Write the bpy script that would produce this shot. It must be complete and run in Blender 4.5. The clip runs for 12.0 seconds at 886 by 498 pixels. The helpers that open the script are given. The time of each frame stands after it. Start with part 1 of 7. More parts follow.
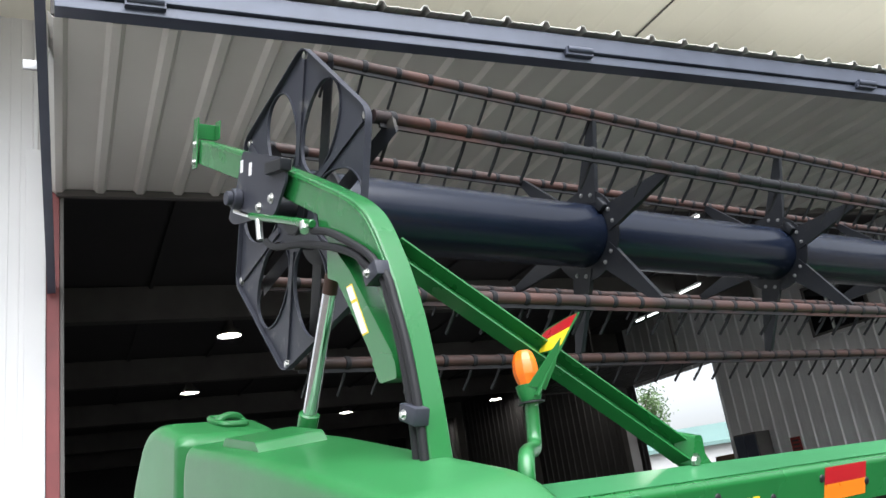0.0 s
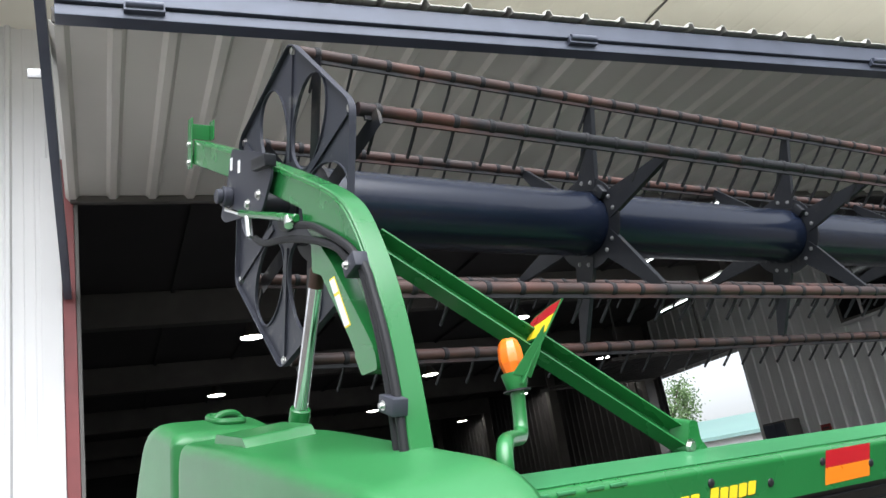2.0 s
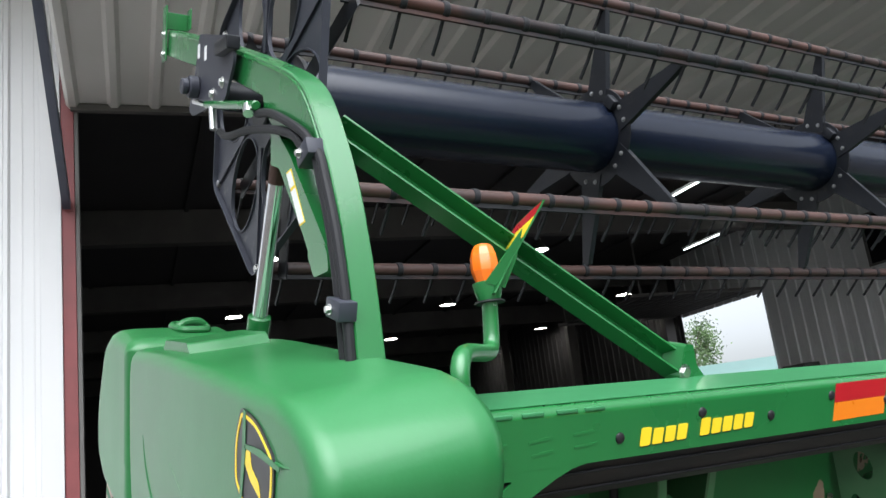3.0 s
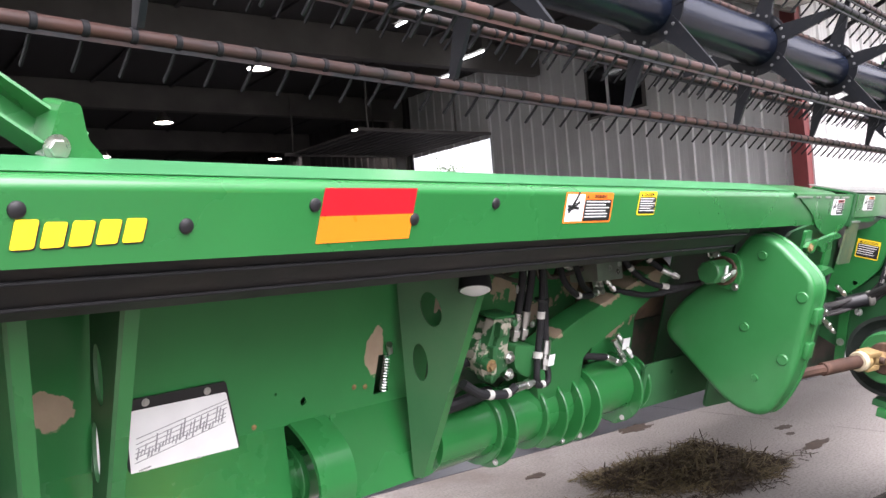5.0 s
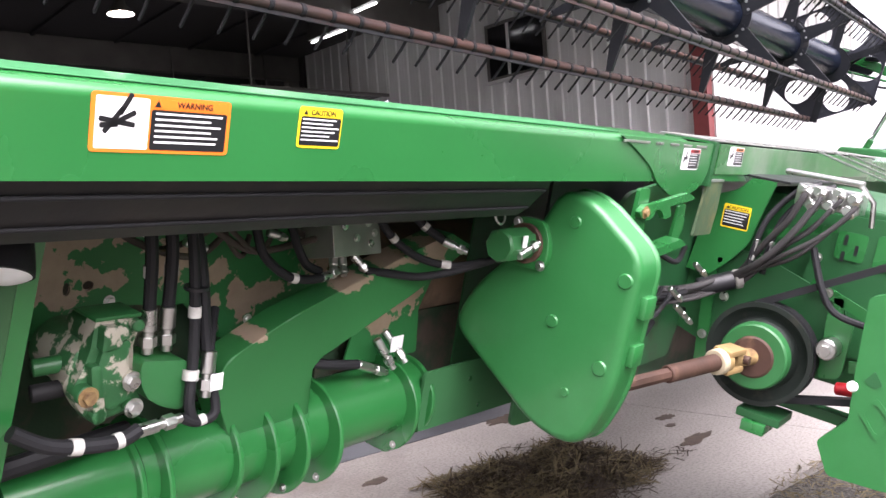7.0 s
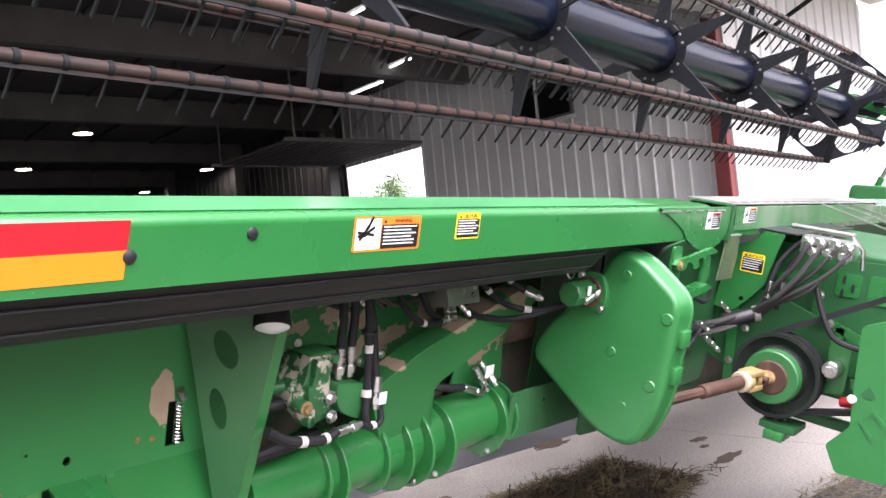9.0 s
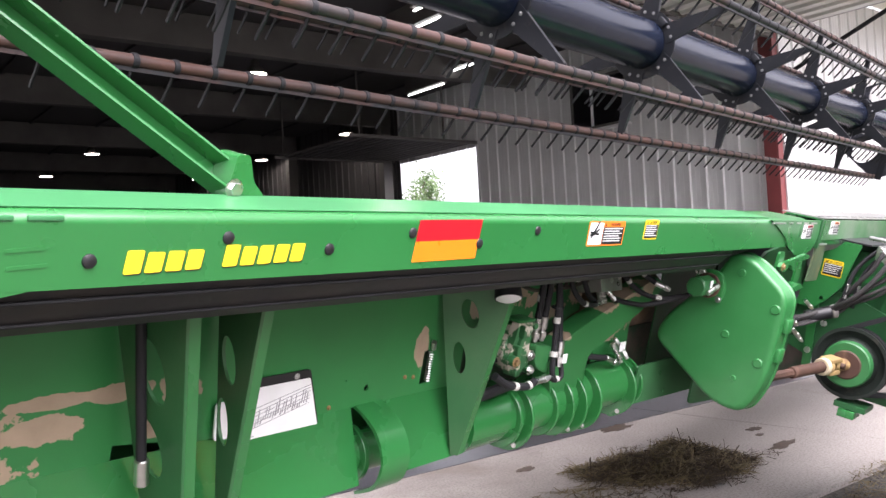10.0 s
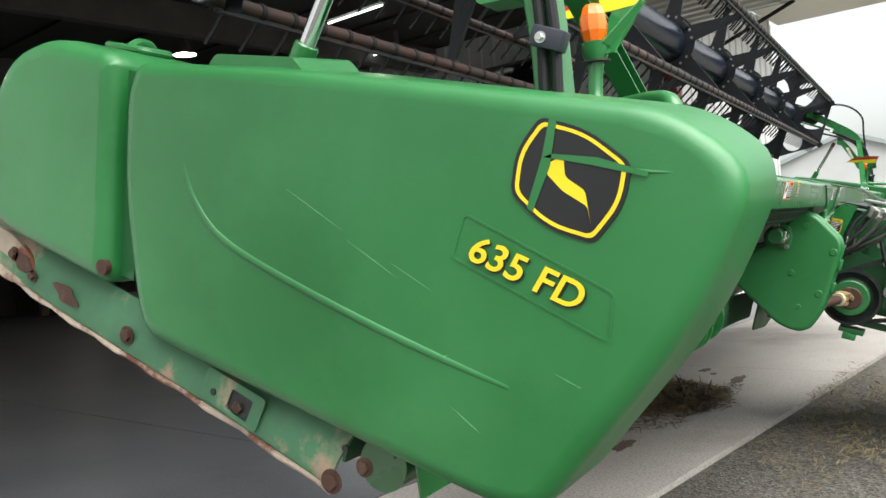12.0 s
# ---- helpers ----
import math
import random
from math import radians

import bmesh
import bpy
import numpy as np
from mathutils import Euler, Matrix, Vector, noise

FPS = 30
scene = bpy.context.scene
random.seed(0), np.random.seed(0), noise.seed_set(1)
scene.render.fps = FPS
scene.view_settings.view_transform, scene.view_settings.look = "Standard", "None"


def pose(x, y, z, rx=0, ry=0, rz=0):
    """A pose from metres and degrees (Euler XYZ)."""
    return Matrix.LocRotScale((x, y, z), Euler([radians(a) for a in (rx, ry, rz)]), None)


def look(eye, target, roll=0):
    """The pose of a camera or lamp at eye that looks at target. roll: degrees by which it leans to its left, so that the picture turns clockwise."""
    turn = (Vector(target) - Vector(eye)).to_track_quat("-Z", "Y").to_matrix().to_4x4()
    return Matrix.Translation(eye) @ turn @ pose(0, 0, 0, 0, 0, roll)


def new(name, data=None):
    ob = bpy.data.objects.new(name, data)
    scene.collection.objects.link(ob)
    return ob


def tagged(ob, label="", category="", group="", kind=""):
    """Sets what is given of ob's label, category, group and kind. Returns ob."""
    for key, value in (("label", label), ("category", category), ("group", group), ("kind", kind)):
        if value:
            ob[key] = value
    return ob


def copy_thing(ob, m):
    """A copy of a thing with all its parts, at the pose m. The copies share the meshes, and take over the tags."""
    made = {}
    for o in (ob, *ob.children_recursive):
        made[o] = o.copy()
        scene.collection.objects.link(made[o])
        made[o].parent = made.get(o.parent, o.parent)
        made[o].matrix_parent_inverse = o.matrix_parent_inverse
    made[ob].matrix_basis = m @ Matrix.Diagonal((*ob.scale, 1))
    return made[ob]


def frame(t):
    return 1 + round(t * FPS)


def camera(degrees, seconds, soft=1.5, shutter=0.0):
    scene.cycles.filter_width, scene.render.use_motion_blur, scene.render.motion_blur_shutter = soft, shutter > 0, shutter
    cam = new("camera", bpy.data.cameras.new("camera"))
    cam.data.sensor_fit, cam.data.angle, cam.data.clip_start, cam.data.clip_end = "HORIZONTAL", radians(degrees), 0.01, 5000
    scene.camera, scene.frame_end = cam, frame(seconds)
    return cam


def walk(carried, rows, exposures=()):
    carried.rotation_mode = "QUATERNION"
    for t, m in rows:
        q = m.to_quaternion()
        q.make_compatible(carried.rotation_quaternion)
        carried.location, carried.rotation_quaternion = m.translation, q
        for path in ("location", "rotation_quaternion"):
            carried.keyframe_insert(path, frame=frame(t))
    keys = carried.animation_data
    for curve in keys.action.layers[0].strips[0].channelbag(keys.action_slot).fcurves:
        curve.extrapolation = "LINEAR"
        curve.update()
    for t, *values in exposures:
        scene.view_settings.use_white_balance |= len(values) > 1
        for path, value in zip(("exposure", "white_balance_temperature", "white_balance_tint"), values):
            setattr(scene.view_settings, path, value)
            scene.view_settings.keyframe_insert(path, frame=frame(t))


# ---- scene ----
cam = camera(55.8, 12.0, 1.5)
METRES, EYE, TILT, LEAN, TURN = 6.4, 1.74, 0.0, 0.0, -36.4
ROWS = [
    (0.0, 0.0, 0.0, 0.0, 2.65, 18.02, 8.17),
    (0.5, 0.0035, -0.0038, 0.0002, 2.8, 20.23, 7.93),
    (1.0, 0.0093, -0.006, -0.0004, 2.38, 20.1, 7.92),
    (1.5, 0.0143, -0.0045, -0.0027, 2.17, 19.32, 8.53),
    (2.0, 0.0179, 0.005, -0.005, 4.94, 18.18, 9.32),
    (2.5, 0.021, 0.0269, -0.006, 8.9, 16.94, 8.44),
    (3.0, 0.0357, 0.0477, -0.0107, 6.19, 13.83, 6.97),
    (3.5, 0.0719, 0.077, -0.0178, 2.46, 9.04, 5.13),
    (3.7, 0.0905, 0.0934, -0.0185, 1.72, 7.47, 4.44),
    (5.3, 0.1674, 0.2046, -0.0278, -12.44, 0.45, 4.57),
    (5.5, 0.1823, 0.2174, -0.0297, -13.16, 0.38, 4.45),
    (6.0, 0.216, 0.2556, -0.0343, -15.63, -0.23, 4.4),
    (6.5, 0.2445, 0.2871, -0.0326, -16.87, -0.28, 4.25),
    (7.0, 0.2746, 0.3089, -0.0339, -15.43, -1.31, 4.22),
    (7.5, 0.2926, 0.3174, -0.0291, -13.07, -1.06, 5.35),
    (7.7, 0.2925, 0.3153, -0.0282, -12.4, 0.13, 5.95),
    (9.3, 0.1895, 0.1808, -0.0209, -13.97, 1.34, 5.56),
    (9.5, 0.1708, 0.1626, -0.0213, -13.32, 0.71, 4.95),
    (10.0, 0.1062, 0.1226, -0.0187, -12.27, 1.16, 3.3),
    (10.5, 0.0512, 0.103, -0.0147, -13.06, 3.95, 3.88),
    (11.0, -0.0116, 0.0933, -0.0098, -14.41, 4.38, 3.41),
    (11.5, -0.0833, 0.0792, -0.013, -19.15, 1.66, 3.28),
    (12.0, -0.1581, 0.0814, -0.0215, -23.32, -0.72, 4.47),
]
walk(cam, [(t, pose(0, 0, EYE, TILT, LEAN, TURN) @ pose(METRES * x, METRES * y, METRES * z, 90 + pitch, roll, yaw)) for t, x, y, z, yaw, pitch, roll in ROWS],
     exposures=[(t, e, kelvin, tint) for t, e, kelvin, tint in ((0.0, 0.6, 6180, 10), (2.0, 0.6, 6180, 10), (2.5, 0.64, 6180, 11), (3.0, 0.38, 6100, 9), (3.5, 0.6, 6120, 12), (4.5, 1.08, 6300, 17), (5.5, 1.4, 6480, 23), (6.0, 1.38, 6500, 23), (7.5, 1.48, 6420, 23), (9.5, 1.42, 6430, 22), (10.5, 1.24, 6480, 22), (11.5, 0.72, 6450, 3), (12.0, 0.52, 6580, 5))])

# ---- world and light: a bright overcast day ----
world = bpy.data.worlds.new("overcast_sky")
scene.world = world
world.use_nodes = True
wn = world.node_tree.nodes
sky = wn.new("ShaderNodeTexSky")
sky.sky_type, sky.sun_disc = "NISHITA", False
sky.sun_elevation, sky.sun_rotation = radians(60), radians(200)
sky.air_density, sky.dust_density, sky.ozone_density = 1.0, 3.0, 1.0
hsv = wn.new("ShaderNodeHueSaturation")
hsv.inputs["Saturation"].default_value = 0.15
world.node_tree.links.new(sky.outputs[0], hsv.inputs["Color"])
world.node_tree.links.new(hsv.outputs[0], wn["Background"].inputs[0])
wn["Background"].inputs[1].default_value = 0.19
sun_data = bpy.data.lights.new("sun", "SUN")
sun_data.energy, sun_data.angle, sun_data.color = 4.4, radians(80), (1.0, 0.99, 0.975)
sun = new("sun", sun_data)
sun.matrix_world = look((-3, -9, 13), (0, 0, 0))

# ---- helpers for meshes and materials ----
def mat(name, base, rough=0.5, metal=0.0, var=0.12, scale=6.0, bump=0.0, bump_scale=60.0, second=None, second_amount=0.0, second_scale=3.0, second_edge=0.12, coat=0.0, rough_var=0.1):
    """A surface with variation at two scales; second: a colour that shows in patches (dirt, rust, worn paint)."""
    m = bpy.data.materials.new(name)
    m.use_nodes = True
    n, l = m.node_tree.nodes, m.node_tree.links
    b = n["Principled BSDF"]
    tc = n.new("ShaderNodeTexCoord")
    big = n.new("ShaderNodeTexNoise")
    big.inputs["Scale"].default_value, big.inputs["Detail"].default_value = scale, 6
    l.new(tc.outputs["Object"], big.inputs["Vector"])
    fine = n.new("ShaderNodeTexNoise")
    fine.inputs["Scale"].default_value, fine.inputs["Detail"].default_value = bump_scale, 4
    l.new(tc.outputs["Object"], fine.inputs["Vector"])
    ramp = n.new("ShaderNodeMapRange")
    ramp.inputs["From Min"].default_value, ramp.inputs["From Max"].default_value = 0.3, 0.7
    ramp.inputs["To Min"].default_value, ramp.inputs["To Max"].default_value = 1 - var, 1 + var
    l.new(big.outputs[0], ramp.inputs["Value"])
    mul = n.new("ShaderNodeMix")
    mul.data_type, mul.blend_type = "RGBA", "MULTIPLY"
    mul.inputs["Factor"].default_value = 1.0
    mul.inputs[6].default_value = (*base, 1)
    l.new(ramp.outputs[0], mul.inputs[7])
    out = mul.outputs[2]
    if second:
        pat = n.new("ShaderNodeTexNoise")
        pat.inputs["Scale"].default_value, pat.inputs["Detail"].default_value, pat.inputs["Roughness"].default_value = second_scale, 8, 0.65
        l.new(tc.outputs["Object"], pat.inputs["Vector"])
        step = n.new("ShaderNodeMapRange")
        edge = 0.72 - 0.45 * second_amount
        step.inputs["From Min"].default_value, step.inputs["From Max"].default_value = edge - second_edge / 2, edge + second_edge / 2
        l.new(pat.outputs[0], step.inputs["Value"])
        mx = n.new("ShaderNodeMix")
        mx.data_type = "RGBA"
        l.new(step.outputs[0], mx.inputs["Factor"])
        l.new(out, mx.inputs[6])
        mx.inputs[7].default_value = (*second, 1)
        out = mx.outputs[2]
    l.new(out, b.inputs["Base Color"])
    rr = n.new("ShaderNodeMapRange")
    rr.inputs["To Min"].default_value, rr.inputs["To Max"].default_value = max(0.02, rough - rough_var), min(1, rough + rough_var)
    l.new(big.outputs[0], rr.inputs["Value"])
    l.new(rr.outputs[0], b.inputs["Roughness"])
    b.inputs["Metallic"].default_value = metal
    b.inputs["Coat Weight"].default_value = coat
    b.inputs["Coat Roughness"].default_value = 0.15
    if bump:
        bp = n.new("ShaderNodeBump")
        bp.inputs["Strength"].default_value, bp.inputs["Distance"].default_value = bump, 0.004
        l.new(fine.outputs[0], bp.inputs["Height"])
        l.new(bp.outputs[0], b.inputs["Normal"])
    return m


def glow(name, colour, strength):
    m = bpy.data.materials.new(name)
    m.use_nodes = True
    b = m.node_tree.nodes["Principled BSDF"]
    b.inputs["Base Color"].default_value = (*colour, 1)
    b.inputs["Emission Color"].default_value = (*colour, 1)
    b.inputs["Emission Strength"].default_value = strength
    return m


GREEN = mat("green_paint", (0.017, 0.148, 0.036), 0.28, 0, 0.08, 2.5, 0.05, 90, coat=0.5)
GREEN_DIRTY = mat("green_paint_dusty", (0.02, 0.125, 0.036), 0.45, 0, 0.15, 3.0, 0.08, 70, second=(0.24, 0.19, 0.125), second_amount=0.27, second_scale=2.6, second_edge=0.04)
GREEN_PLASTIC = mat("green_moulded_plastic", (0.012, 0.132, 0.029), 0.42, 0, 0.14, 1.6, 0.06, 110, second=(0.028, 0.175, 0.052), second_amount=0.38, second_scale=1.5, second_edge=0.3, coat=0.25)
# Darker copy of the green; the shade of inner faces is in its colour.
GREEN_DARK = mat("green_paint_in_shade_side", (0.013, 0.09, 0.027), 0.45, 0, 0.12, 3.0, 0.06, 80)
BLACK = mat("black_reel_paint", (0.011, 0.012, 0.015), 0.36, 0, 0.2, 4.0, 0.06, 80, second=(0.05, 0.045, 0.04), second_amount=0.2, second_scale=7)
TUBE_BLACK = mat("glossy_blue_black_tube_paint", (0.006, 0.0095, 0.021), 0.26, 0, 0.15, 2.0, 0.0, 60, coat=0.0, rough_var=0.03)
BAT = mat("worn_black_bat", (0.014, 0.014, 0.016), 0.5, 0, 0.25, 6.0, 0.12, 60, second=(0.085, 0.034, 0.024), second_amount=0.22, second_scale=1.6, second_edge=0.25)
RUSTY_BAT = mat("bat_rubbed_to_rust", (0.075, 0.032, 0.024), 0.55, 0, 0.3, 5.0, 0.12, 60, second=(0.018, 0.017, 0.018), second_amount=0.42, second_scale=1.4, second_edge=0.3)
PLATE = mat("charcoal_reel_plate_paint", (0.036, 0.038, 0.05), 0.42, 0, 0.12, 3.0, 0.05, 70, second=(0.12, 0.12, 0.12), second_amount=0.12, second_scale=9)
RUBBER = mat("black_rubber", (0.014, 0.014, 0.016), 0.6, 0, 0.2, 6.0, 0.12, 120)
DUSTY_RUBBER = mat("dusty_black_rubber", (0.016, 0.016, 0.017), 0.6, 0, 0.2, 5.0, 0.12, 90, second=(0.10, 0.075, 0.05), second_amount=0.15, second_scale=5)
DULL_STEEL = mat("dull_steel", (0.28, 0.28, 0.28), 0.45, 0.8, 0.2, 20, 0.05, 120)
STEEL = mat("zinc_plated_steel", (0.6, 0.6, 0.58), 0.3, 1.0, 0.15, 20, 0.05, 120)
CHROME = mat("chrome_rod", (0.75, 0.76, 0.78), 0.1, 1.0, 0.06, 8)
RUST = mat("rusty_steel", (0.06, 0.03, 0.021), 0.65, 0.3, 0.3, 12, 0.2, 80, second=(0.13, 0.075, 0.05), second_amount=0.3, second_scale=9)
YOKE = mat("dirty_yellow_casting", (0.27, 0.18, 0.075), 0.6, 0, 0.25, 14, 0.15, 80, second=(0.14, 0.08, 0.04), second_amount=0.35, second_scale=12)
TAN = mat("dust_covered_steel", (0.2, 0.13, 0.085), 0.8, 0, 0.25, 5, 0.25, 60, second=(0.07, 0.05, 0.035), second_amount=0.4, second_scale=4, second_edge=0.2)
RED = mat("red_reflective_tape", (0.44, 0.012, 0.02), 0.3, 0, 0.06, 10)
ORANGE = mat("orange_reflective_tape", (0.8, 0.21, 0.012), 0.3, 0, 0.06, 10)
YELLOW = mat("yellow_vinyl", (0.85, 0.62, 0.02), 0.4, 0, 0.05, 10)
WHITE = mat("white_vinyl", (0.8, 0.8, 0.8), 0.4, 0, 0.05, 10)
# Black of print and plugs; also painted shade inside openings.
INK = mat("black_vinyl_and_cavity_shade", (0.012, 0.012, 0.014), 0.4, 0, 0.1, 10)
ORANGE_VINYL = mat("orange_warning_vinyl", (0.85, 0.2, 0.02), 0.4, 0, 0.05, 10)
LENS = mat("amber_plastic_lens", (0.9, 0.17, 0.01), 0.18, 0, 0.1, 20, coat=0.5)
WALL_WHITE = mat("white_ribbed_steel", (0.64, 0.64, 0.635), 0.42, 0, 0.05, 0.8, 0.03, 30)
WALL_GREY = mat("pale_grey_ribbed_liner", (0.72, 0.72, 0.71), 0.5, 0, 0.08, 0.8, 0.03, 30)
DOOR_SKIN = mat("taupe_ribbed_door_skin", (0.6, 0.585, 0.54), 0.42, 0, 0.07, 0.7, 0.03, 30)
SOFFIT = mat("cream_soffit_steel", (0.78, 0.76, 0.66), 0.5, 0, 0.05, 0.6, 0.03, 30)
FRAME_BLUE = mat("blue_grey_steel_tube", (0.075, 0.085, 0.115), 0.35, 0.2, 0.15, 3, 0.05, 60)
RED_STEEL = mat("red_oxide_steel", (0.20, 0.045, 0.045), 0.5, 0, 0.18, 3, 0.06, 50)
# Dark tone that holds the shade of the deep shed.
SHED_DARK = mat("shed_dark_with_shade", (0.05, 0.047, 0.046), 0.7, 0, 0.2, 1.0, 0.05, 20)
PURLIN = mat("grey_primed_steel", (0.115, 0.108, 0.10), 0.6, 0, 0.2, 2, 0.05, 40)
GLASS_DARK = mat("dark_window_glass", (0.01, 0.01, 0.012), 0.08, 0, 0.05, 3)

for m in (BLACK, BAT, RUBBER, DUSTY_RUBBER, PLATE):
    m.node_tree.nodes["Principled BSDF"].inputs["Specular IOR Level"].default_value = 0.28


def link(name, bm, material, smooth=35):
    me = bpy.data.meshes.new(name)
    bmesh.ops.recalc_face_normals(bm, faces=bm.faces)
    bm.to_mesh(me)
    bm.free()
    for p in me.polygons:
        p.use_smooth = True
    if smooth:
        me.set_sharp_from_angle(angle=radians(smooth))
    me.materials.append(material)
    ob = new(name, me)
    if smooth and max(ob.dimensions) > 0.12 and len(me.polygons) > 6:
        w = ob.modifiers.new("weighted_normal", "WEIGHTED_NORMAL")
        w.weight, w.keep_sharp = 60, True
    return ob


def part(name, bm, material, parent, label="", smooth=35):
    """One mesh object under a thing or a part, in the parent's own coordinates."""
    ob = link(name, bm, material, smooth)
    while parent.parent and parent.parent.parent:
        parent = parent.parent
    ob.parent = parent
    if label:
        ob["label"] = label
    return ob


def thing(name, m, label, category, group="", kind=""):
    ob = new(name)
    ob.empty_display_size = 0.2
    ob.matrix_world = m
    return tagged(ob, label, category, group, kind)


def solid(name, bm, material, label, category="", kind="", m=None, smooth=35, group=""):
    ob = link(name, bm, material, smooth)
    if m is not None:
        ob.matrix_world = m
    return tagged(ob, label, category, group, kind)


def box(bm, lo, hi, bevel=0.0, m=None):
    c = [(a + b) / 2 for a, b in zip(lo, hi)]
    s = [abs(b - a) for a, b in zip(lo, hi)]
    g = bmesh.ops.create_cube(bm, size=1.0, matrix=Matrix.Translation(c) @ Matrix.Diagonal((*s, 1)))
    vs = g["verts"]
    if bevel:
        es = list({e for v in vs for e in v.link_edges})
        r = bmesh.ops.bevel(bm, geom=es, offset=bevel, segments=2, affect="EDGES", profile=0.5)
        vs = list({v for f in r["faces"] for v in f.verts} | {v for v in vs if v.is_valid})
    if m is not None:
        bmesh.ops.transform(bm, matrix=m, verts=[v for v in vs if v.is_valid])
    return bm


def axis_m(p0, p1):
    p0, p1 = Vector(p0), Vector(p1)
    return Matrix.Translation(p0) @ (p1 - p0).to_track_quat("Z", "Y").to_matrix().to_4x4(), (p1 - p0).length


def cyl(bm, p0, p1, r0, r1=None, seg=20, bevel=0.0):
    """A round bar from p0 to p1, with chamfered ends where bevel is given."""
    r1 = r0 if r1 is None else r1
    m, h = axis_m(p0, p1)
    prof = [(0, 0), (r0 - bevel, 0), (r0, bevel), (r1, h - bevel), (r1 - bevel, h), (0, h)] if bevel else [(0, 0), (r0, 0), (r1, h), (0, h)]
    return lathe(bm, prof, m, seg)


def lathe(bm, prof, m, seg=24):
    rings = []
    for r, z in prof:
        if r <= 1e-6:
            rings.append([bm.verts.new(m @ Vector((0, 0, z)))])
        else:
            rings.append([bm.verts.new(m @ Vector((r * math.cos(2 * math.pi * i / seg), r * math.sin(2 * math.pi * i / seg), z))) for i in range(seg)])
    for a, b in zip(rings, rings[1:]):
        for i in range(seg):
            j = (i + 1) % seg
            if len(a) == 1 and len(b) == 1:
                break
            if len(a) == 1:
                bm.faces.new((a[0], b[i], b[j]))
            elif len(b) == 1:
                bm.faces.new((a[i], a[j], b[0]))
            else:
                bm.faces.new((a[i], a[j], b[j], b[i]))
    return bm


def rounded(pts, r, n=4):
    """The corners of a polygon rounded by r (one number or one for each corner)."""
    out, k = [], len(pts)
    for i, p in enumerate(pts):
        ri = r[i] if isinstance(r, (list, tuple)) else r
        p, a, b = Vector(p), Vector(pts[i - 1]), Vector(pts[(i + 1) % k])
        da, db = (a - p), (b - p)
        q = min(ri, da.length * 0.45, db.length * 0.45)
        if q <= 1e-5:
            out.append(tuple(p))
            continue
        s, e = p + da.normalized() * q, p + db.normalized() * q
        for j in range(n + 1):
            t = j / n
            out.append(tuple((1 - t) ** 2 * s + 2 * t * (1 - t) * p + t * t * e))
    return out


def oval(cx, cy, w, h, turn=0.0, n=16, power=2.0):
    c, s, out = math.cos(radians(turn)), math.sin(radians(turn)), []
    for i in range(n):
        a = 2 * math.pi * i / n
        x = w / 2 * math.copysign(abs(math.cos(a)) ** (2 / power), math.cos(a))
        y = h / 2 * math.copysign(abs(math.sin(a)) ** (2 / power), math.sin(a))
        out.append((cx + x * c - y * s, cy + x * s + y * c))
    return out


def sheet(bm, outline, lo, hi, axis="x", holes=()):
    """A flat plate from lo to hi along an axis, with holes through it. 2D points: (y, z) for x, (x, z) for y, (x, y) for z."""
    def put(p, w):
        return {"x": (w, p[0], p[1]), "y": (p[0], w, p[1]), "z": (p[0], p[1], w)}[axis]
    t = bmesh.new()
    for loop in (outline, *holes):
        vs = [t.verts.new(put(p, lo)) for p in loop]
        for a, b in zip(vs, vs[1:] + vs[:1]):
            t.edges.new((a, b))
    bmesh.ops.triangle_fill(t, use_beauty=True, use_dissolve=False, edges=t.edges[:])
    g = bmesh.ops.extrude_face_region(t, geom=t.faces[:])
    d = {"x": (hi - lo, 0, 0), "y": (0, hi - lo, 0), "z": (0, 0, hi - lo)}[axis]
    bmesh.ops.translate(t, vec=d, verts=[v for v in g["geom"] if isinstance(v, bmesh.types.BMVert)])
    me = bpy.data.meshes.new("tmp")
    t.to_mesh(me)
    t.free()
    bm.from_mesh(me)
    bpy.data.meshes.remove(me)
    return bm


def smooth_path(pts, n=8):
    """Points along a smooth curve through pts."""
    P = [Vector(p) for p in pts]
    out = []
    for i in range(len(P) - 1):
        a, b, c, d = P[max(i - 1, 0)], P[i], P[i + 1], P[min(i + 2, len(P) - 1)]
        for j in range(n):
            t = j / n
            out.append(0.5 * ((2 * b) + (c - a) * t + (2 * a - 5 * b + 4 * c - d) * t * t + (3 * b - a - 3 * c + d) * t ** 3))
    return out + [P[-1]]


def sweep(bm, path, r, seg=10, caps=True, shape=None):
    """A round bar (or a bar of the 2D shape) along a path."""
    path = [Vector(p) for p in path]
    rings, up = [], None
    for i, p in enumerate(path):
        d = (path[min(i + 1, len(path) - 1)] - path[max(i - 1, 0)]).normalized()
        if up is None:
            up = d.orthogonal().normalized() if shape is None or abs(d.x) > 0.9 else (Vector((1, 0, 0)) - d * d.x).normalized()
        else:
            up = (up - d * up.dot(d)).normalized()
        side = d.cross(up)
        pr = shape or [(r * math.cos(2 * math.pi * k / seg), r * math.sin(2 * math.pi * k / seg)) for k in range(seg)]
        rings.append([bm.verts.new(p + up * a + side * b) for a, b in pr])
    k = len(rings[0])
    for a, b in zip(rings, rings[1:]):
        for i in range(k):
            bm.faces.new((a[i], a[(i + 1) % k], b[(i + 1) % k], b[i]))
    if caps:
        bm.faces.new(rings[0][::-1])
        bm.faces.new(rings[-1])
    return bm


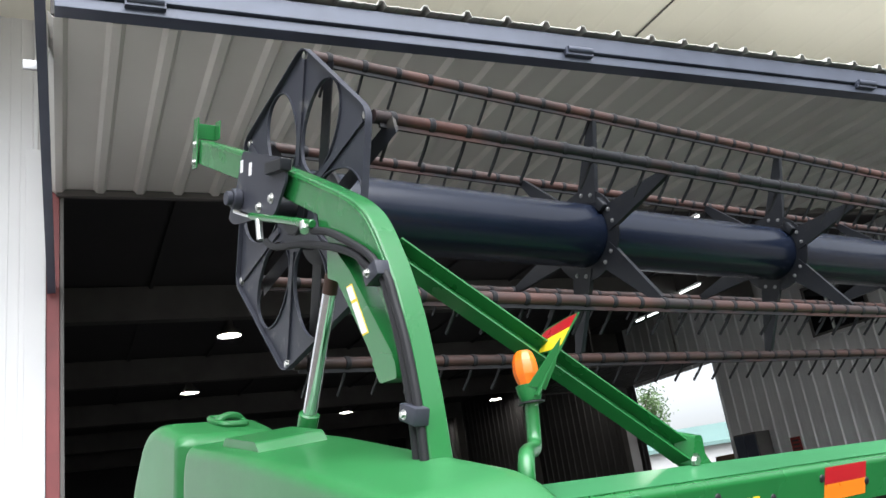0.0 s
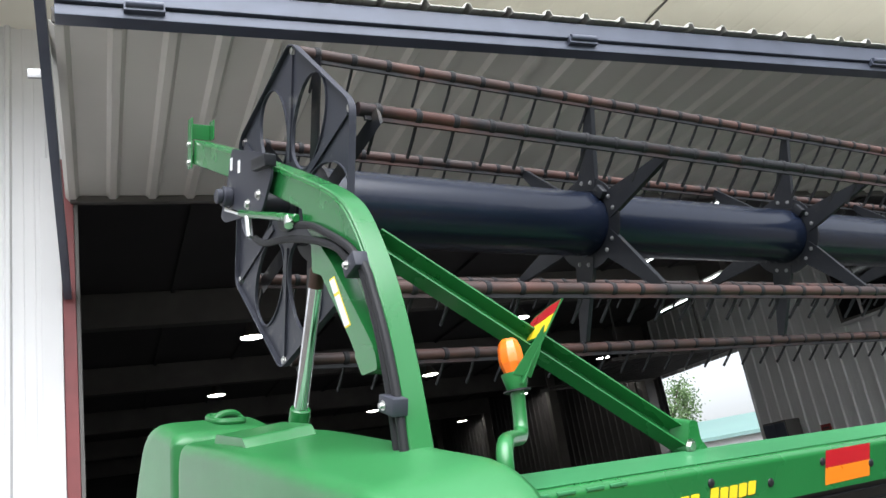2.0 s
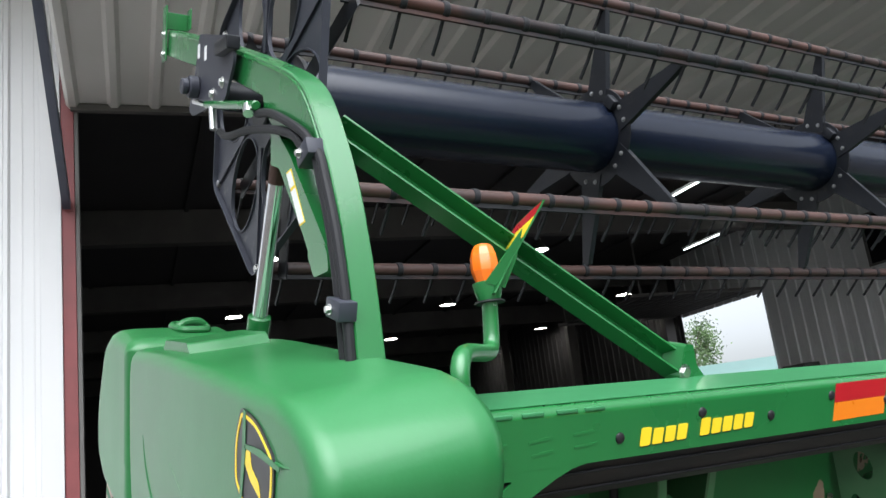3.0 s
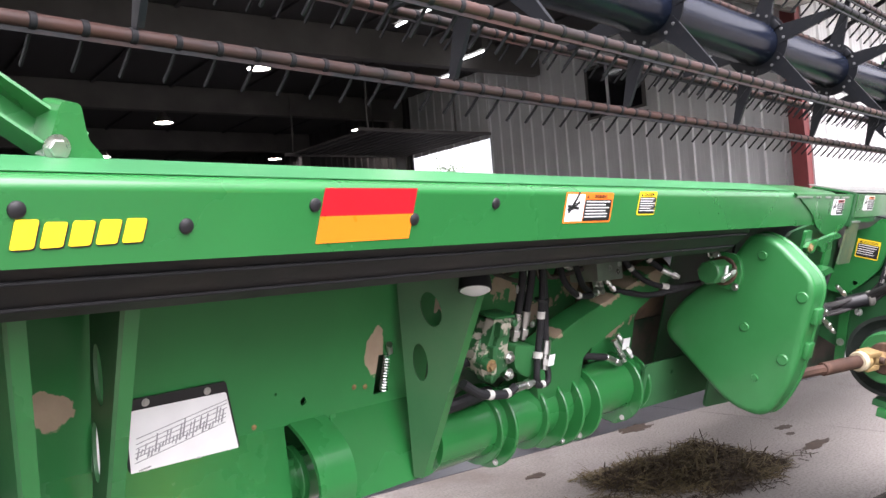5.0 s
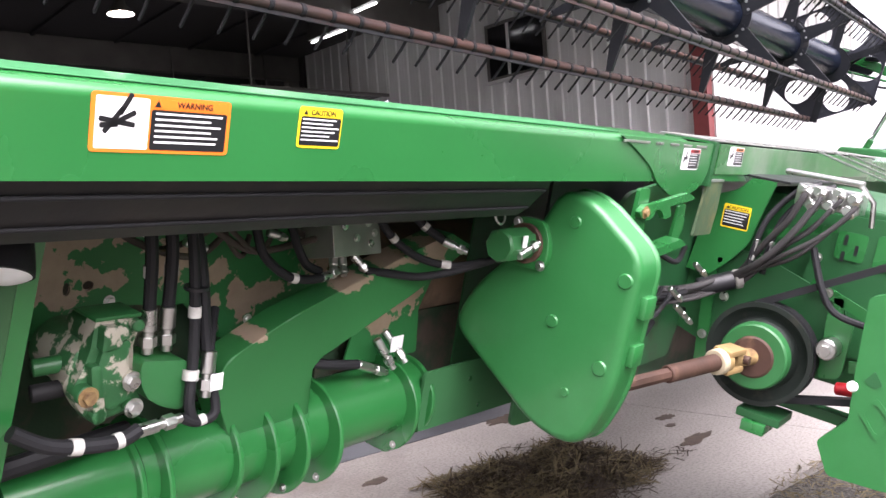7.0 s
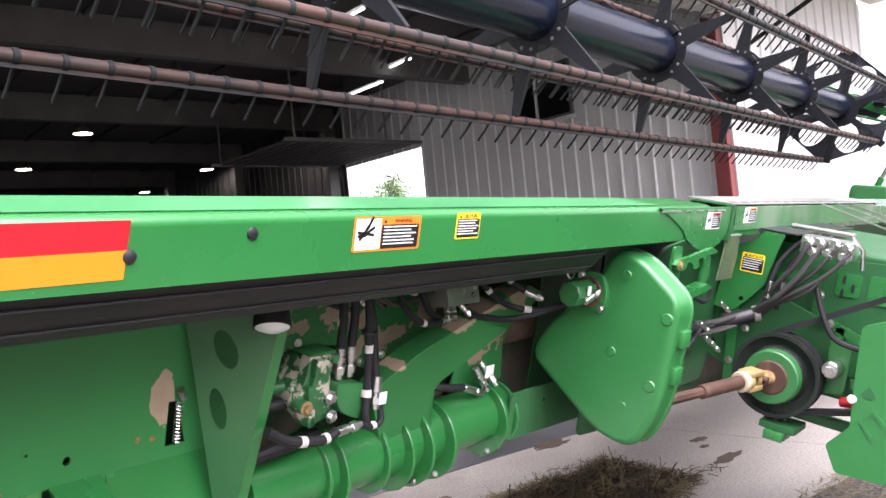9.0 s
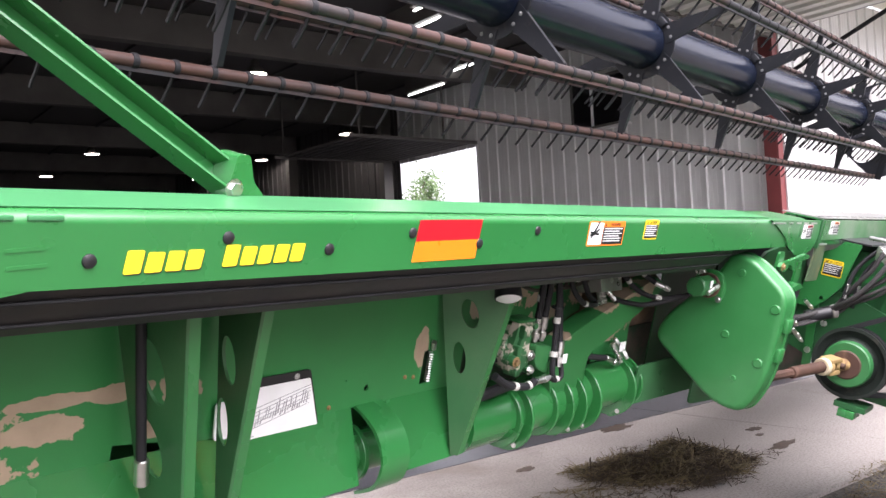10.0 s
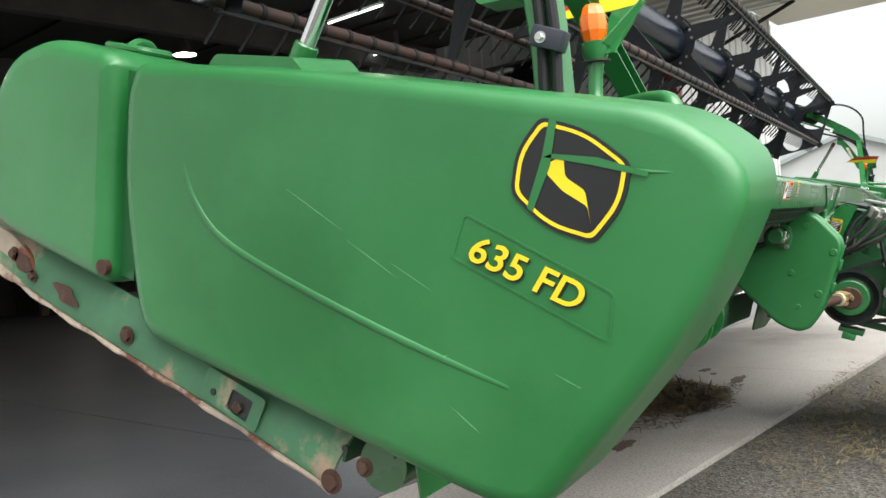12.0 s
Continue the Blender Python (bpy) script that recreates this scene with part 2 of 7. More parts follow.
def ribbed(bm, width, z0, z1, pitch=0.3, rise=0.03, thick=0.006, m=None, minor=True, rib=0.06):
    """Ribbed steel cladding in the xz plane, facing -y: broad pans and raised ribs."""
    xs = []
    k = int(width / pitch) + 1
    for i in range(k):
        x = i * pitch
        pr = [(0, 0), (rib * 0.27, -rise), (rib * 0.73, -rise), (rib, 0)]
        if minor:
            pr += [(0.06 + (pitch - 0.06) * f + dx, y) for f in (0.33, 0.66) for dx, y in ((-0.012, 0), (0, -0.006), (0.012, 0))]
        xs += [(x + a, b) for a, b in pr if x + a <= width]
    xs.append((width, 0))
    front = [[bm.verts.new((x, y, z)) for z in (z0, z1)] for x, y in xs]
    back = [[bm.verts.new((x, y + thick, z)) for z in (z0, z1)] for x, y in xs]
    for a, b in zip(front, front[1:]):
        bm.faces.new((a[0], b[0], b[1], a[1]))
    for a, b in zip(back, back[1:]):
        bm.faces.new((a[0], a[1], b[1], b[0]))
    for e in (0, 1):
        for i in range(len(xs) - 1):
            bm.faces.new((front[i][e], back[i][e], back[i + 1][e], front[i + 1][e]))
    for i in (0, -1):
        bm.faces.new((front[i][0], front[i][1], back[i][1], back[i][0]))
    if m is not None:
        bmesh.ops.transform(bm, matrix=m, verts=bm.verts)
    return bm


def offset(pts, d):
    """A polygon drawn in by d, its corners kept sharp."""
    k = len(pts)
    P = [Vector(p) for p in pts]
    area = sum(P[i].x * P[(i + 1) % k].y - P[(i + 1) % k].x * P[i].y for i in range(k))
    s = 1 if area > 0 else -1
    out = []
    for i in range(k):
        e0, e1 = (P[i] - P[i - 1]).normalized(), (P[(i + 1) % k] - P[i]).normalized()
        n0, n1 = Vector((-e0.y, e0.x)) * s, Vector((-e1.y, e1.x)) * s
        h = n0 + n1
        out.append(tuple(P[i] + h * (d / max(0.25, h.dot(n0)))))
    return out


def shell(pts, r, stations, n=5):
    """A moulded shell: the rounded outline (y, z) drawn in by each station's amount at its x."""
    bm = bmesh.new()
    rings = []
    for x, inset in stations:
        rr = [max(q - inset, 0.2 * q) for q in r] if isinstance(r, (list, tuple)) else r
        rings.append([bm.verts.new((x, y, z)) for y, z in rounded(offset(pts, inset), rr, n)])
    k = len(rings[0])
    for a, b in zip(rings, rings[1:]):
        for i in range(k):
            bm.faces.new((a[i], a[(i + 1) % k], b[(i + 1) % k], b[i]))
    for f in (bm.faces.new(rings[0]), bm.faces.new(rings[-1][::-1])):
        bmesh.ops.triangulate(bm, faces=[f])
    return bm


def worn(name, base, bare, spots, rough=0.45, ragged=1.5, detail=9.0):
    """Paint worn to bare patches with ragged edges round the spots (x, z, half width, half height) in the object's own coordinates."""
    m = mat(name, base, rough, 0, 0.12, 3.0, 0.06, 80)
    n, l = m.node_tree.nodes, m.node_tree.links
    b = n["Principled BSDF"]
    tc = n.new("ShaderNodeTexCoord")
    best = None
    for x, z, w, h in spots:
        mp = n.new("ShaderNodeMapping")
        mp.inputs["Location"].default_value = (-x / w, 0, -z / h)
        mp.inputs["Scale"].default_value = (1 / w, 0, 1 / h)
        l.new(tc.outputs["Object"], mp.inputs["Vector"])
        ln = n.new("ShaderNodeVectorMath")
        ln.operation = "LENGTH"
        l.new(mp.outputs[0], ln.inputs[0])
        if best is None:
            best = ln.outputs["Value"]
        else:
            mi = n.new("ShaderNodeMath")
            mi.operation = "MINIMUM"
            l.new(best, mi.inputs[0])
            l.new(ln.outputs["Value"], mi.inputs[1])
            best = mi.outputs[0]
    no = n.new("ShaderNodeTexNoise")
    no.inputs["Scale"].default_value, no.inputs["Detail"].default_value, no.inputs["Roughness"].default_value = detail, 7, 0.62
    l.new(tc.outputs["Object"], no.inputs["Vector"])
    ma = n.new("ShaderNodeMath")
    ma.operation = "MULTIPLY_ADD"
    l.new(no.outputs[0], ma.inputs[0])
    ma.inputs[1].default_value, ma.inputs[2].default_value = ragged * 2, -ragged
    su = n.new("ShaderNodeMath")
    su.operation = "ADD"
    l.new(best, su.inputs[0])
    l.new(ma.outputs[0], su.inputs[1])
    st = n.new("ShaderNodeMapRange")
    st.inputs["From Min"].default_value, st.inputs["From Max"].default_value = 1.03, 0.97
    l.new(su.outputs[0], st.inputs["Value"])
    mx = n.new("ShaderNodeMix")
    mx.data_type = "RGBA"
    l.new(st.outputs[0], mx.inputs["Factor"])
    l.new(b.inputs["Base Color"].links[0].from_socket, mx.inputs[6])
    hue = n.new("ShaderNodeMix")
    hue.data_type = "RGBA"
    l.new(no.outputs[0], hue.inputs["Factor"])
    hue.inputs[6].default_value, hue.inputs[7].default_value = (*[c * 0.7 for c in bare], 1), (*[c * 1.2 for c in bare], 1)
    l.new(hue.outputs[2], mx.inputs[7])
    l.new(mx.outputs[2], b.inputs["Base Color"])
    return m
# ---- ground ----
BUILD = pose(1.207, 6.667, 0, 0, 0, -10.5)


def ground_mat(name, a, b, c, scale, bump, stone=0.0):
    m = bpy.data.materials.new(name)
    m.use_nodes = True
    n, l = m.node_tree.nodes, m.node_tree.links
    bs = n["Principled BSDF"]
    tc = n.new("ShaderNodeTexCoord")

    def noise_at(s, d=8, r=0.6):
        t = n.new("ShaderNodeTexNoise")
        t.inputs["Scale"].default_value, t.inputs["Detail"].default_value, t.inputs["Roughness"].default_value = s, d, r
        l.new(tc.outputs["Object"], t.inputs["Vector"])
        return t.outputs[0]

    def between(v, lo, hi):
        t = n.new("ShaderNodeMapRange")
        t.inputs["From Min"].default_value, t.inputs["From Max"].default_value = lo, hi
        l.new(v, t.inputs["Value"])
        return t.outputs[0]

    def mix(f, p, q):
        t = n.new("ShaderNodeMix")
        t.data_type = "RGBA"
        l.new(f, t.inputs["Factor"])
        for k, v in ((6, p), (7, q)):
            if isinstance(v, tuple):
                t.inputs[k].default_value = (*v, 1)
            else:
                l.new(v, t.inputs[k])
        return t.outputs[2]
    col = mix(between(noise_at(scale), 0.35, 0.65), a, b)
    col = mix(between(noise_at(scale * 0.3, 10, 0.7), 0.56, 0.7), col, c)
    col = mix(between(noise_at(scale * 60, 3), 0.45, 0.75), col, tuple(0.55 * x for x in a))
    h = noise_at(40, 6, 0.7)
    if stone:
        vo = n.new("ShaderNodeTexVoronoi")
        vo.inputs["Scale"].default_value = stone
        l.new(tc.outputs["Object"], vo.inputs["Vector"])
        hs = n.new("ShaderNodeHueSaturation")
        rnd = n.new("ShaderNodeMapRange")
        rnd.inputs["To Min"].default_value, rnd.inputs["To Max"].default_value = 0.45, 1.7
        sep = n.new("ShaderNodeSeparateColor")
        l.new(vo.outputs["Color"], sep.inputs[0])
        l.new(sep.outputs[0], rnd.inputs["Value"])
        l.new(rnd.outputs[0], hs.inputs["Value"])
        l.new(col, hs.inputs["Color"])
        col, h = hs.outputs[0], vo.outputs["Distance"]
    l.new(col, bs.inputs["Base Color"])
    bs.inputs["Roughness"].default_value = 0.88
    bp = n.new("ShaderNodeBump")
    bp.inputs["Strength"].default_value, bp.inputs["Distance"].default_value = bump, 0.01
    l.new(h, bp.inputs["Height"])
    l.new(bp.outputs[0], bs.inputs["Normal"])
    return m


GRAVEL = ground_mat("gravel", (0.075, 0.067, 0.058), (0.105, 0.095, 0.083), (0.048, 0.042, 0.034), 1.2, 0.9, 55)
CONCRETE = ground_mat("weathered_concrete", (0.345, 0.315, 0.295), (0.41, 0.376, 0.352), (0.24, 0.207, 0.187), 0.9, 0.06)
# Indoor floor: the shed's shade on the concrete is in these dark colours.
CONCRETE_IN = ground_mat("trowelled_concrete_with_shade", (0.072, 0.073, 0.086), (0.105, 0.105, 0.12), (0.045, 0.045, 0.053), 0.8, 0.04)
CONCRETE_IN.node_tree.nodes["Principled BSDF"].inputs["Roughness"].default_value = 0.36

bm = bmesh.new()
bmesh.ops.create_grid(bm, x_segments=2, y_segments=2, size=1500, matrix=Matrix.Translation((0, 0, -0.04)))
solid("ground", bm, GRAVEL, "grey-brown gravel yard strewn with straw", "ground", "structure")

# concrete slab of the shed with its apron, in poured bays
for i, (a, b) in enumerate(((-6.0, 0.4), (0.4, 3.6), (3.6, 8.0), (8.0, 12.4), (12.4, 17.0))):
    # The shade-toned floor starts farther out in the two left bays.
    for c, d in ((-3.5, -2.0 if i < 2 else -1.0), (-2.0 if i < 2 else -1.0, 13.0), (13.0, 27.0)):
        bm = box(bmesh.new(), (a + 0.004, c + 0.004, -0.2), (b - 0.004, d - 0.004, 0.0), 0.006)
        solid("pavement", bm, CONCRETE if c < -3 else CONCRETE_IN, "pale weathered concrete slab with dark stains" if c < -3 else "trowelled concrete floor of the shed, shade put into its dark colour", "pavement", "structure", BUILD)

# ---- building ----
bm = ribbed(bmesh.new(), 4.85, 0.02, 6.3, 0.3)
solid("wall_front_left", bm, WALL_WHITE, "white ribbed steel front wall of the shed", "wall", "structure", BUILD @ pose(-4.98, 0, 0))
bm = ribbed(bmesh.new(), 4.3, 0.02, 5.5, 0.3)
solid("wall_front_right", bm, WALL_WHITE, "white ribbed steel front wall beside the door opening", "wall", "structure", BUILD @ pose(12.42, 0, 0))
bm = box(bmesh.new(), (-0.13, 0.0, 4.95), (12.42, 0.15, 6.3))
solid("wall_front_above", bm, WALL_WHITE, "white steel wall above the door opening", "wall", "structure", BUILD)
bm = box(bmesh.new(), (16.72, 0.0, 0.0), (16.8, 5.0, 5.4))
solid("wall_wing", bm, WALL_WHITE, "white steel end wall of the shed", "wall", "structure", BUILD)

# red steel jambs with pale trim
for x0, s, num, w in ((-0.072, 1, 1, 0.092), (12.3, -1, 2, 0.13)):
    bm = bmesh.new()
    box(bm, (x0, -0.02, 0), (x0 + s * w, 0.0, 5.0), 0.003)
    box(bm, (x0 + s * (w - 0.015), 0.002, 0), (x0 + s * w, 0.2, 5.0), 0.003)
    solid("door_jamb_%d" % num, bm, RED_STEEL, "red oxide painted steel channel door jamb", "door jamb", "structure", BUILD)
    bm = box(bmesh.new(), (x0 - s * 0.002, -0.045, 0), (x0 - s * 0.15, -0.002, 5.0), 0.006)
    solid("trim", bm, WALL_WHITE, "white steel corner trim beside the jamb", "trim", "structure", BUILD)
bm = box(bmesh.new(), (0.022, -0.012, 0), (0.052, 0.10, 5.0), 0.004)
solid("trim", bm, PURLIN, "grey steel edge strip inside the jamb", "trim", "structure", BUILD)

# folded door: lower leaf lies flat under the overhang, hinge tubes at its outer edge
door = thing("bifold_door", BUILD, "open bifold shed door with taupe ribbed steel skin", "door")
bm = ribbed(bmesh.new(), 12.14, 0.0, 2.47, 0.303, 0.036, minor=False, m=pose(-0.035, 0, 4.66, 90, 0, 0), rib=0.105)
part("lower_leaf", bm, DOOR_SKIN, door, "taupe ribbed steel skin")
bm = box(bmesh.new(), (0.0, -0.06, 4.60), (12.15, 0.0, 4.655), 0.004)
part("bottom_rail", bm, PURLIN, door)
for name, lo, hi in (("hinge_tube", (0.0, -2.60, 4.61), (12.15, -2.49, 4.68)), ("hinge_tube", (0.0, -2.625, 4.685), (12.15, -2.51, 4.81))):
    part(name, box(bmesh.new(), lo, hi, 0.008), FRAME_BLUE, door, "blue-grey square steel tube")
for i in range(5):
    x = 0.35 + i * 2.85
    bm = box(bmesh.new(), (x, -2.636, 4.645), (x + 0.22, -2.57, 4.70), 0.004)
    cyl(bm, (x + 0.01, -2.638, 4.683), (x + 0.21, -2.638, 4.683), 0.022, seg=12)
    part("hinge", bm, FRAME_BLUE, door)
bm = ribbed(bmesh.new(), 12.1, 0.0, 2.7, 0.3, 0.035, m=pose(0.03, -2.66, 4.835, -80, 0, 0))
part("upper_leaf", bm, DOOR_SKIN, door, "taupe ribbed steel skin")
for x in (-0.02, 12.08):
    bm = box(bmesh.new(), (x, -2.45, 4.66), (x + 0.05, 0.0, 4.76), 0.004)
    part("side_rail", bm, PURLIN, door)
    if x > 1:
        bm = box(bmesh.new(), (x - 0.05, -0.17, 4.66), (x + 0.02, -0.06, 6.0), 0.005)
        part("guide_track", bm, FRAME_BLUE, door, "dark blue-grey steel guide track")
bm = sweep(bmesh.new(), [(-0.035, -0.05, 3.83), (-0.075, -2.62, 4.80)], 0.0, shape=[(-0.028, -0.045), (0.028, -0.045), (0.028, 0.045), (-0.028, 0.045)])
part("side_strut", bm, FRAME_BLUE, door, "dark blue-grey square steel strut")
part("strut_tab", box(bmesh.new(), (-0.17, -2.02, 4.56), (-0.06, -2.0, 4.62), 0.002), DULL_STEEL, door)
bm = cyl(bmesh.new(), (12.1, -0.06, 3.95), (12.1, -1.95, 4.66), 0.03, seg=12)
part("strut", bm, BLACK, door, "thin black steel strut")
bm = box(bmesh.new(), (12.04, -0.08, 3.86), (12.16, -0.02, 4.04), 0.008)
part("strut_bracket", bm, BLACK, door)

# soffit of the roof overhang, fascia and gutter edge
SLOPE = pose(0, 0, 6.22, 0, 2.5, 0)
bm = ribbed(bmesh.new(), 22.5, 0.0, 2.35, 0.3, 0.008, minor=False, m=pose(-5.2, 0, 0, 90, 0, 0))
solid("soffit", bm, SOFFIT, "cream steel soffit under the roof overhang", "soffit", "structure", BUILD @ SLOPE)
for x in (-0.9, 5.2, 11.3):
    bm = box(bmesh.new(), (x, -2.35, -0.012), (x + 0.02, 0.0, -0.0085))
    solid("trim", bm, SHED_DARK, "dark joint between two soffit sheets", "trim", "structure", BUILD @ SLOPE)
bm = bmesh.new()
box(bm, (-5.2, -2.42, -0.03), (17.3, -2.35, 0.25), 0.01)
box(bm, (-5.2, -2.52, 0.08), (17.3, -2.42, 0.22), 0.02)
solid("fascia", bm, WALL_WHITE, "white steel fascia and gutter", "fascia", "structure", BUILD @ SLOPE)

# inside: liner walls with a window and a side door, ceiling, frames, lamps
LINER = BUILD @ pose(12.36, 0, 0, 0, 0, -90)
# Past the side door the same liner turns dark: shade by colour.
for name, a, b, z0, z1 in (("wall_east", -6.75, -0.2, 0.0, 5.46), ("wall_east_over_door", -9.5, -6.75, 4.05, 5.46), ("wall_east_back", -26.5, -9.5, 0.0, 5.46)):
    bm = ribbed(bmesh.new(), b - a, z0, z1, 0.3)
    solid(name, bm, WALL_GREY if "back" not in name else SHED_DARK, "pale grey ribbed steel liner wall inside the shed, shade painted on its deep end", "wall", "structure", LINER @ pose(a, 0, 0))
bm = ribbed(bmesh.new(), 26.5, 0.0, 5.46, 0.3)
solid("wall_west", bm, SHED_DARK, "ribbed liner wall inside the shed, shade put into its dark colour", "wall", "structure", BUILD @ pose(-5.0, 0, 0, 0, 0, 90))
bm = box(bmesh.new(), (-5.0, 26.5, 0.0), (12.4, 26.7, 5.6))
solid("wall_north", bm, SHED_DARK, "back wall of the shed, shade put into its dark colour", "wall", "structure", BUILD)
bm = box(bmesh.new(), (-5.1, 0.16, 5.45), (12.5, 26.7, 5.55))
solid("ceiling", bm, SHED_DARK, "ribbed shed roof liner, shade put into its dark colour", "ceiling", "structure", BUILD)

win = thing("window_1", BUILD @ pose(12.33, 2.72, 3.88), "dark sliding window with a pale sill in the grey liner wall", "window", kind="structure")
bm = sheet(bmesh.new(), [(0, 0), (1.28, 0), (1.28, 0.92), (0, 0.92)], -0.05, -0.01, "x", [[(0.05, 0.05), (1.23, 0.05), (1.23, 0.87), (0.05, 0.87)]])
part("window_frame", bm, PURLIN, win)
part("window_sill", box(bmesh.new(), (-0.09, -0.04, -0.05), (-0.008, 1.34, 0.0), 0.006), WALL_GREY, win)
part("mullion", box(bmesh.new(), (-0.048, 0.76, 0.05), (-0.012, 0.81, 0.87)), WALL_GREY, win)
for a, b in ((0.05, 0.76), (0.81, 1.23)):
    part("pane", box(bmesh.new(), (-0.03, a, 0.05), (-0.02, b, 0.87)), GLASS_DARK, win)

sg = thing("wall_sign", BUILD, "small red sign on the liner wall", "sign")
part("plate", box(bmesh.new(), (12.315, 4.94, 2.0), (12.325, 5.18, 2.28)), mat("faded_red_sign", (0.25, 0.03, 0.03), 0.5), sg)
for z in (2.06, 2.13, 2.2):
    part("text_bar", box(bmesh.new(), (12.311, 4.98, z), (12.3155, 5.14, z + 0.03)), SHED_DARK, sg)
cab = thing("wall_cabinet", BUILD, "dark grey steel cabinet standing against the liner wall", "cabinet")
part("body", box(bmesh.new(), (11.95, 5.62, 0.0), (12.31, 6.22, 2.5), 0.012), PURLIN, cab)
for k in range(2):
    part("door", box(bmesh.new(), (11.93, 5.64 + 0.29 * k, 0.05), (11.95, 5.91 + 0.29 * k, 2.46), 0.004), FRAME_BLUE, cab)
TIMBER = mat("weathered_brown_timber", (0.14, 0.085, 0.05), 0.8, 0, 0.3, 6, 0.2, 40)
rk = thing("timber_rack", BUILD, "brown timber rack with a slanting brace by the side door", "rack")
for v in (6.9, 7.5):
    part("post", box(bmesh.new(), (12.6, v, 0.0), (12.7, v + 0.1, 2.2), 0.006), TIMBER, rk)
part("rail", box(bmesh.new(), (12.6, 6.9, 2.05), (12.7, 7.6, 2.2), 0.006), TIMBER, rk)
part("brace", sweep(bmesh.new(), [(12.56, 6.85, 1.3), (12.56, 6.35, 2.45)], 0.0, shape=[(-0.05, -0.03), (-0.05, 0.03), (0.05, 0.03), (0.05, -0.03)]), TIMBER, rk)

# the side door, run up flat under the roof on its tracks
od = thing("overhead_door", BUILD @ pose(0, 0, 4.12), "open sectional overhead door lying flat under the roof", "door")
for k in range(5):
    u = 12.2 - 0.56 * (k + 1)
    pn = part("panel", box(bmesh.new(), (u + 0.004, 6.7, 0.0), (u + 0.556, 9.55, 0.045), 0.004), SHED_DARK, od, "dark steel door panel")
    for q in (0.10, 0.30, 0.50):
        part("rib", box(bmesh.new(), (u + q, 6.72, -0.022), (u + q + 0.035, 9.53, 0.0), 0.003), PURLIN, pn)
for v in (6.62, 9.6):
    part("track", box(bmesh.new(), (9.2, v, -0.03), (12.28, v + 0.05, 0.03), 0.004), PURLIN, od)
    for u in (9.4, 11.4):
        part("hanger", box(bmesh.new(), (u, v + 0.01, 0.03), (u + 0.03, v + 0.04, 1.26)), PURLIN, od)

# steel frames across the shed and purlins along it
for v in (5.2, 9.8, 14.4, 19.0, 23.6):
    bm = box(bmesh.new(), (-4.9, v - 0.1, 4.95), (12.3, v + 0.1, 5.44), 0.01)
    solid("rafter", bm, PURLIN, "grey primed steel rafter across the shed", "rafter", "structure", BUILD)
    for x in (-4.9, 12.02) if v > 6 else (-4.9,):
        bm = box(bmesh.new(), (x, v - 0.1, 0.0), (x + 0.26, v + 0.1, 4.95), 0.01)
        solid("column", bm, PURLIN, "grey primed steel column against the wall", "column", "structure", BUILD)
for i in range(12):
    x = -4.6 + 1.44 * i
    solid("purlin", box(bmesh.new(), (x, 0.3, 5.40), (x + 0.05, 26.4, 5.44)), SHED_DARK, "thin steel purlin under the roof liner", "purlin", "structure", BUILD)

LAMP_GLOW = glow("lamp_glow", (1.0, 0.93, 0.82), 25.0)


def bay_lamp():
    ob = thing("high_bay_lamp", BUILD @ pose(0, 0, 4.9), "lit round high-bay lamp hanging from the shed roof", "lamp", "lamps in the shed")
    bm = lathe(bmesh.new(), [(0, 0.24), (0.06, 0.24), (0.075, 0.16), (0.16, 0.03), (0.20, 0.0), (0.19, 0.0), (0.15, 0.03), (0.0, 0.05)], Matrix.Identity(4), 20)
    part("shade", bm, PURLIN, ob)
    part("diffuser", lathe(bmesh.new(), [(0, 0.0), (0.12, 0.0), (0.185, 0.012), (0, 0.02)], Matrix.Identity(4), 20), LAMP_GLOW, ob)
    part("cord", cyl(bmesh.new(), (0, 0, 0.24), (0, 0, 0.55), 0.012, seg=8), PURLIN, ob)
    return ob


lamp = bay_lamp()
spots = [(u, v) for u in (2.4, 7.1, 11.7) for v in (1.5, 6.05, 10.7, 15.3, 20.0)]
spots = [s for s in spots if s not in ((2.4, 1.5), (11.7, 1.5), (11.7, 6.05))]
lamp.matrix_world = BUILD @ pose(*spots[0], 4.9)
for s in spots[1:]:
    copy_thing(lamp, BUILD @ pose(*s, 4.9))

# fluorescent tubes under the roof
TUBE_GLOW = glow("tube_glow", (0.95, 1.0, 0.96), 3.0)
for u, v0, v1 in ((7.8, 1.3, 2.65), (8.3, 2.65, 3.9), (10.5, 4.5, 5.7), (11.0, 6.0, 7.2)):
    tl = thing("tube_lamp", BUILD @ pose(u, v0, 5.1), "lit fluorescent tube lamp under the shed roof", "lamp", "tube lamps in the shed")
    part("housing", box(bmesh.new(), (-0.07, 0, 0.03), (0.07, v1 - v0, 0.36), 0.01), PURLIN, tl)
    part("tube", cyl(bmesh.new(), (0, 0.03, 0.0), (0, v1 - v0 - 0.03, 0.0), 0.016, seg=12), TUBE_GLOW, tl)

# seen through the side door and past the shed: a low building and a far shed
far = thing("far_shed", pose(46, 4.5, 0, 0, 0, -3), "white gabled shed far across the yard", "building")
bm = sheet(bmesh.new(), [(-6, 0), (6, 0), (6, 2.9), (0, 5.2), (-6, 2.9)], 0, 0.3, "x")
part("wall", bm, WALL_WHITE, far)
bm = sheet(bmesh.new(), [(-6.4, 2.75), (0, 5.2), (6.4, 2.75), (6.4, 2.95), (0, 5.42), (-6.4, 2.95)], -0.3, 24, "x")
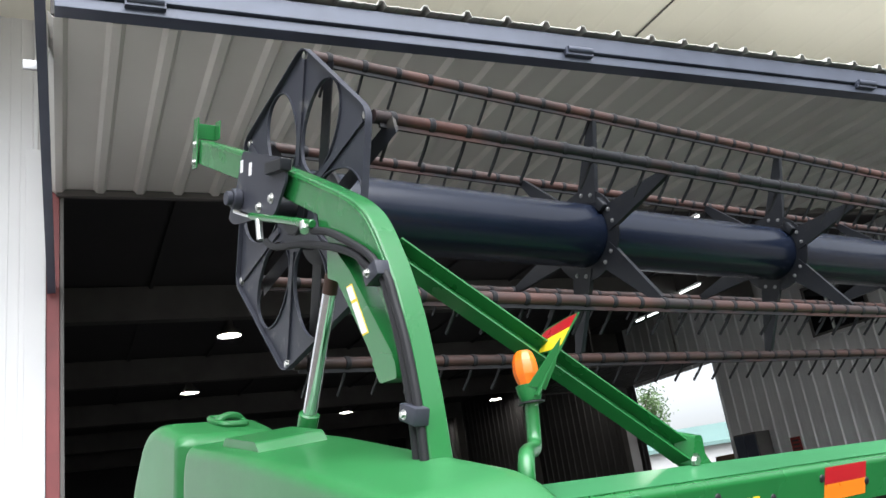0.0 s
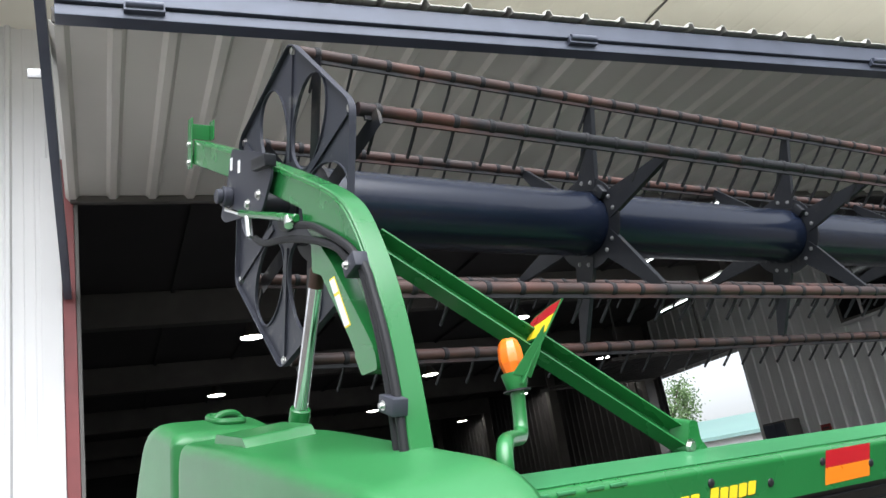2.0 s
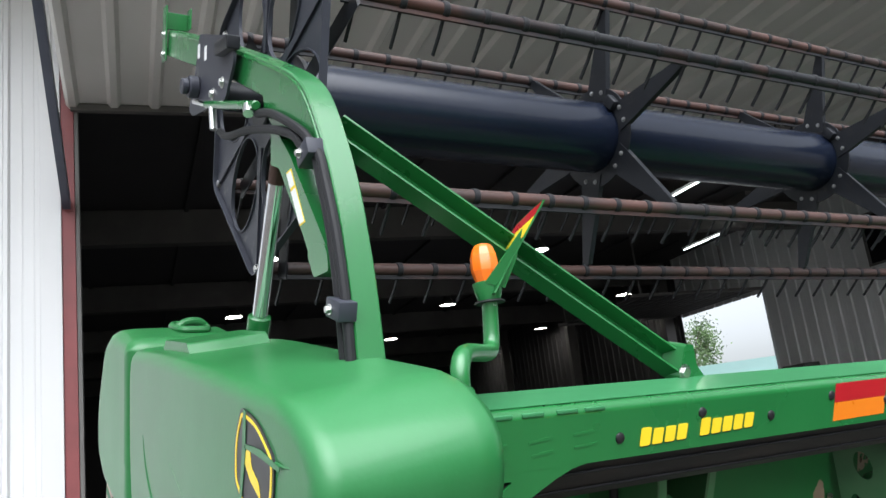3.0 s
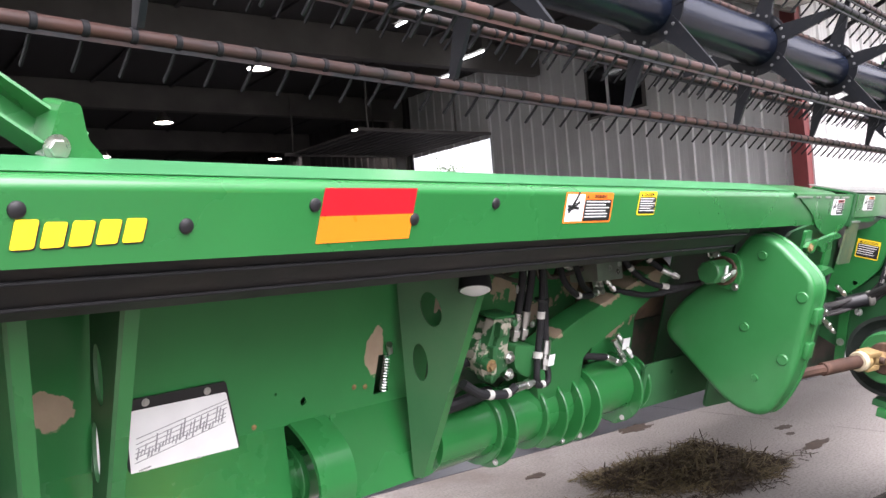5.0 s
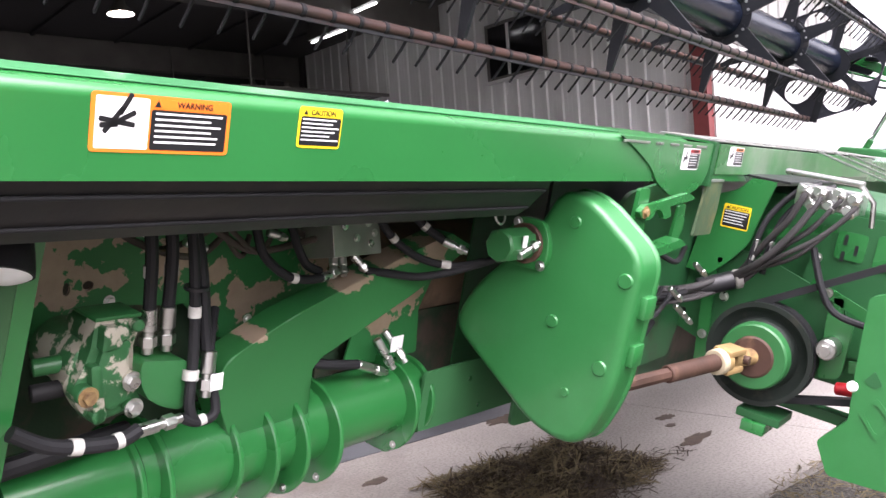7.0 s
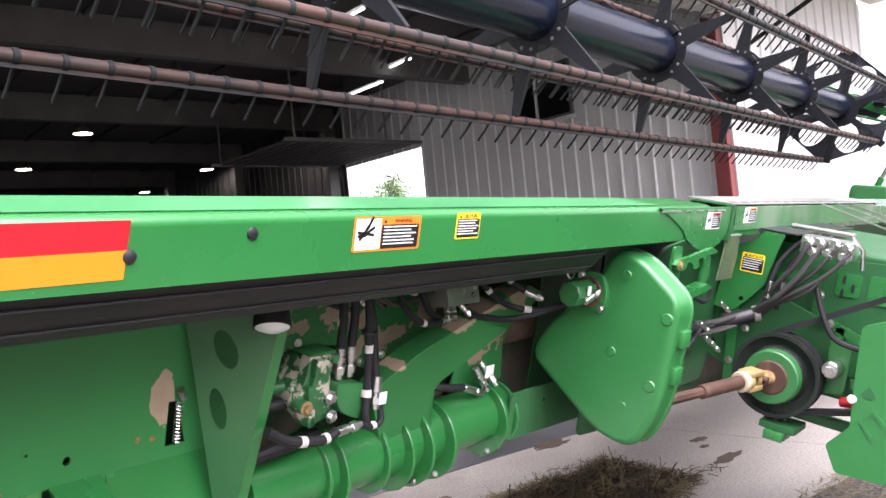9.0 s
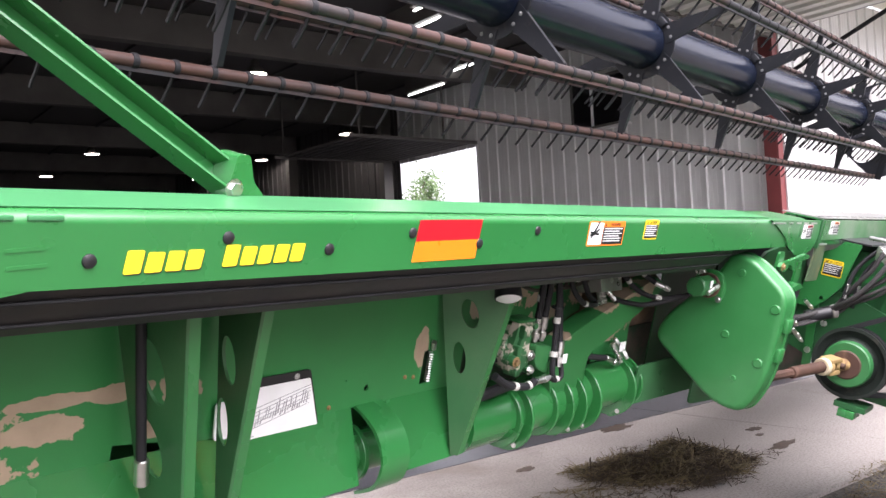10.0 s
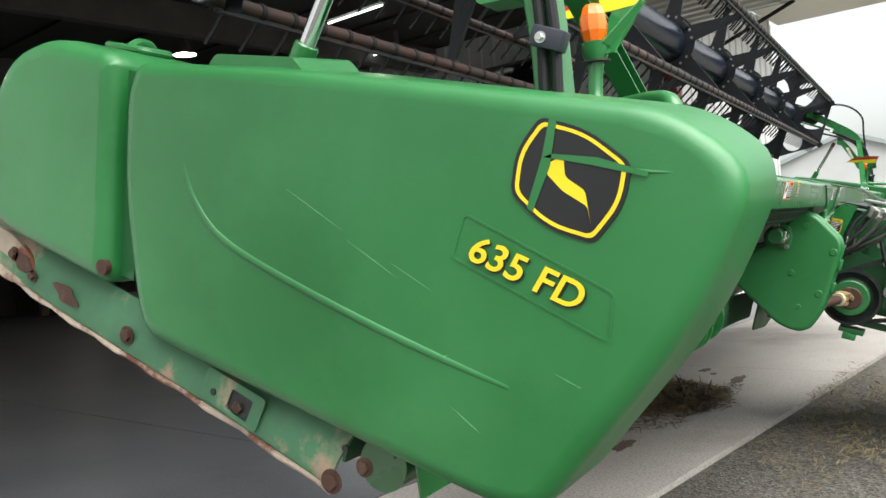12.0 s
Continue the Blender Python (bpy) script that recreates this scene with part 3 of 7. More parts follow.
part("roof", bm, mat("pale_blue_grey_roofing", (0.42, 0.47, 0.48), 0.4, 0.2, 0.06, 0.5), far)
part("window", box(bmesh.new(), (-0.02, -1.3, 3.4), (0.0, -0.9, 3.8)), INK, far)

# outside the side door: a pale green roofed building, a tree, stacked timber
low = thing("low_building", pose(37.0, 34.3, 0, 0, 0, -48), "low white building with a pale green roof beyond the side door", "building")
part("wall", box(bmesh.new(), (-1.5, 0, 0), (16, 8, 3.6)), WALL_WHITE, low)
bm = sheet(bmesh.new(), [(-0.6, 3.6), (8.6, 3.6), (8.6, 3.8), (4.0, 5.0), (-0.6, 3.8)], -2.0, 16.5, "x")
part("roof", bm, mat("pale_green_roofing", (0.15, 0.25, 0.23), 0.5, 0, 0.06, 0.5), low)


def tree(x, y, h, seed, label):
    rng = random.Random(seed)
    ob = thing("tree", pose(x, y, 0), label, "tree")
    bm = bmesh.new()
    sweep(bm, smooth_path([(0, 0, 0), (0.1, 0, h * 0.25), (0.0, 0.1, h * 0.5), (0.05, 0, h * 0.8)], 4), 0.16, 8)
    tips = []
    for i in range(9):
        a, z = rng.uniform(0, 6.28), h * rng.uniform(0.35, 0.75)
        t = Vector((math.cos(a) * h * 0.15, math.sin(a) * h * 0.15, z + h * 0.2))
        sweep(bm, [(0.03, 0.03, z), t * 0.5 + Vector((0, 0, z * 0.5)), t], 0.05, 6)
        tips.append(t)
    part("trunk", bm, mat("bark", (0.12, 0.09, 0.07), 0.9, 0, 0.3, 8, 0.3, 30), ob)
    bm = bmesh.new()
    for i in range(3600):
        c = rng.choice(tips) + Vector((rng.gauss(0, h * 0.055), rng.gauss(0, h * 0.055), rng.gauss(0, h * 0.06)))
        n = Vector((rng.gauss(0, 1), rng.gauss(0, 1), rng.gauss(0, 1))).normalized()
        u = n.orthogonal().normalized() * rng.uniform(0.06, 0.13)
        w = n.cross(u) * 0.6
        bm.faces.new([bm.verts.new(c - u), bm.verts.new(c - w), bm.verts.new(c + u), bm.verts.new(c + w)])
    part("crown", bm, mat("foliage", (0.10, 0.16, 0.06), 0.7, 0, 0.4, 2.0), ob, smooth=0)
    return ob


tree(44.4, 40.6, 8.0, 2, "green leafy tree beyond the side door")

# ---- the header: x along it, y forward, z up in its own tilted frame ----
HEAD = pose(0, 1.54, 1.65, 16.5, 0, 0)
header = thing("combine_header", HEAD, "green draper header of a combine harvester, raised off the ground", "farm machine")


def text_mesh(body, size, depth=0.0015):
    cu = bpy.data.curves.new("writing", "FONT")
    cu.offset = size * 0.014
    cu.body, cu.size, cu.extrude, cu.align_x, cu.align_y = body, size, depth, "CENTER", "CENTER"
    ob = new("writing", cu)
    me = bpy.data.meshes.new_from_object(ob)
    bpy.data.objects.remove(ob)
    bm = bmesh.new()
    bm.from_mesh(me)
    bpy.data.meshes.remove(me)
    return bm


def bolt_head(bm, p, d, r=0.011, h=0.008):
    """A hexagon bolt head with washer on a face whose outward way is d."""
    p, d = Vector(p), Vector(d).normalized()
    cyl(bm, p, p + d * 0.002, r * 1.5, seg=14)
    cyl(bm, p + d * 0.002, p + d * (0.002 + h), r, seg=6, bevel=0.001)
    return bm


# top beam: pressed sheet with a rolled upper edge, end gusset with a triangular window
def beam_shell(x0, x1):
    bm = bmesh.new()
    prof = [(0.018, -0.036), (0.0, -0.034), (0.0, 0.07), (0.004, 0.082), (0.014, 0.09), (0.03, 0.094), (0.175, 0.094), (0.185, 0.085), (0.185, -0.02), (0.179, -0.02), (0.179, 0.082), (0.17, 0.088), (0.03, 0.088), (0.012, 0.08), (0.006, 0.07), (0.006, -0.03), (0.018, -0.03)]
    loops = [[bm.verts.new((x, y, z)) for y, z in prof] for x in (x0, x1)]
    k = len(prof)
    for i in range(k):
        bm.faces.new((loops[0][i], loops[0][(i + 1) % k], loops[1][(i + 1) % k], loops[1][i]))
    bm.faces.new(loops[0])
    bm.faces.new(loops[1][::-1])
    return bm


beam = part("top_beam", beam_shell(1.275, 5.06), GREEN, header)
gus = [(1.215, 0.072), (1.275, 0.078), (1.275, -0.033), (1.56, -0.033), (1.515, -0.041), (1.47, -0.058), (1.41, -0.088), (1.25, -0.2), (1.15, -0.285), (1.08, -0.30), (1.13, -0.10)]
hole = rounded([(1.278, -0.048), (1.362, -0.050), (1.268, -0.121)], 0.012)
part("end_gusset", sheet(bmesh.new(), gus, 0.0, 0.006, "y", [hole[::-1]]), GREEN, header)
# Paler green: sky light on the beam's top face, put into the colour.
SKY_PALE_GREEN = mat("green_paint_lightened_by_sky", (0.042, 0.205, 0.078), 0.4, 0, 0.12, 3.0, 0.05, 90, coat=0.2)
part("top_sheen", box(bmesh.new(), (1.28, 0.022, 0.0935), (4.62, 0.176, 0.0955), 0.0008), SKY_PALE_GREEN, beam, "beam top with the sky's sheen put into its paler green")
part("end_plate", sheet(bmesh.new(), rounded([(0.0, -0.03), (0.19, -0.03), (0.19, 0.10), (0.12, 0.125), (0.02, 0.085)], 0.015), 1.268, 1.274, "x"), GREEN, header)
part("pole_socket", lathe(bmesh.new(), [(0.0, 0.0), (0.022, 0.0), (0.027, 0.005), (0.027, 0.013), (0.022, 0.018), (0.0, 0.018)], pose(1.204, -0.041, 0.140), 24), GREEN, header)
part("pole_socket", lathe(bmesh.new(), [(0.0, 0.0), (0.02, 0.0), (0.02, 0.14), (0.0, 0.14)], pose(1.201, -0.043, 0.0), 20), GREEN, header)
part("socket_stay", cyl(bmesh.new(), (1.20, 0.0, 0.106), (1.27, 0.0, 0.106), 0.012, seg=14), GREEN, header)
part("socket_plate", sheet(bmesh.new(), rounded([(1.238, 0.02), (1.238, 0.135), (1.268, 0.131), (1.283, 0.119), (1.294, 0.078), (1.294, 0.02)], 0.006), 0.02, 0.026, "y"), GREEN, header)
# Tabs along the fold share the top's sky-lightened green.
for x in (1.30, 1.38, 1.47, 1.545):
    part("fold_tab", box(bmesh.new(), (x, -0.002, 0.077), (x + 0.055, 0.006, 0.085), 0.0015), SKY_PALE_GREEN, beam)
# Black sheet behind the triangular window, in place of the shade there.
part("gusset_hole_shade", sheet(bmesh.new(), [(1.2, -0.036), (1.5, -0.036), (1.42, -0.10), (1.25, -0.19), (1.15, -0.2)], 0.10, 0.105, "y"), INK, header)
for x, z in ((1.288, 0.018), (1.645, 0.011), (1.902, 0.046), (2.148, 0.019), (2.391, 0.051), (2.638, 0.022), (2.882, 0.053)):
    part("cap_plug", lathe(bmesh.new(), [(0, 0.006), (0.006, 0.006), (0.0115, 0.003), (0.0125, 0.0), (0, 0.0)], pose(x, -0.0005, z, 90, 0, 0), 16), INK, beam, "round black rubber plug")
for x0, z0, x1, z1 in ((1.30, 0.02, 1.345, 0.024), (1.305, -0.01, 1.35, -0.005), (1.397, 0.024, 1.459, 0.03), (1.405, -0.004, 1.463, 0.002), (1.515, 0.03, 1.574, 0.034), (1.518, 0.003, 1.58, 0.007)):
    bm = sheet(bmesh.new(), rounded([(x0, z0 - 0.003), (x1, z1 - 0.003), (x1, z1 + 0.003), (x0, z0 + 0.003)], 0.003), -0.0014, 0.001, "y")
    part("pressed_rib", bm, GREEN, beam)

# conspicuity tape, decals and the maker's mark as plain yellow blocks
part("tape", sheet(bmesh.new(), [(2.405, 0.031), (2.633, 0.034), (2.637, 0.083), (2.41, 0.081)], -0.0012, 0.0, "y"), RED, beam, "red reflective tape strip")
part("tape", sheet(bmesh.new(), [(2.401, -0.018), (2.629, -0.015), (2.633, 0.0335), (2.405, 0.0305)], -0.0012, 0.0, "y"), ORANGE, beam, "orange reflective tape strip")
for k, w in enumerate((0.034, 0.04, 0.034, 0.036, 0.012, 0.044, 0.033, 0.033, 0.035, 0.033)):
    if k == 4:
        continue
    x = 1.703 + 0.0382 * k
    z, h, sl = -0.014 + 0.0012 * k, 0.036 if k not in (0, 5) else 0.041, 0.006
    for y, o, mt in ((-0.0012, 0.0025, INK), (-0.0024, 0.0, YELLOW)):
        bm = sheet(bmesh.new(), rounded([(x + o, z - o), (x + 0.031 + o, z - o + 0.001), (x + 0.031 + sl + o, z + h - o), (x + sl + o, z + h - o)], 0.004, 2), y, y + 0.0012, "y")
        part("mark_block", bm, mt, beam, "yellow vinyl block" if mt is YELLOW else "black vinyl edge")


def decal(x, z, w, h, edge, head, pictogram, word, parent, m=None, lines=6, y=0.0):
    """A safety decal in the xz plane: border, coloured heading, dark text field with unreadable lines."""
    m = m or Matrix.Identity(4)
    place = m @ Matrix.Translation((x, y, z))

    def flat(name, a, b, c, d, lift, material, par, r=0.003):
        bm = sheet(bmesh.new(), rounded([(a, b), (c, b), (c, d), (a, d)], r, 3), -lift, -lift + 0.0005, "y")
        bmesh.ops.transform(bm, matrix=place, verts=bm.verts)
        return part(name, bm, material, par)
    base = flat("decal", 0, 0, w, h, 0.001, edge, parent, 0.006)
    base["label"] = "orange bordered warning decal" if pictogram else "yellow bordered caution decal"
    x0 = w * 0.40 if pictogram else w * 0.05
    if pictogram:
        flat("pictogram_field", w * 0.03, h * 0.06, w * 0.385, h * 0.94, 0.0016, WHITE, base)
        for a, c, s, t in ((0.10, 0.30, 0.20, 52), (0.05, 0.52, 0.24, -8), (0.14, 0.42, 0.18, 28), (0.20, 0.62, 0.15, 60), (0.06, 0.40, 0.12, 5)):
            bm = sheet(bmesh.new(), rounded([(0, 0), (w * s, 0), (w * s, h * 0.09), (0, h * 0.09)], 0.002, 2), -0.0022, -0.0017, "y")
            bmesh.ops.transform(bm, matrix=place @ Matrix.Translation((w * a, 0, h * c)) @ pose(0, 0, 0, 0, -t, 0), verts=bm.verts)
            part("pictogram", bm, INK, base)
    flat("text_field", x0, h * 0.06, w * 0.97, h * 0.76, 0.0016, INK, base)
    flat("heading", x0, h * 0.78, w * 0.97, h * 0.95, 0.0014, head, base)
    bm = text_mesh(word, h * (0.155 if pictogram else 0.185), 0.0002)
    bmesh.ops.transform(bm, matrix=place @ Matrix.Translation(((x0 + w * 0.97) / 2 + w * 0.03, -0.0020, h * 0.865)) @ pose(0, 0, 0, 90, 0, 0), verts=bm.verts)
    part("writing", bm, INK, base, smooth=0)
    bm = sheet(bmesh.new(), [(x0 + 0.004, h * 0.81), (x0 + 0.004 + h * 0.13, h * 0.81), (x0 + 0.004 + h * 0.065, h * 0.93)], -0.002, -0.0016, "y")
    bmesh.ops.transform(bm, matrix=place, verts=bm.verts)
    part("sign", bm, INK, base)
    rng = random.Random(int(x * 1000))
    for i in range(lines):
        zz = h * (0.68 - 0.6 * i / lines)
        flat("text_bar", x0 + w * 0.03, zz, x0 + (w * 0.94 - x0) * rng.uniform(0.72, 1.0), zz + h * 0.035, 0.0021, WHITE, base, 0.0005)


decal(3.142, 0.004, 0.212, 0.076, ORANGE_VINYL, ORANGE_VINYL, True, "WARNING", beam)
decal(3.484, 0.02, 0.094, 0.065, YELLOW, YELLOW, False, "CAUTION", beam)

# black trough under the beam
bm = bmesh.new()
prof = [(0.02, -0.036), (0.03, -0.06), (0.05, -0.085), (0.07, -0.11), (0.10, -0.138), (0.15, -0.145), (0.22, -0.14), (0.24, -0.1), (0.24, -0.036)]
for a, b in ((1.3, 4.32),):
    L0, L1 = [[bm.verts.new((x, y, z)) for y, z in prof] for x in (a, b)]
    for i in range(len(prof) - 1):
        bm.faces.new((L0[i], L0[i + 1], L1[i + 1], L1[i]))
    bm.faces.new(L0)
    bm.faces.new(L1)
part("skirt", bm, mat("black_rubber_skirt", (0.0055, 0.0055, 0.0065), 0.5, 0, 0.25, 2.0, 0.1, 60, second=(0.022, 0.017, 0.013), second_amount=0.2, second_scale=5, second_edge=0.3), header, "black rubber skirt under the beam")
for z, y in ((-0.062, 0.029), (-0.112, 0.07)):
    part("skirt_rib", cyl(bmesh.new(), (1.32, y, z), (4.31, y, z), 0.004, seg=8), RUBBER, header)

# Unseen plate added behind the beam to block sky light from above.
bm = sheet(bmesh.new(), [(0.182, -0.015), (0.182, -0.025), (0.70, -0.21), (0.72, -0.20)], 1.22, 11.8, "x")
part("light_baffle", bm, GREEN_DARK, header)

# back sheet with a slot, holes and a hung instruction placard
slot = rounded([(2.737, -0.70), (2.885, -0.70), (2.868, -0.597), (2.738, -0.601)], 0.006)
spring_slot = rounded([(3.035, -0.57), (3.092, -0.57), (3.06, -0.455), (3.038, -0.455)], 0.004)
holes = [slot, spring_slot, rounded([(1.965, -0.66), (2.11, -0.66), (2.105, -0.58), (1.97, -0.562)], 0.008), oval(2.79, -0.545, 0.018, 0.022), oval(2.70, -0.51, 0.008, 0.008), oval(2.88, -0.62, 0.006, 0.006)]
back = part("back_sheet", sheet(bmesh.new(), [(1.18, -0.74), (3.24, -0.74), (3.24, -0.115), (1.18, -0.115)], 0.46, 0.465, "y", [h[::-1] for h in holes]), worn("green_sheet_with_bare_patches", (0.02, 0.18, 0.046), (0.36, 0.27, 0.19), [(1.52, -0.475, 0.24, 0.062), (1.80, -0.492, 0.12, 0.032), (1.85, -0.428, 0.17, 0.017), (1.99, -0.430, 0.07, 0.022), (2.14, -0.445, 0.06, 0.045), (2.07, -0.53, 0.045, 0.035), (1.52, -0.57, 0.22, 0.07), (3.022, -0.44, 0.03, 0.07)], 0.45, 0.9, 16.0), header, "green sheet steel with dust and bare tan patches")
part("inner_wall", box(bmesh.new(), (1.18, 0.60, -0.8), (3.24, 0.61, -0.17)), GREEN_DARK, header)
for x, z in ((2.96, -0.535), (3.0, -0.54), (2.645, -0.585)):
    part("rivet", bolt_head(bmesh.new(), (x, 0.46, z), (0, -1, 0), 0.005, 0.004), YOKE, back)
plac = part("placard", sheet(bmesh.new(), rounded([(2.33, -0.665), (2.615, -0.655), (2.548, -0.448), (2.30, -0.452)], 0.008), 0.452, 0.456, "y"), INK, back, "white instruction placard with a line drawing")
part("placard_face", sheet(bmesh.new(), rounded([(2.334, -0.660), (2.608, -0.651), (2.55, -0.474), (2.306, -0.478)], 0.005), 0.4505, 0.452, "y"), WHITE, plac)
GREYINK = mat("grey_printing", (0.3, 0.3, 0.31), 0.5)
rng = random.Random(31)


def drawn(pts):
    part("drawn_line", sheet(bmesh.new(), pts, 0.4497, 0.4505, "y"), GREYINK, plac)


for k in range(6):
    a, b = 0.011 * k + rng.uniform(-0.002, 0.002), 0.011 * k + rng.uniform(-0.002, 0.002)
    drawn([(2.335, -0.600 + a), (2.555, -0.548 + b), (2.555, -0.5465 + b), (2.335, -0.598 + a)])
for k in range(26):
    x = 2.338 + 0.0082 * k
    z, h = -0.598 + 0.00195 * k + rng.uniform(-0.004, 0.012), rng.uniform(0.01, 0.045)
    drawn([(x, z), (x + rng.uniform(0.0015, 0.005), z), (x + 0.006, z + h), (x + 0.003, z + h)])
for x, z, w, h in ((2.455, -0.637, 0.03, 0.012), (2.49, -0.632, 0.022, 0.02), (2.475, -0.648, 0.05, 0.004), (2.52, -0.64, 0.012, 0.016), (2.36, -0.618, 0.03, 0.004), (2.36, -0.626, 0.022, 0.003)):
    part("drawn_part", sheet(bmesh.new(), oval(x, z, w, h, 10, 12, 3.0), 0.4498, 0.4505, "y"), GREYINK, plac)
for x in (2.35, 2.50):
    part("rivet", bolt_head(bmesh.new(), (x, 0.452, -0.463), (0, -1, 0), 0.006, 0.003), STEEL, plac)

# upright brackets: tapered plates with oval cut-outs and a folded front flange
BRACKET = mat("dusty_green_bracket", (0.02, 0.115, 0.036), 0.5, 0, 0.15, 5, 0.1, 70, second=(0.06, 0.10, 0.05), second_amount=0.15, second_scale=2.5, second_edge=0.5)


def bracket(a, b, t, ovals, foot=0.1):
    """A plate from the rear top corner a and the front top corner b down to the tip t."""
    a, b, t = Vector(a), Vector(b), Vector(t)
    u, v = b - a, t - a
    n = u.cross(v).normalized()
    m = Matrix(((u.x, v.x, n.x, a.x), (u.y, v.y, n.y, a.y), (u.z, v.z, n.z, a.z), (0, 0, 0, 1)))
    bm = sheet(bmesh.new(), [(0, 0), (1, 0), (foot, 1), (0, 1)], -0.004, 0.004, "z", [oval(*o, 8)[::-1] for o in ovals])
    bmesh.ops.transform(bm, matrix=m, verts=bm.verts)
    br = part("bracket", bm, BRACKET, header, "dusty green plate bracket with oval cut-outs")
    e = a + u * foot + v
    bm = bmesh.new()
    vs = [[bm.verts.new(p + Vector(d)) for d in ((0, 0, 0), (0.034, 0.004, 0), (0.034, 0.010, 0), (0, 0.006, 0))] for p in (b, e)]
    for i in range(4):
        bm.faces.new((vs[0][i], vs[0][(i + 1) % 4], vs[1][(i + 1) % 4], vs[1][i]))
    bm.faces.new(vs[0])
    bm.faces.new(vs[1])
    part("flange", bm, GREEN, br)


bracket((3.04, 0.46, -0.13), (3.20, 0.25, -0.13), (3.155, 0.375, -0.81), ((0.34, 0.26, 0.22, 0.14), (0.18, 0.49, 0.16, 0.16)))
bracket((2.215, 0.46, -0.13), (2.150, 0.185, -0.13), (2.225, 0.36, -0.85), ((0.26, 0.30, 0.33, 0.15), (0.14, 0.53, 0.26, 0.16)))
bracket((1.93, 0.46, -0.13), (1.955, 0.185, -0.13), (2.06, 0.40, -0.85), ((0.44, 0.28, 0.32, 0.21), (0.25, 0.555, 0.34, 0.20)), 0.45)
# tag seen through the cut-out, hanging rod and thin stay behind the left end
part("tag", sheet(bmesh.new(), rounded([(2.238, -0.60), (2.285, -0.60), (2.28, -0.495), (2.234, -0.495)], 0.012), 0.44, 0.446, "y"), WHITE, back, "small white tag")

rod = part("hanging_rod", cyl(bmesh.new(), (1.932, 0.335, -0.14), (1.976, 0.335, -0.56), 0.012, seg=12), RUBBER, header, "black rod hanging beside the bracket")
part("clevis", cyl(bmesh.new(), (1.976, 0.335, -0.545), (1.982, 0.335, -0.61), 0.017, seg=12, bevel=0.003), STEEL, rod)
part("thin_rod", sweep(bmesh.new(), smooth_path([(1.66, 0.34, -0.12), (1.60, 0.35, -0.24), (1.56, 0.36, -0.34), (1.515, 0.36, -0.45), (1.44, 0.38, -0.60)], 6), 0.006, 10), RUST, header, "thin rusty rod behind the gusset")

# torque tube along the bottom with flanges
for x0, x1 in ((1.2, 2.735), (2.885, 3.235)):
    bm = sheet(bmesh.new(), [(0.4595, -0.60), (0.375, -0.82), (0.3805, -0.822), (0.464, -0.602)], x0, x1, "x")
    part("lower_sheet", bm, GREEN, header)
part("slot_loop", sheet(bmesh.new(), smooth_path([(0.47, -0.594), (0.40, -0.616), (0.34, -0.657), (0.306, -0.731), (0.328, -0.815), (0.405, -0.867)], 4) + smooth_path([(0.41, -0.858), (0.337, -0.808), (0.316, -0.731), (0.348, -0.665), (0.405, -0.626), (0.47, -0.604)], 4), 2.752, 2.868, "x"), GREEN, header, "curved green steel loop")
part("slot_back", box(bmesh.new(), (2.70, 0.56, -0.88), (2.92, 0.565, -0.60)), GREEN_DIRTY, header)
part("tube_end", cyl(bmesh.new(), (1.2, 0.50, -0.775), (3.26, 0.50, -0.775), 0.07, seg=28), GREEN, header)
bm = cyl(bmesh.new(), (3.25, 0.46, -0.758), (4.46, 0.46, -0.758), 0.1, seg=36)
tube = part("torque_tube", bm, GREEN, header)
part("tube_ring", cyl(bmesh.new(), (2.78, 0.50, -0.775), (2.80, 0.50, -0.775), 0.095, seg=28, bevel=0.002), GREEN, header)
for x, r, dy, dz in ((3.50, 0.122, 0, -0.006), (3.555, 0.138, 0, -0.012), (3.74, 0.124, 0, -0.006), (3.835, 0.134, -0.004, -0.012), (3.925, 0.14, -0.004, -0.016), (4.035, 0.142, -0.004, -0.018), (4.335, 0.14, 0, -0.012), (4.43, 0.12, 0, -0.006)):
    fl = part("flange", cyl(bmesh.new(), (x, 0.46 + dy, -0.758 + dz), (x + 0.014, 0.46 + dy, -0.758 + dz), r, seg=36, bevel=0.003), GREEN, header)
    part("weld", cyl(bmesh.new(), (x + 0.014, 0.46, -0.758), (x + 0.022, 0.46, -0.758), 0.106, seg=32, bevel=0.003), GREEN, fl)
    if r in (0.138, 0.14, 0.142):
        for a in (235, 285):
            part("bolt", bolt_head(bmesh.new(), (x, 0.46 + dy + (r - 0.016) * math.cos(radians(a)), -0.758 + dz + (r - 0.016) * math.sin(radians(a))), (-1, 0, 0), 0.007, 0.006), STEEL, fl)
bm = sheet(bmesh.new(), rounded([(4.40, -0.84), (5.1, -0.865), (5.5, -0.89), (5.5, -0.70), (4.75, -0.66), (4.40, -0.66)], 0.02), 0.36, 0.37, "y", [oval(4.63, -0.72, 0.02, 0.02)[::-1], oval(4.70, -0.82, 0.02, 0.02)[::-1]])
part("tube_web", bm, mat("dust_matted_green_paint", (0.02, 0.12, 0.036), 0.85, 0, 0.15, 3.0, 0.08, 70), header)

# Grimy green, darkened further with the shade deep in the bay.
BAY_DARK = mat("grimy_green_with_bay_shade", (0.02, 0.05, 0.024), 0.7, 0, 0.3, 5, 0.15, 60, second=(0.08, 0.06, 0.045), second_amount=0.35, second_scale=4)
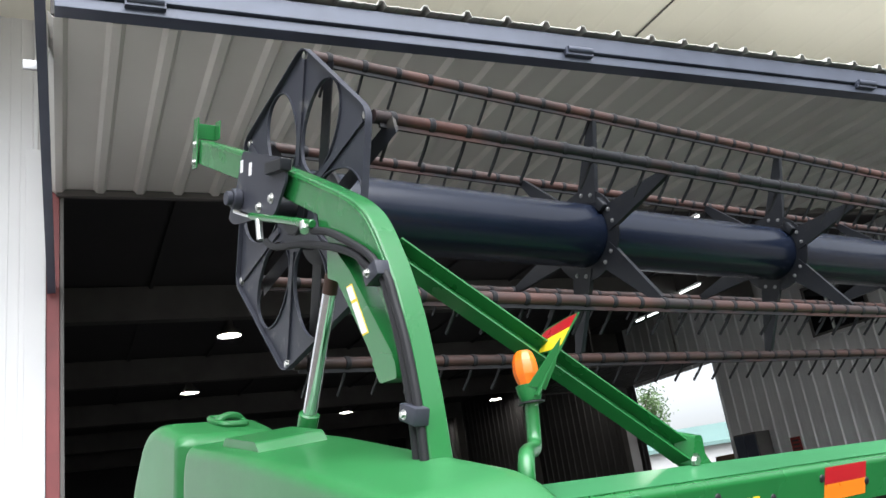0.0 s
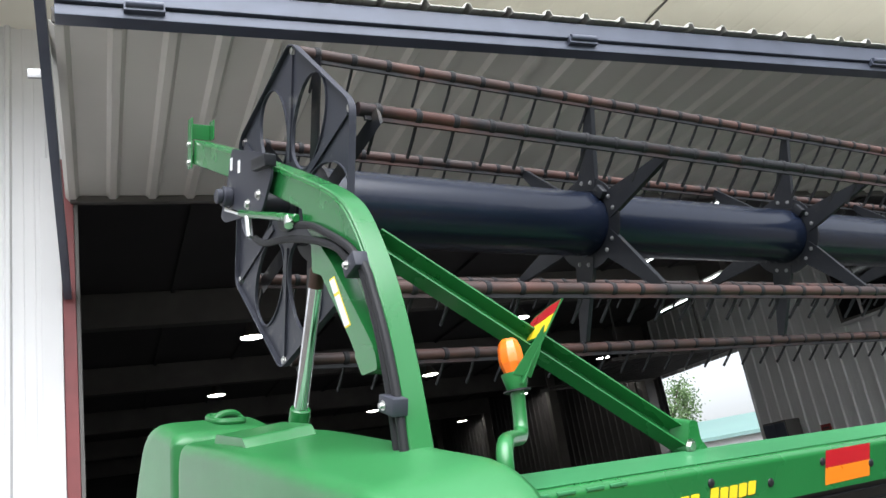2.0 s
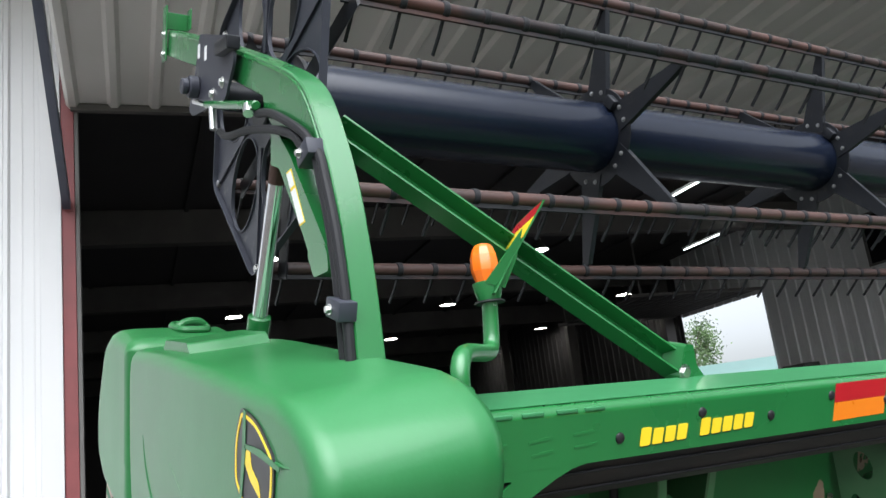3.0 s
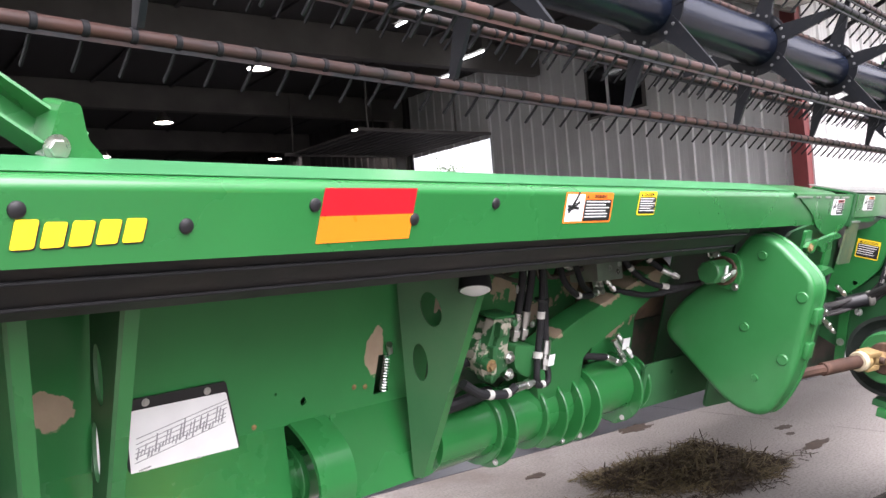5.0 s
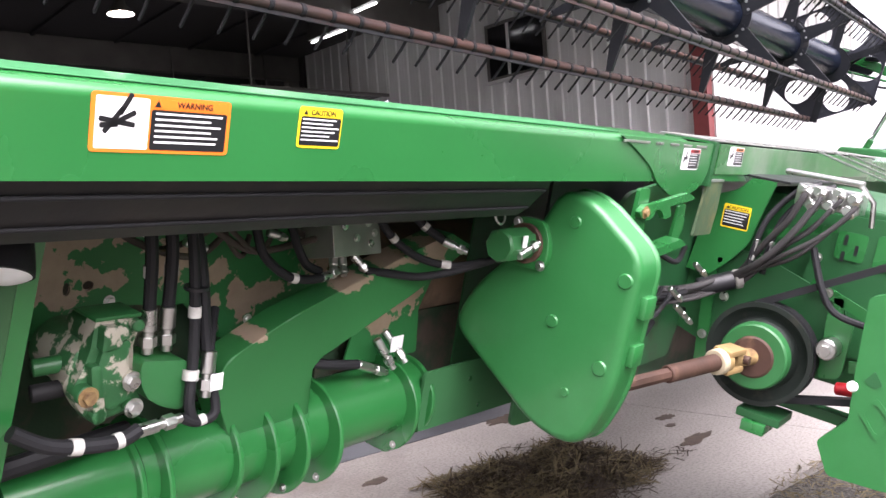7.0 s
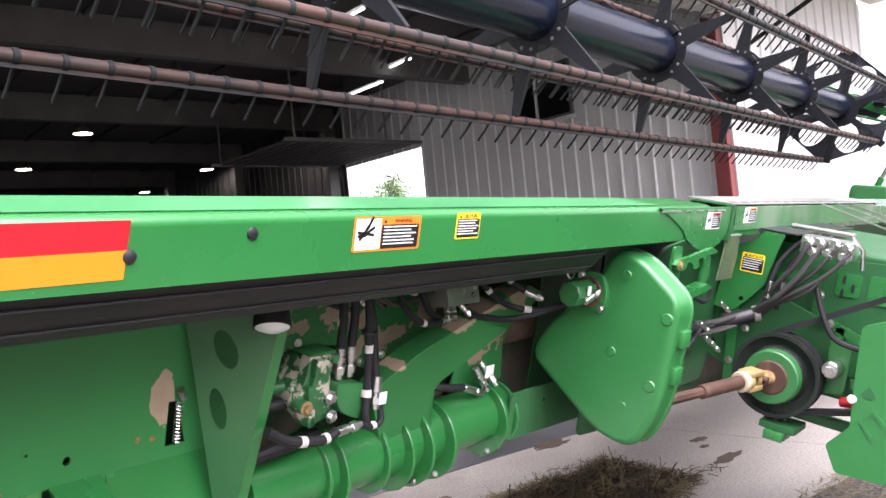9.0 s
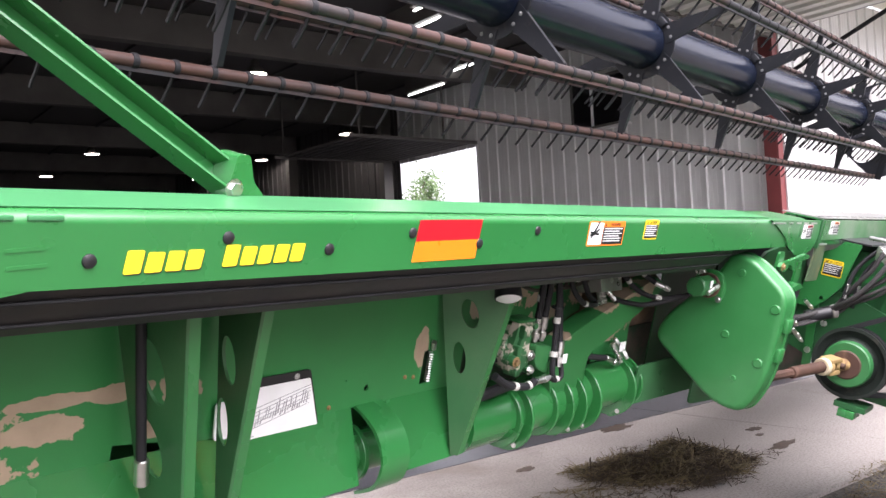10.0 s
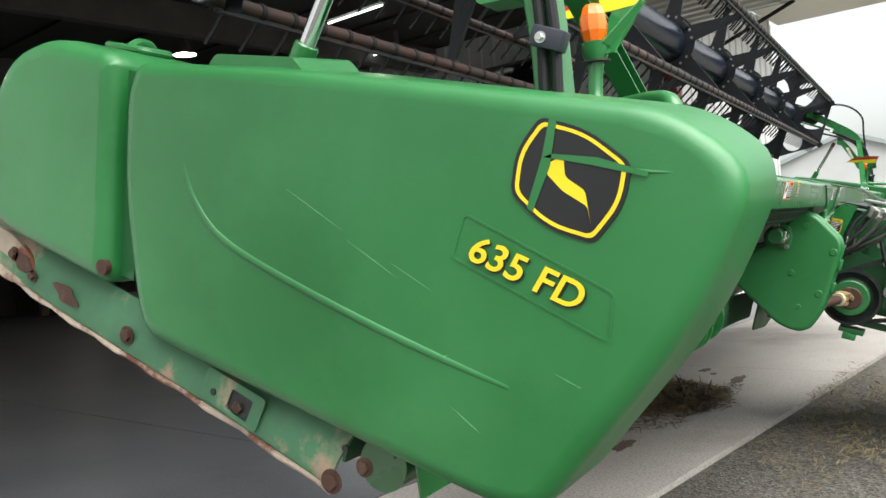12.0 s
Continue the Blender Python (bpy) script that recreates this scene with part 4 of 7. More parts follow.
BAY_WORN = worn("green_bay_sheet_with_bare_patches", (0.024, 0.175, 0.05), (0.42, 0.32, 0.235), [(3.40, -0.33, 0.05, 0.06), (3.43, -0.385, 0.05, 0.025), (3.51, -0.355, 0.06, 0.025), (3.33, -0.42, 0.03, 0.05), (3.68, -0.33, 0.06, 0.05), (3.80, -0.37, 0.05, 0.03), (3.90, -0.45, 0.045, 0.055), (3.98, -0.44, 0.09, 0.03), (3.83, -0.47, 0.02, 0.05), (4.2, -0.36, 0.1, 0.05), (3.45, -0.26, 0.10, 0.03)], 0.5, 1.9, 26.0)
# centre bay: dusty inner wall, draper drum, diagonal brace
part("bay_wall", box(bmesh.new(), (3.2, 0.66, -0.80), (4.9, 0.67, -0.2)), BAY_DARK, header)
part("bay_panel", sheet(bmesh.new(), rounded([(3.26, -0.472), (3.43, -0.468), (3.462, -0.43), (3.592, -0.42), (3.70, -0.435), (3.74, -0.43), (3.74, -0.18), (3.26, -0.18)], 0.012), 0.575, 0.582, "y", [oval(3.441, -0.37, 0.016, 0.028)[::-1], oval(3.487, -0.366, 0.024, 0.02)[::-1]]), BAY_WORN, header, "green panel worn to tan primer")
part("bay_panel", sheet(bmesh.new(), rounded([(3.72, -0.42), (3.827, -0.532), (3.887, -0.556), (4.038, -0.516), (4.134, -0.466), (4.36, -0.40), (4.36, -0.18), (3.72, -0.18)], 0.015), 0.60, 0.606, "y"), BAY_WORN, header, "green panel worn to tan primer")
for x, z in ((3.536, -0.405), (3.834, -0.517), (3.935, -0.506), (3.786, -0.47), (3.69, -0.23), (3.30, -0.40)):
    part("bolt", bolt_head(bmesh.new(), (x, 0.574 if x < 3.7 else 0.599, z), (0, -1, 0), 0.009), STEEL, header)
part("bay_sheet", sheet(bmesh.new(), rounded([(4.20, -0.66), (4.52, -0.66), (4.50, -0.52), (4.56, -0.40), (4.58, -0.30), (4.40, -0.30), (4.26, -0.42)], 0.01), 0.50, 0.506, "y"), worn("green_sheet_half_bare", (0.02, 0.16, 0.044), (0.34, 0.25, 0.18), [(4.40, -0.46, 0.10, 0.07), (4.47, -0.38, 0.08, 0.06), (4.33, -0.53, 0.06, 0.04)], 0.5, 1.8, 22.0), header, "green sheet half worn to tan primer")
part("draper_drum", cyl(bmesh.new(), (4.20, 0.70, -0.46), (4.9, 0.70, -0.46), 0.17, seg=40, bevel=0.01), TAN, header, "drum coated in brown dust")
bm = shell([(3.705, -0.51), (3.888, -0.43), (4.312, -0.297), (4.456, -0.258), (4.56, -0.30), (4.348, -0.414), (3.985, -0.558), (3.955, -0.62), (3.985, -0.73), (3.75, -0.72), (3.69, -0.58)], [0.04, 0.03, 0.05, 0.01, 0.01, 0.05, 0.04, 0.05, 0.01, 0.01, 0.05], [(0.385, 0.004), (0.387, 0.001), (0.391, 0.0), (0.47, 0.0)])
bmesh.ops.transform(bm, matrix=Matrix(((0, 1, 0, 0), (1, 0, 0, 0), (0, 0, 1, 0), (0, 0, 0, 1))), verts=bm.verts)
part("diagonal_brace", bm, worn("brace_paint_flaking", (0.02, 0.14, 0.038), (0.33, 0.25, 0.18), [(4.22, -0.32, 0.10, 0.018), (4.08, -0.37, 0.06, 0.02), (4.40, -0.30, 0.06, 0.03), (3.80, -0.47, 0.03, 0.015)], 0.45, 1.6, 20.0), header, "dusty green diagonal brace")
# Dark backings added to close gaps where pale ground showed through.
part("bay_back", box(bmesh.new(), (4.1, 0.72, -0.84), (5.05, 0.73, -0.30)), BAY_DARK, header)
part("gap_backing", box(bmesh.new(), (4.15, 0.55, -0.82), (5.05, 0.558, -0.55)), BAY_DARK, header)
for x in (3.88, 4.34):
    part("drain_flap", sheet(bmesh.new(), rounded([(0.38, -0.80), (0.54, -0.80), (0.52, -0.91), (0.40, -0.91)], 0.03), x, x + 0.008, "x"), GREEN, header)

# hydraulic motor, pump casting, hoses and fittings in the bay
def hose(pts, r, parent, label="black hydraulic hose", material=None):
    return part("hose", sweep(bmesh.new(), smooth_path(pts, 6), r, 10), material or RUBBER, parent, label)


def fitting(p, q, parent, r=0.013):
    """A crimped sleeve and a hexagon nut between p and q."""
    p, q = Vector(p), Vector(q)
    bm = cyl(bmesh.new(), p, p.lerp(q, 0.5), r, seg=14, bevel=0.002)
    cyl(bm, p.lerp(q, 0.5), p.lerp(q, 0.62), r * 0.7, seg=12)
    cyl(bm, p.lerp(q, 0.62), p.lerp(q, 0.85), r * 1.15, seg=6, bevel=0.001)
    cyl(bm, p.lerp(q, 0.85), q, r * 0.75, seg=12)
    return part("fitting", bm, STEEL, parent, "zinc-plated hose fitting")


LABEL_WHITE = mat("grubby_white_label", (0.5, 0.49, 0.46), 0.55, 0, 0.25, 40)


def tag_on(p, q, parent, r=0.0128):
    p, q = Vector(p), Vector(q)
    part("hose_tag", cyl(bmesh.new(), p.lerp(q, 0.2), p.lerp(q, 0.75), r, seg=12), LABEL_WHITE, parent, "grubby white hose label")


PUMP = mat("flaking_green_casting", (0.02, 0.11, 0.035), 0.55, 0, 0.25, 14, 0.3, 60, second=(0.40, 0.37, 0.30), second_amount=0.42, second_scale=13, second_edge=0.03)
SWAP = Matrix(((0, 1, 0, 0), (1, 0, 0, 0), (0, 0, 1, 0), (0, 0, 0, 1)))


def cast(outline, r, stations):
    """A casting with its outline in the xz plane and stations (y, inset) along y."""
    b = shell(outline, r, stations)
    bmesh.ops.transform(b, matrix=SWAP, verts=b.verts)
    return b


rng = random.Random(5)
pump = part("pump_casting", cast([(3.367, -0.352), (3.451, -0.354), (3.456, -0.375), (3.442, -0.424), (3.46, -0.50), (3.473, -0.531), (3.418, -0.545), (3.371, -0.55), (3.345, -0.515), (3.329, -0.482), (3.347, -0.45), (3.362, -0.406)], 0.012, [(0.33, 0.008), (0.334, 0.0), (0.365, 0.0), (0.372, 0.01), (0.45, 0.014)]), PUMP, header, "pump casting with flaking green paint")
part("cast_face", cast([(3.378, -0.40), (3.432, -0.392), (3.428, -0.44), (3.445, -0.505), (3.40, -0.528), (3.372, -0.50), (3.36, -0.47)], 0.014, [(0.314, 0.008), (0.318, 0.0), (0.334, 0.0)]), PUMP, pump)
part("cast_web", cast([(3.352, -0.43), (3.372, -0.43), (3.388, -0.54), (3.366, -0.545)], 0.006, [(0.308, 0.004), (0.311, 0.0), (0.334, 0.0)]), PUMP, pump)
part("cast_web", cast([(3.372, -0.36), (3.40, -0.36), (3.41, -0.40), (3.37, -0.405)], 0.006, [(0.306, 0.004), (0.309, 0.0), (0.334, 0.0)]), PUMP, pump)
part("top_plate", box(bmesh.new(), (3.362, 0.325, -0.353), (3.454, 0.40, -0.345), 0.003), GREEN_DIRTY, pump)
for x, z, r in ((3.348, -0.484, 0.019), (3.432, -0.47, 0.017), (3.405, -0.375, 0.016), (3.375, -0.528, 0.014), (3.44, -0.525, 0.013), (3.44, -0.365, 0.012)):
    part("boss", cyl(bmesh.new(), (x, 0.335, z), (x, 0.308, z), r, seg=16, bevel=0.003), PUMP, pump)
part("pump_body", cyl(bmesh.new(), (3.40, 0.36, -0.46), (3.40, 0.52, -0.46), 0.06, seg=24, bevel=0.006), PUMP, pump)
part("pump_block", cast([(3.444, -0.432), (3.548, -0.447), (3.552, -0.50), (3.543, -0.55), (3.50, -0.535), (3.465, -0.512), (3.448, -0.48)], 0.014, [(0.296, 0.008), (0.30, 0.0), (0.39, 0.0), (0.394, 0.006)]), GREEN_DIRTY, pump)
for x, y, z in ((3.348, 0.297, -0.484), (3.432, 0.297, -0.47), (3.44, 0.297, -0.525)):
    part("bolt", bolt_head(bmesh.new(), (x, y + 0.01, z), (0, -1, 0), 0.013, 0.01), STEEL if x > 3.4 else YOKE, pump)
for k, z in enumerate((-0.45, -0.50)):
    part("shaft_end", cyl(bmesh.new(), (3.30, 0.42, z - 0.01), (3.37, 0.40, z), 0.017, seg=14, bevel=0.003), DUSTY_RUBBER if k else GREEN_DIRTY, pump)
for x0, x1, y in ((3.462, 3.474, 0.33), (3.506, 3.515, 0.33)):
    hose([(x0 - 0.005, y + 0.06, -0.10), (x0, y, -0.20), (x1 - 0.003, y, -0.345)], 0.0125, pump)
    fitting((x1 - 0.003, y, -0.34), (x1, y, -0.43), pump, 0.015)
    tag_on((x0 + 0.004, y, -0.25), (x0 + 0.007, y, -0.29), pump, 0.0138)
hose([(3.54, 0.34, -0.12), (3.545, 0.31, -0.24), (3.552, 0.30, -0.36), (3.55, 0.29, -0.45), (3.54, 0.275, -0.53), (3.555, 0.27, -0.57)], 0.011, pump)
hose([(3.555, 0.36, -0.12), (3.57, 0.32, -0.26), (3.582, 0.30, -0.40), (3.588, 0.29, -0.45)], 0.0125, pump)
fitting((3.587, 0.29, -0.43), (3.575, 0.275, -0.52), pump, 0.015)
tag_on((3.546, 0.288, -0.455), (3.542, 0.282, -0.49), pump, 0.016)
tag_on((3.552, 0.303, -0.33), (3.552, 0.30, -0.37), pump)
part("cable_tie", cyl(bmesh.new(), (3.556, 0.31, -0.300), (3.556, 0.31, -0.307), 0.024, seg=14), INK, pump)
part("tag", box(bmesh.new(), (3.575, 0.262, -0.505), (3.605, 0.264, -0.47), 0.0, None), WHITE, pump)
hose([(3.20, 0.28, -0.505), (3.26, 0.27, -0.54), (3.33, 0.265, -0.556), (3.39, 0.265, -0.562), (3.43, 0.27, -0.552)], 0.014, pump)
tag_on((3.29, 0.267, -0.548), (3.325, 0.265, -0.556), pump, 0.0152)
tag_on((3.375, 0.265, -0.562), (3.40, 0.265, -0.560), pump, 0.0152)
fitting((3.42, 0.27, -0.556), (3.52, 0.27, -0.55), pump, 0.013)
hose([(3.52, 0.27, -0.55), (3.56, 0.268, -0.567), (3.60, 0.27, -0.555), (3.598, 0.29, -0.49), (3.61, 0.32, -0.43), (3.66, 0.38, -0.38)], 0.010, pump)
tag_on((3.555, 0.268, -0.566), (3.58, 0.268, -0.563), pump, 0.0115)
hose([(3.21, 0.40, -0.64), (3.32, 0.38, -0.62), (3.5, 0.42, -0.63)], 0.02, pump)

man = part("manifold", box(bmesh.new(), (4.02, 0.42, -0.305), (4.19, 0.54, -0.205), 0.004, Matrix.Translation((4.1, 0.42, -0.25)) @ pose(0, 0, 0, -16, 0, 0) @ Matrix.Translation((-4.1, -0.42, 0.25))), mat("bare_aluminium", (0.42, 0.41, 0.39), 0.45, 0.9, 0.2, 9, 0.1, 60), header, "bare aluminium hydraulic manifold block")
for x, z in ((4.06, -0.23), (4.10, -0.26), (4.145, -0.225), (4.15, -0.275), (4.165, -0.25)):
    part("port", bolt_head(bmesh.new(), (x, 0.418 + (z + 0.25) * 0.28, z), (0, -1, 0.2), 0.007, 0.005), STEEL, man)
for x0, z0, x1, z1 in ((4.04, -0.31, 4.02, -0.345), (4.07, -0.31, 4.055, -0.35), (4.11, -0.31, 4.135, -0.345)):
    fitting((x0, 0.43, z0), (x1, 0.40, z1), man, 0.011)
hose([(3.765, 0.45, -0.16), (3.78, 0.42, -0.22), (3.795, 0.40, -0.28), (3.86, 0.39, -0.33), (3.93, 0.39, -0.345), (3.99, 0.395, -0.345)], 0.011, man)
tag_on((3.865, 0.389, -0.333), (3.895, 0.389, -0.341), man, 0.0122)
fitting((3.97, 0.393, -0.346), (4.03, 0.40, -0.338), man, 0.011)
hose([(3.90, 0.46, -0.18), (3.905, 0.43, -0.25), (3.93, 0.41, -0.31), (3.98, 0.41, -0.335)], 0.011, man)
hose([(4.135, 0.40, -0.345), (4.20, 0.38, -0.352), (4.28, 0.35, -0.36), (4.35, 0.31, -0.345), (4.41, 0.26, -0.315), (4.44, 0.22, -0.29)], 0.011, man)
hose([(4.185, 0.42, -0.22), (4.23, 0.40, -0.27), (4.30, 0.36, -0.315), (4.37, 0.30, -0.325), (4.42, 0.24, -0.30)], 0.011, man)
tag_on((4.215, 0.405, -0.255), (4.235, 0.397, -0.275), man, 0.0122)
tag_on((4.335, 0.33, -0.322), (4.37, 0.30, -0.325), man, 0.0122)
hose([(4.28, 0.44, -0.17), (4.34, 0.40, -0.235), (4.40, 0.34, -0.28)], 0.012, man)
tag_on((4.335, 0.403, -0.23), (4.352, 0.39, -0.245), man, 0.0132)
fitting((4.38, 0.355, -0.27), (4.42, 0.30, -0.29), man, 0.012)
for a, b in (((4.26, 0.44, -0.56), (4.30, 0.40, -0.64)), ((4.31, 0.46, -0.55), (4.35, 0.40, -0.63)), ((4.15, 0.40, -0.60), (4.27, 0.40, -0.645))):
    fitting(a, b, man, 0.013)
hose([(4.0, 0.45, -0.585), (4.08, 0.41, -0.592), (4.15, 0.40, -0.60)], 0.013, man)
part("tag", box(bmesh.new(), (4.30, 0.42, -0.60), (4.35, 0.422, -0.555)), WHITE, man)

# dusty hoses deep in the bay
DEEP = mat("hose_caked_in_dust", (0.055, 0.045, 0.037), 0.8, 0, 0.3, 9.0, 0.2, 90)
rng = random.Random(21)
for k in range(6):
    x0, z0 = rng.uniform(3.30, 4.1), rng.uniform(-0.22, -0.16)
    x1, z1 = x0 + rng.uniform(0.15, 0.45), rng.uniform(-0.32, -0.18)
    y0 = rng.uniform(0.50, 0.55)
    hose([(x0, y0, z0), (x0 * 0.7 + x1 * 0.3, y0 - 0.02, z0 - rng.uniform(0.03, 0.09)), (x0 * 0.3 + x1 * 0.7, y0 - 0.03, z1 - rng.uniform(0.0, 0.05)), (x1, y0, z1)], rng.uniform(0.006, 0.009), man, "black hose caked in dust", DEEP)
for x, z in ((3.62, -0.25), (3.84, -0.24), (3.94, -0.21), (3.48, -0.21)):
    fitting((x, 0.45, z), (x + 0.05, 0.44, z - 0.015), man, 0.010)

# work lamp under the beam
LAMP_AT = Matrix.Translation((3.165, 0.255, -0.228)) @ pose(0, 0, 0, -28, 18, 0)
wl = part("work_lamp", lathe(bmesh.new(), [(0, 0.09), (0.024, 0.088), (0.037, 0.07), (0.043, 0.03), (0.045, 0.01), (0.045, 0.0), (0, 0.0)], LAMP_AT, 24), RUBBER, header, "round black work lamp with a white lens")
part("lens", lathe(bmesh.new(), [(0, -0.014), (0.02, -0.011), (0.036, -0.004), (0.041, -0.001), (0, -0.001)], LAMP_AT, 24), WHITE, wl)
part("lamp_bracket", box(bmesh.new(), (3.135, 0.25, -0.17), (3.165, 0.29, -0.13), 0.004), RUBBER, wl)
# spring in its slot and the worn spot beside it
coil = [Vector((3.062 + 0.009 * math.cos(k * 0.9) - 0.0003 * k * 0, 0.452 + 0.009 * math.sin(k * 0.9), -0.46 - 0.0012 * k)) for k in range(84)]
part("spring", sweep(bmesh.new(), coil, 0.0022, 6), STEEL, back, "small steel coil spring")
part("spring_hook", cyl(bmesh.new(), (3.055, 0.44, -0.42), (3.075, 0.455, -0.45), 0.009, seg=10), STEEL, back)

# gear case cover: rounded triangular shell with raised bosses
cov, covr = [(0.10, -0.07), (0.0, -0.085), (-0.168, -0.20), (-0.15, -0.58), (-0.085, -0.745), (0.06, -0.735), (0.385, -0.53), (0.33, -0.40), (0.17, -0.22)], [0.06, 0.05, 0.06, 0.12, 0.09, 0.08, 0.10, 0.08, 0.05]
cover = part("gear_cover", shell(cov, covr, [(4.512, 0.022), (4.515, 0.010), (4.522, 0.003), (4.534, 0.0), (4.606, 0.0), (4.612, -0.006), (4.622, -0.006)]), GREEN_PLASTIC, header, "smooth green gear case cover")
for y, z, r in ((-0.128, -0.265, 0.022), (-0.105, -0.505, 0.022), (0.055, -0.425, 0.019), (-0.02, -0.60, 0.014), (0.04, -0.15, 0.018)):
    part("boss", lathe(bmesh.new(), [(0, 0.006), (r * 0.8, 0.006), (r, 0.0), (0, 0)], pose(4.513, y, z, 0, -90, 0), 16), GREEN_PLASTIC, cover)
for y, z in ((-0.169, -0.33), (-0.162, -0.46)):
    part("latch", box(bmesh.new(), (4.55, y - 0.012, z - 0.03), (4.61, y + 0.01, z + 0.03), 0.005), GREEN_PLASTIC, cover)

SCRATCH = mat("pale_scratched_plastic", (0.12, 0.30, 0.14), 0.5, 0, 0.3, 30)
for k, (y, z) in enumerate(((-0.02, -0.70), (0.01, -0.715), (0.025, -0.70), (-0.05, -0.715), (0.10, -0.685))):
    part("paint_chip", sheet(bmesh.new(), oval(y, z, 0.005 + 0.003 * (k % 3), 0.007 - 0.002 * (k % 2), 40 * k, 9), 4.5165 if z < -0.6 else 4.513, 4.5195, "x"), WHITE, cover)

# near end shield: moulded side cover in two pieces
sh = [(-0.13, 0.178), (-0.285, 0.10), (-0.235, -0.17), (-0.05, -0.56), (0.05, -0.58), (0.30, -0.57), (0.995, -0.525), (1.045, -0.43), (1.125, -0.19), (1.15, 0.02), (1.13, 0.105), (0.68, 0.145)]
shr = [0.10, 0.11, 0.2, 0.05, 0.05, 0.05, 0.06, 0.05, 0.1, 0.08, 0.05, 0.1]
bm = shell(sh, shr, [(0.828, 0.040), (0.8292, 0.029), (0.833, 0.018), (0.841, 0.008), (0.853, 0.002), (0.868, 0.0), (1.0, 0.0), (1.10, 0.0), (1.135, 0.004), (1.156, 0.016), (1.164, 0.04)])
for v in bm.verts:
    if v.co.z > 0.0:
        v.co.z += 0.11 * max(v.co.x - 0.88, 0.0) * min(v.co.z / 0.12, 1.0)
shield = part("end_shield", bm, GREEN_PLASTIC, header, "glossy green moulded end shield with scuffs", 50)
fr = [(1.20, 0.10), (1.24, 0.12), (1.47, 0.132), (1.62, 0.07), (1.74, -0.16), (1.72, -0.33), (1.58, -0.40), (1.14, -0.45), (1.17, -0.2)]
frr = [0.02, 0.03, 0.08, 0.1, 0.1, 0.08, 0.06, 0.05, 0.1]
cap = part("front_shield", shell(fr, frr, [(0.835, 0.05), (0.838, 0.03), (0.846, 0.015), (0.865, 0.004), (0.90, 0.0), (1.16, 0.0), (1.17, 0.02)]), GREEN_PLASTIC, header, "green moulded front divider cover", 50)
# Filler in the gap, its green darkened as the groove's shade.
part("shield_gap", box(bmesh.new(), (0.88, 1.10, -0.42), (1.15, 1.22, 0.08)), GREEN_DARK, header)
HOLE = [(1.02, 1.32), (1.10, 1.31), (1.115, 1.40), (1.10, 1.475), (1.03, 1.485), (1.01, 1.42)]
# The hole's dark inside is a black sheet, not an opening.
part("hand_hole", sheet(bmesh.new(), rounded(HOLE, 0.02), 0.118, 0.138, "z"), INK, cap, "black sheet for the shade in the hand hole")
part("hole_rim", sweep(bmesh.new(), [Vector((x, y, 0.134)) for x, y in rounded(HOLE, 0.02)] + [Vector((*rounded(HOLE, 0.02)[0], 0.134))], 0.011, 8, False), GREEN_PLASTIC, cap)
part("hole_bridge", sweep(bmesh.new(), smooth_path([(1.015, 1.375, 0.132), (1.05, 1.385, 0.150), (1.09, 1.39, 0.150), (1.115, 1.395, 0.132)], 5), 0.014, 10), GREEN_PLASTIC, cap)
part("plug", cyl(bmesh.new(), (0.834, 1.165, -0.40), (0.85, 1.165, -0.40), 0.02, seg=16), RUST, cap)
bm = sheet(bmesh.new(), rounded([(0.92, 0.150), (0.70, 0.168), (0.66, 0.140), (0.94, 0.122)], 0.01), 0.88, 1.08, "x")
for v in bm.verts:
    v.co.z += 0.11 * (v.co.x - 0.88)
part("raised_pad", bm, GREEN_PLASTIC, shield)
# swage line pressed into the side
path = smooth_path([(0.837, 0.925, -0.10), (0.835, 0.875, -0.175), (0.834, 0.78, -0.24), (0.8335, 0.60, -0.283), (0.8335, 0.30, -0.328), (0.837, 0.05, -0.352)], 8)
part("swage", sweep(bmesh.new(), path, 0.010, 16), GREEN_PLASTIC, shield)
# emblem: dark shield plate with a yellow rim and a plain yellow shape, and the model number
em = rounded([(0.086, 0.128), (0.0, 0.122), (-0.090, 0.078), (-0.092, 0.008), (-0.054, -0.064), (0.037, -0.058), (0.115, -0.010), (0.119, 0.066)], [0.014, 0.07, 0.018, 0.07, 0.014, 0.07, 0.018, 0.07], 5)
def bulge(pts, c, k):
    return [(c[0] + (p[0] - c[0]) * k, c[1] + (p[1] - c[1]) * k) for p in pts]
EC = (0.014, 0.034)
emb = part("emblem", sheet(bmesh.new(), em, 0.8245, 0.829, "x"), INK, shield, "dark emblem plate with a yellow rim")
part("emblem_rim", sheet(bmesh.new(), bulge(em, EC, 0.93), 0.8235, 0.8245, "x", [bulge(em, EC, 0.86)[::-1]]), YELLOW, emb)
part("emblem_shape", sheet(bmesh.new(), rounded([(0.066, 0.044), (0.03, 0.072), (0.02, 0.036), (-0.02, 0.02), (-0.042, -0.035), (-0.03, -0.005), (0.02, 0.012)], 0.008), 0.8235, 0.8245, "x"), YELLOW, emb, "plain yellow slanted shape")
part("torn_strip", sheet(bmesh.new(), rounded([(0.068, 0.128), (0.054, 0.126), (0.05, 0.05), (0.066, -0.035), (0.078, -0.03), (0.068, 0.06)], 0.004), 0.8226, 0.8234, "x"), GREEN_PLASTIC, emb, "torn strip where the green shows")
part("torn_strip", sheet(bmesh.new(), rounded([(0.066, 0.062), (-0.02, 0.064), (-0.12, 0.062), (-0.12, 0.070), (-0.03, 0.078), (0.05, 0.07)], 0.003), 0.8226, 0.8234, "x"), GREEN_PLASTIC, emb)
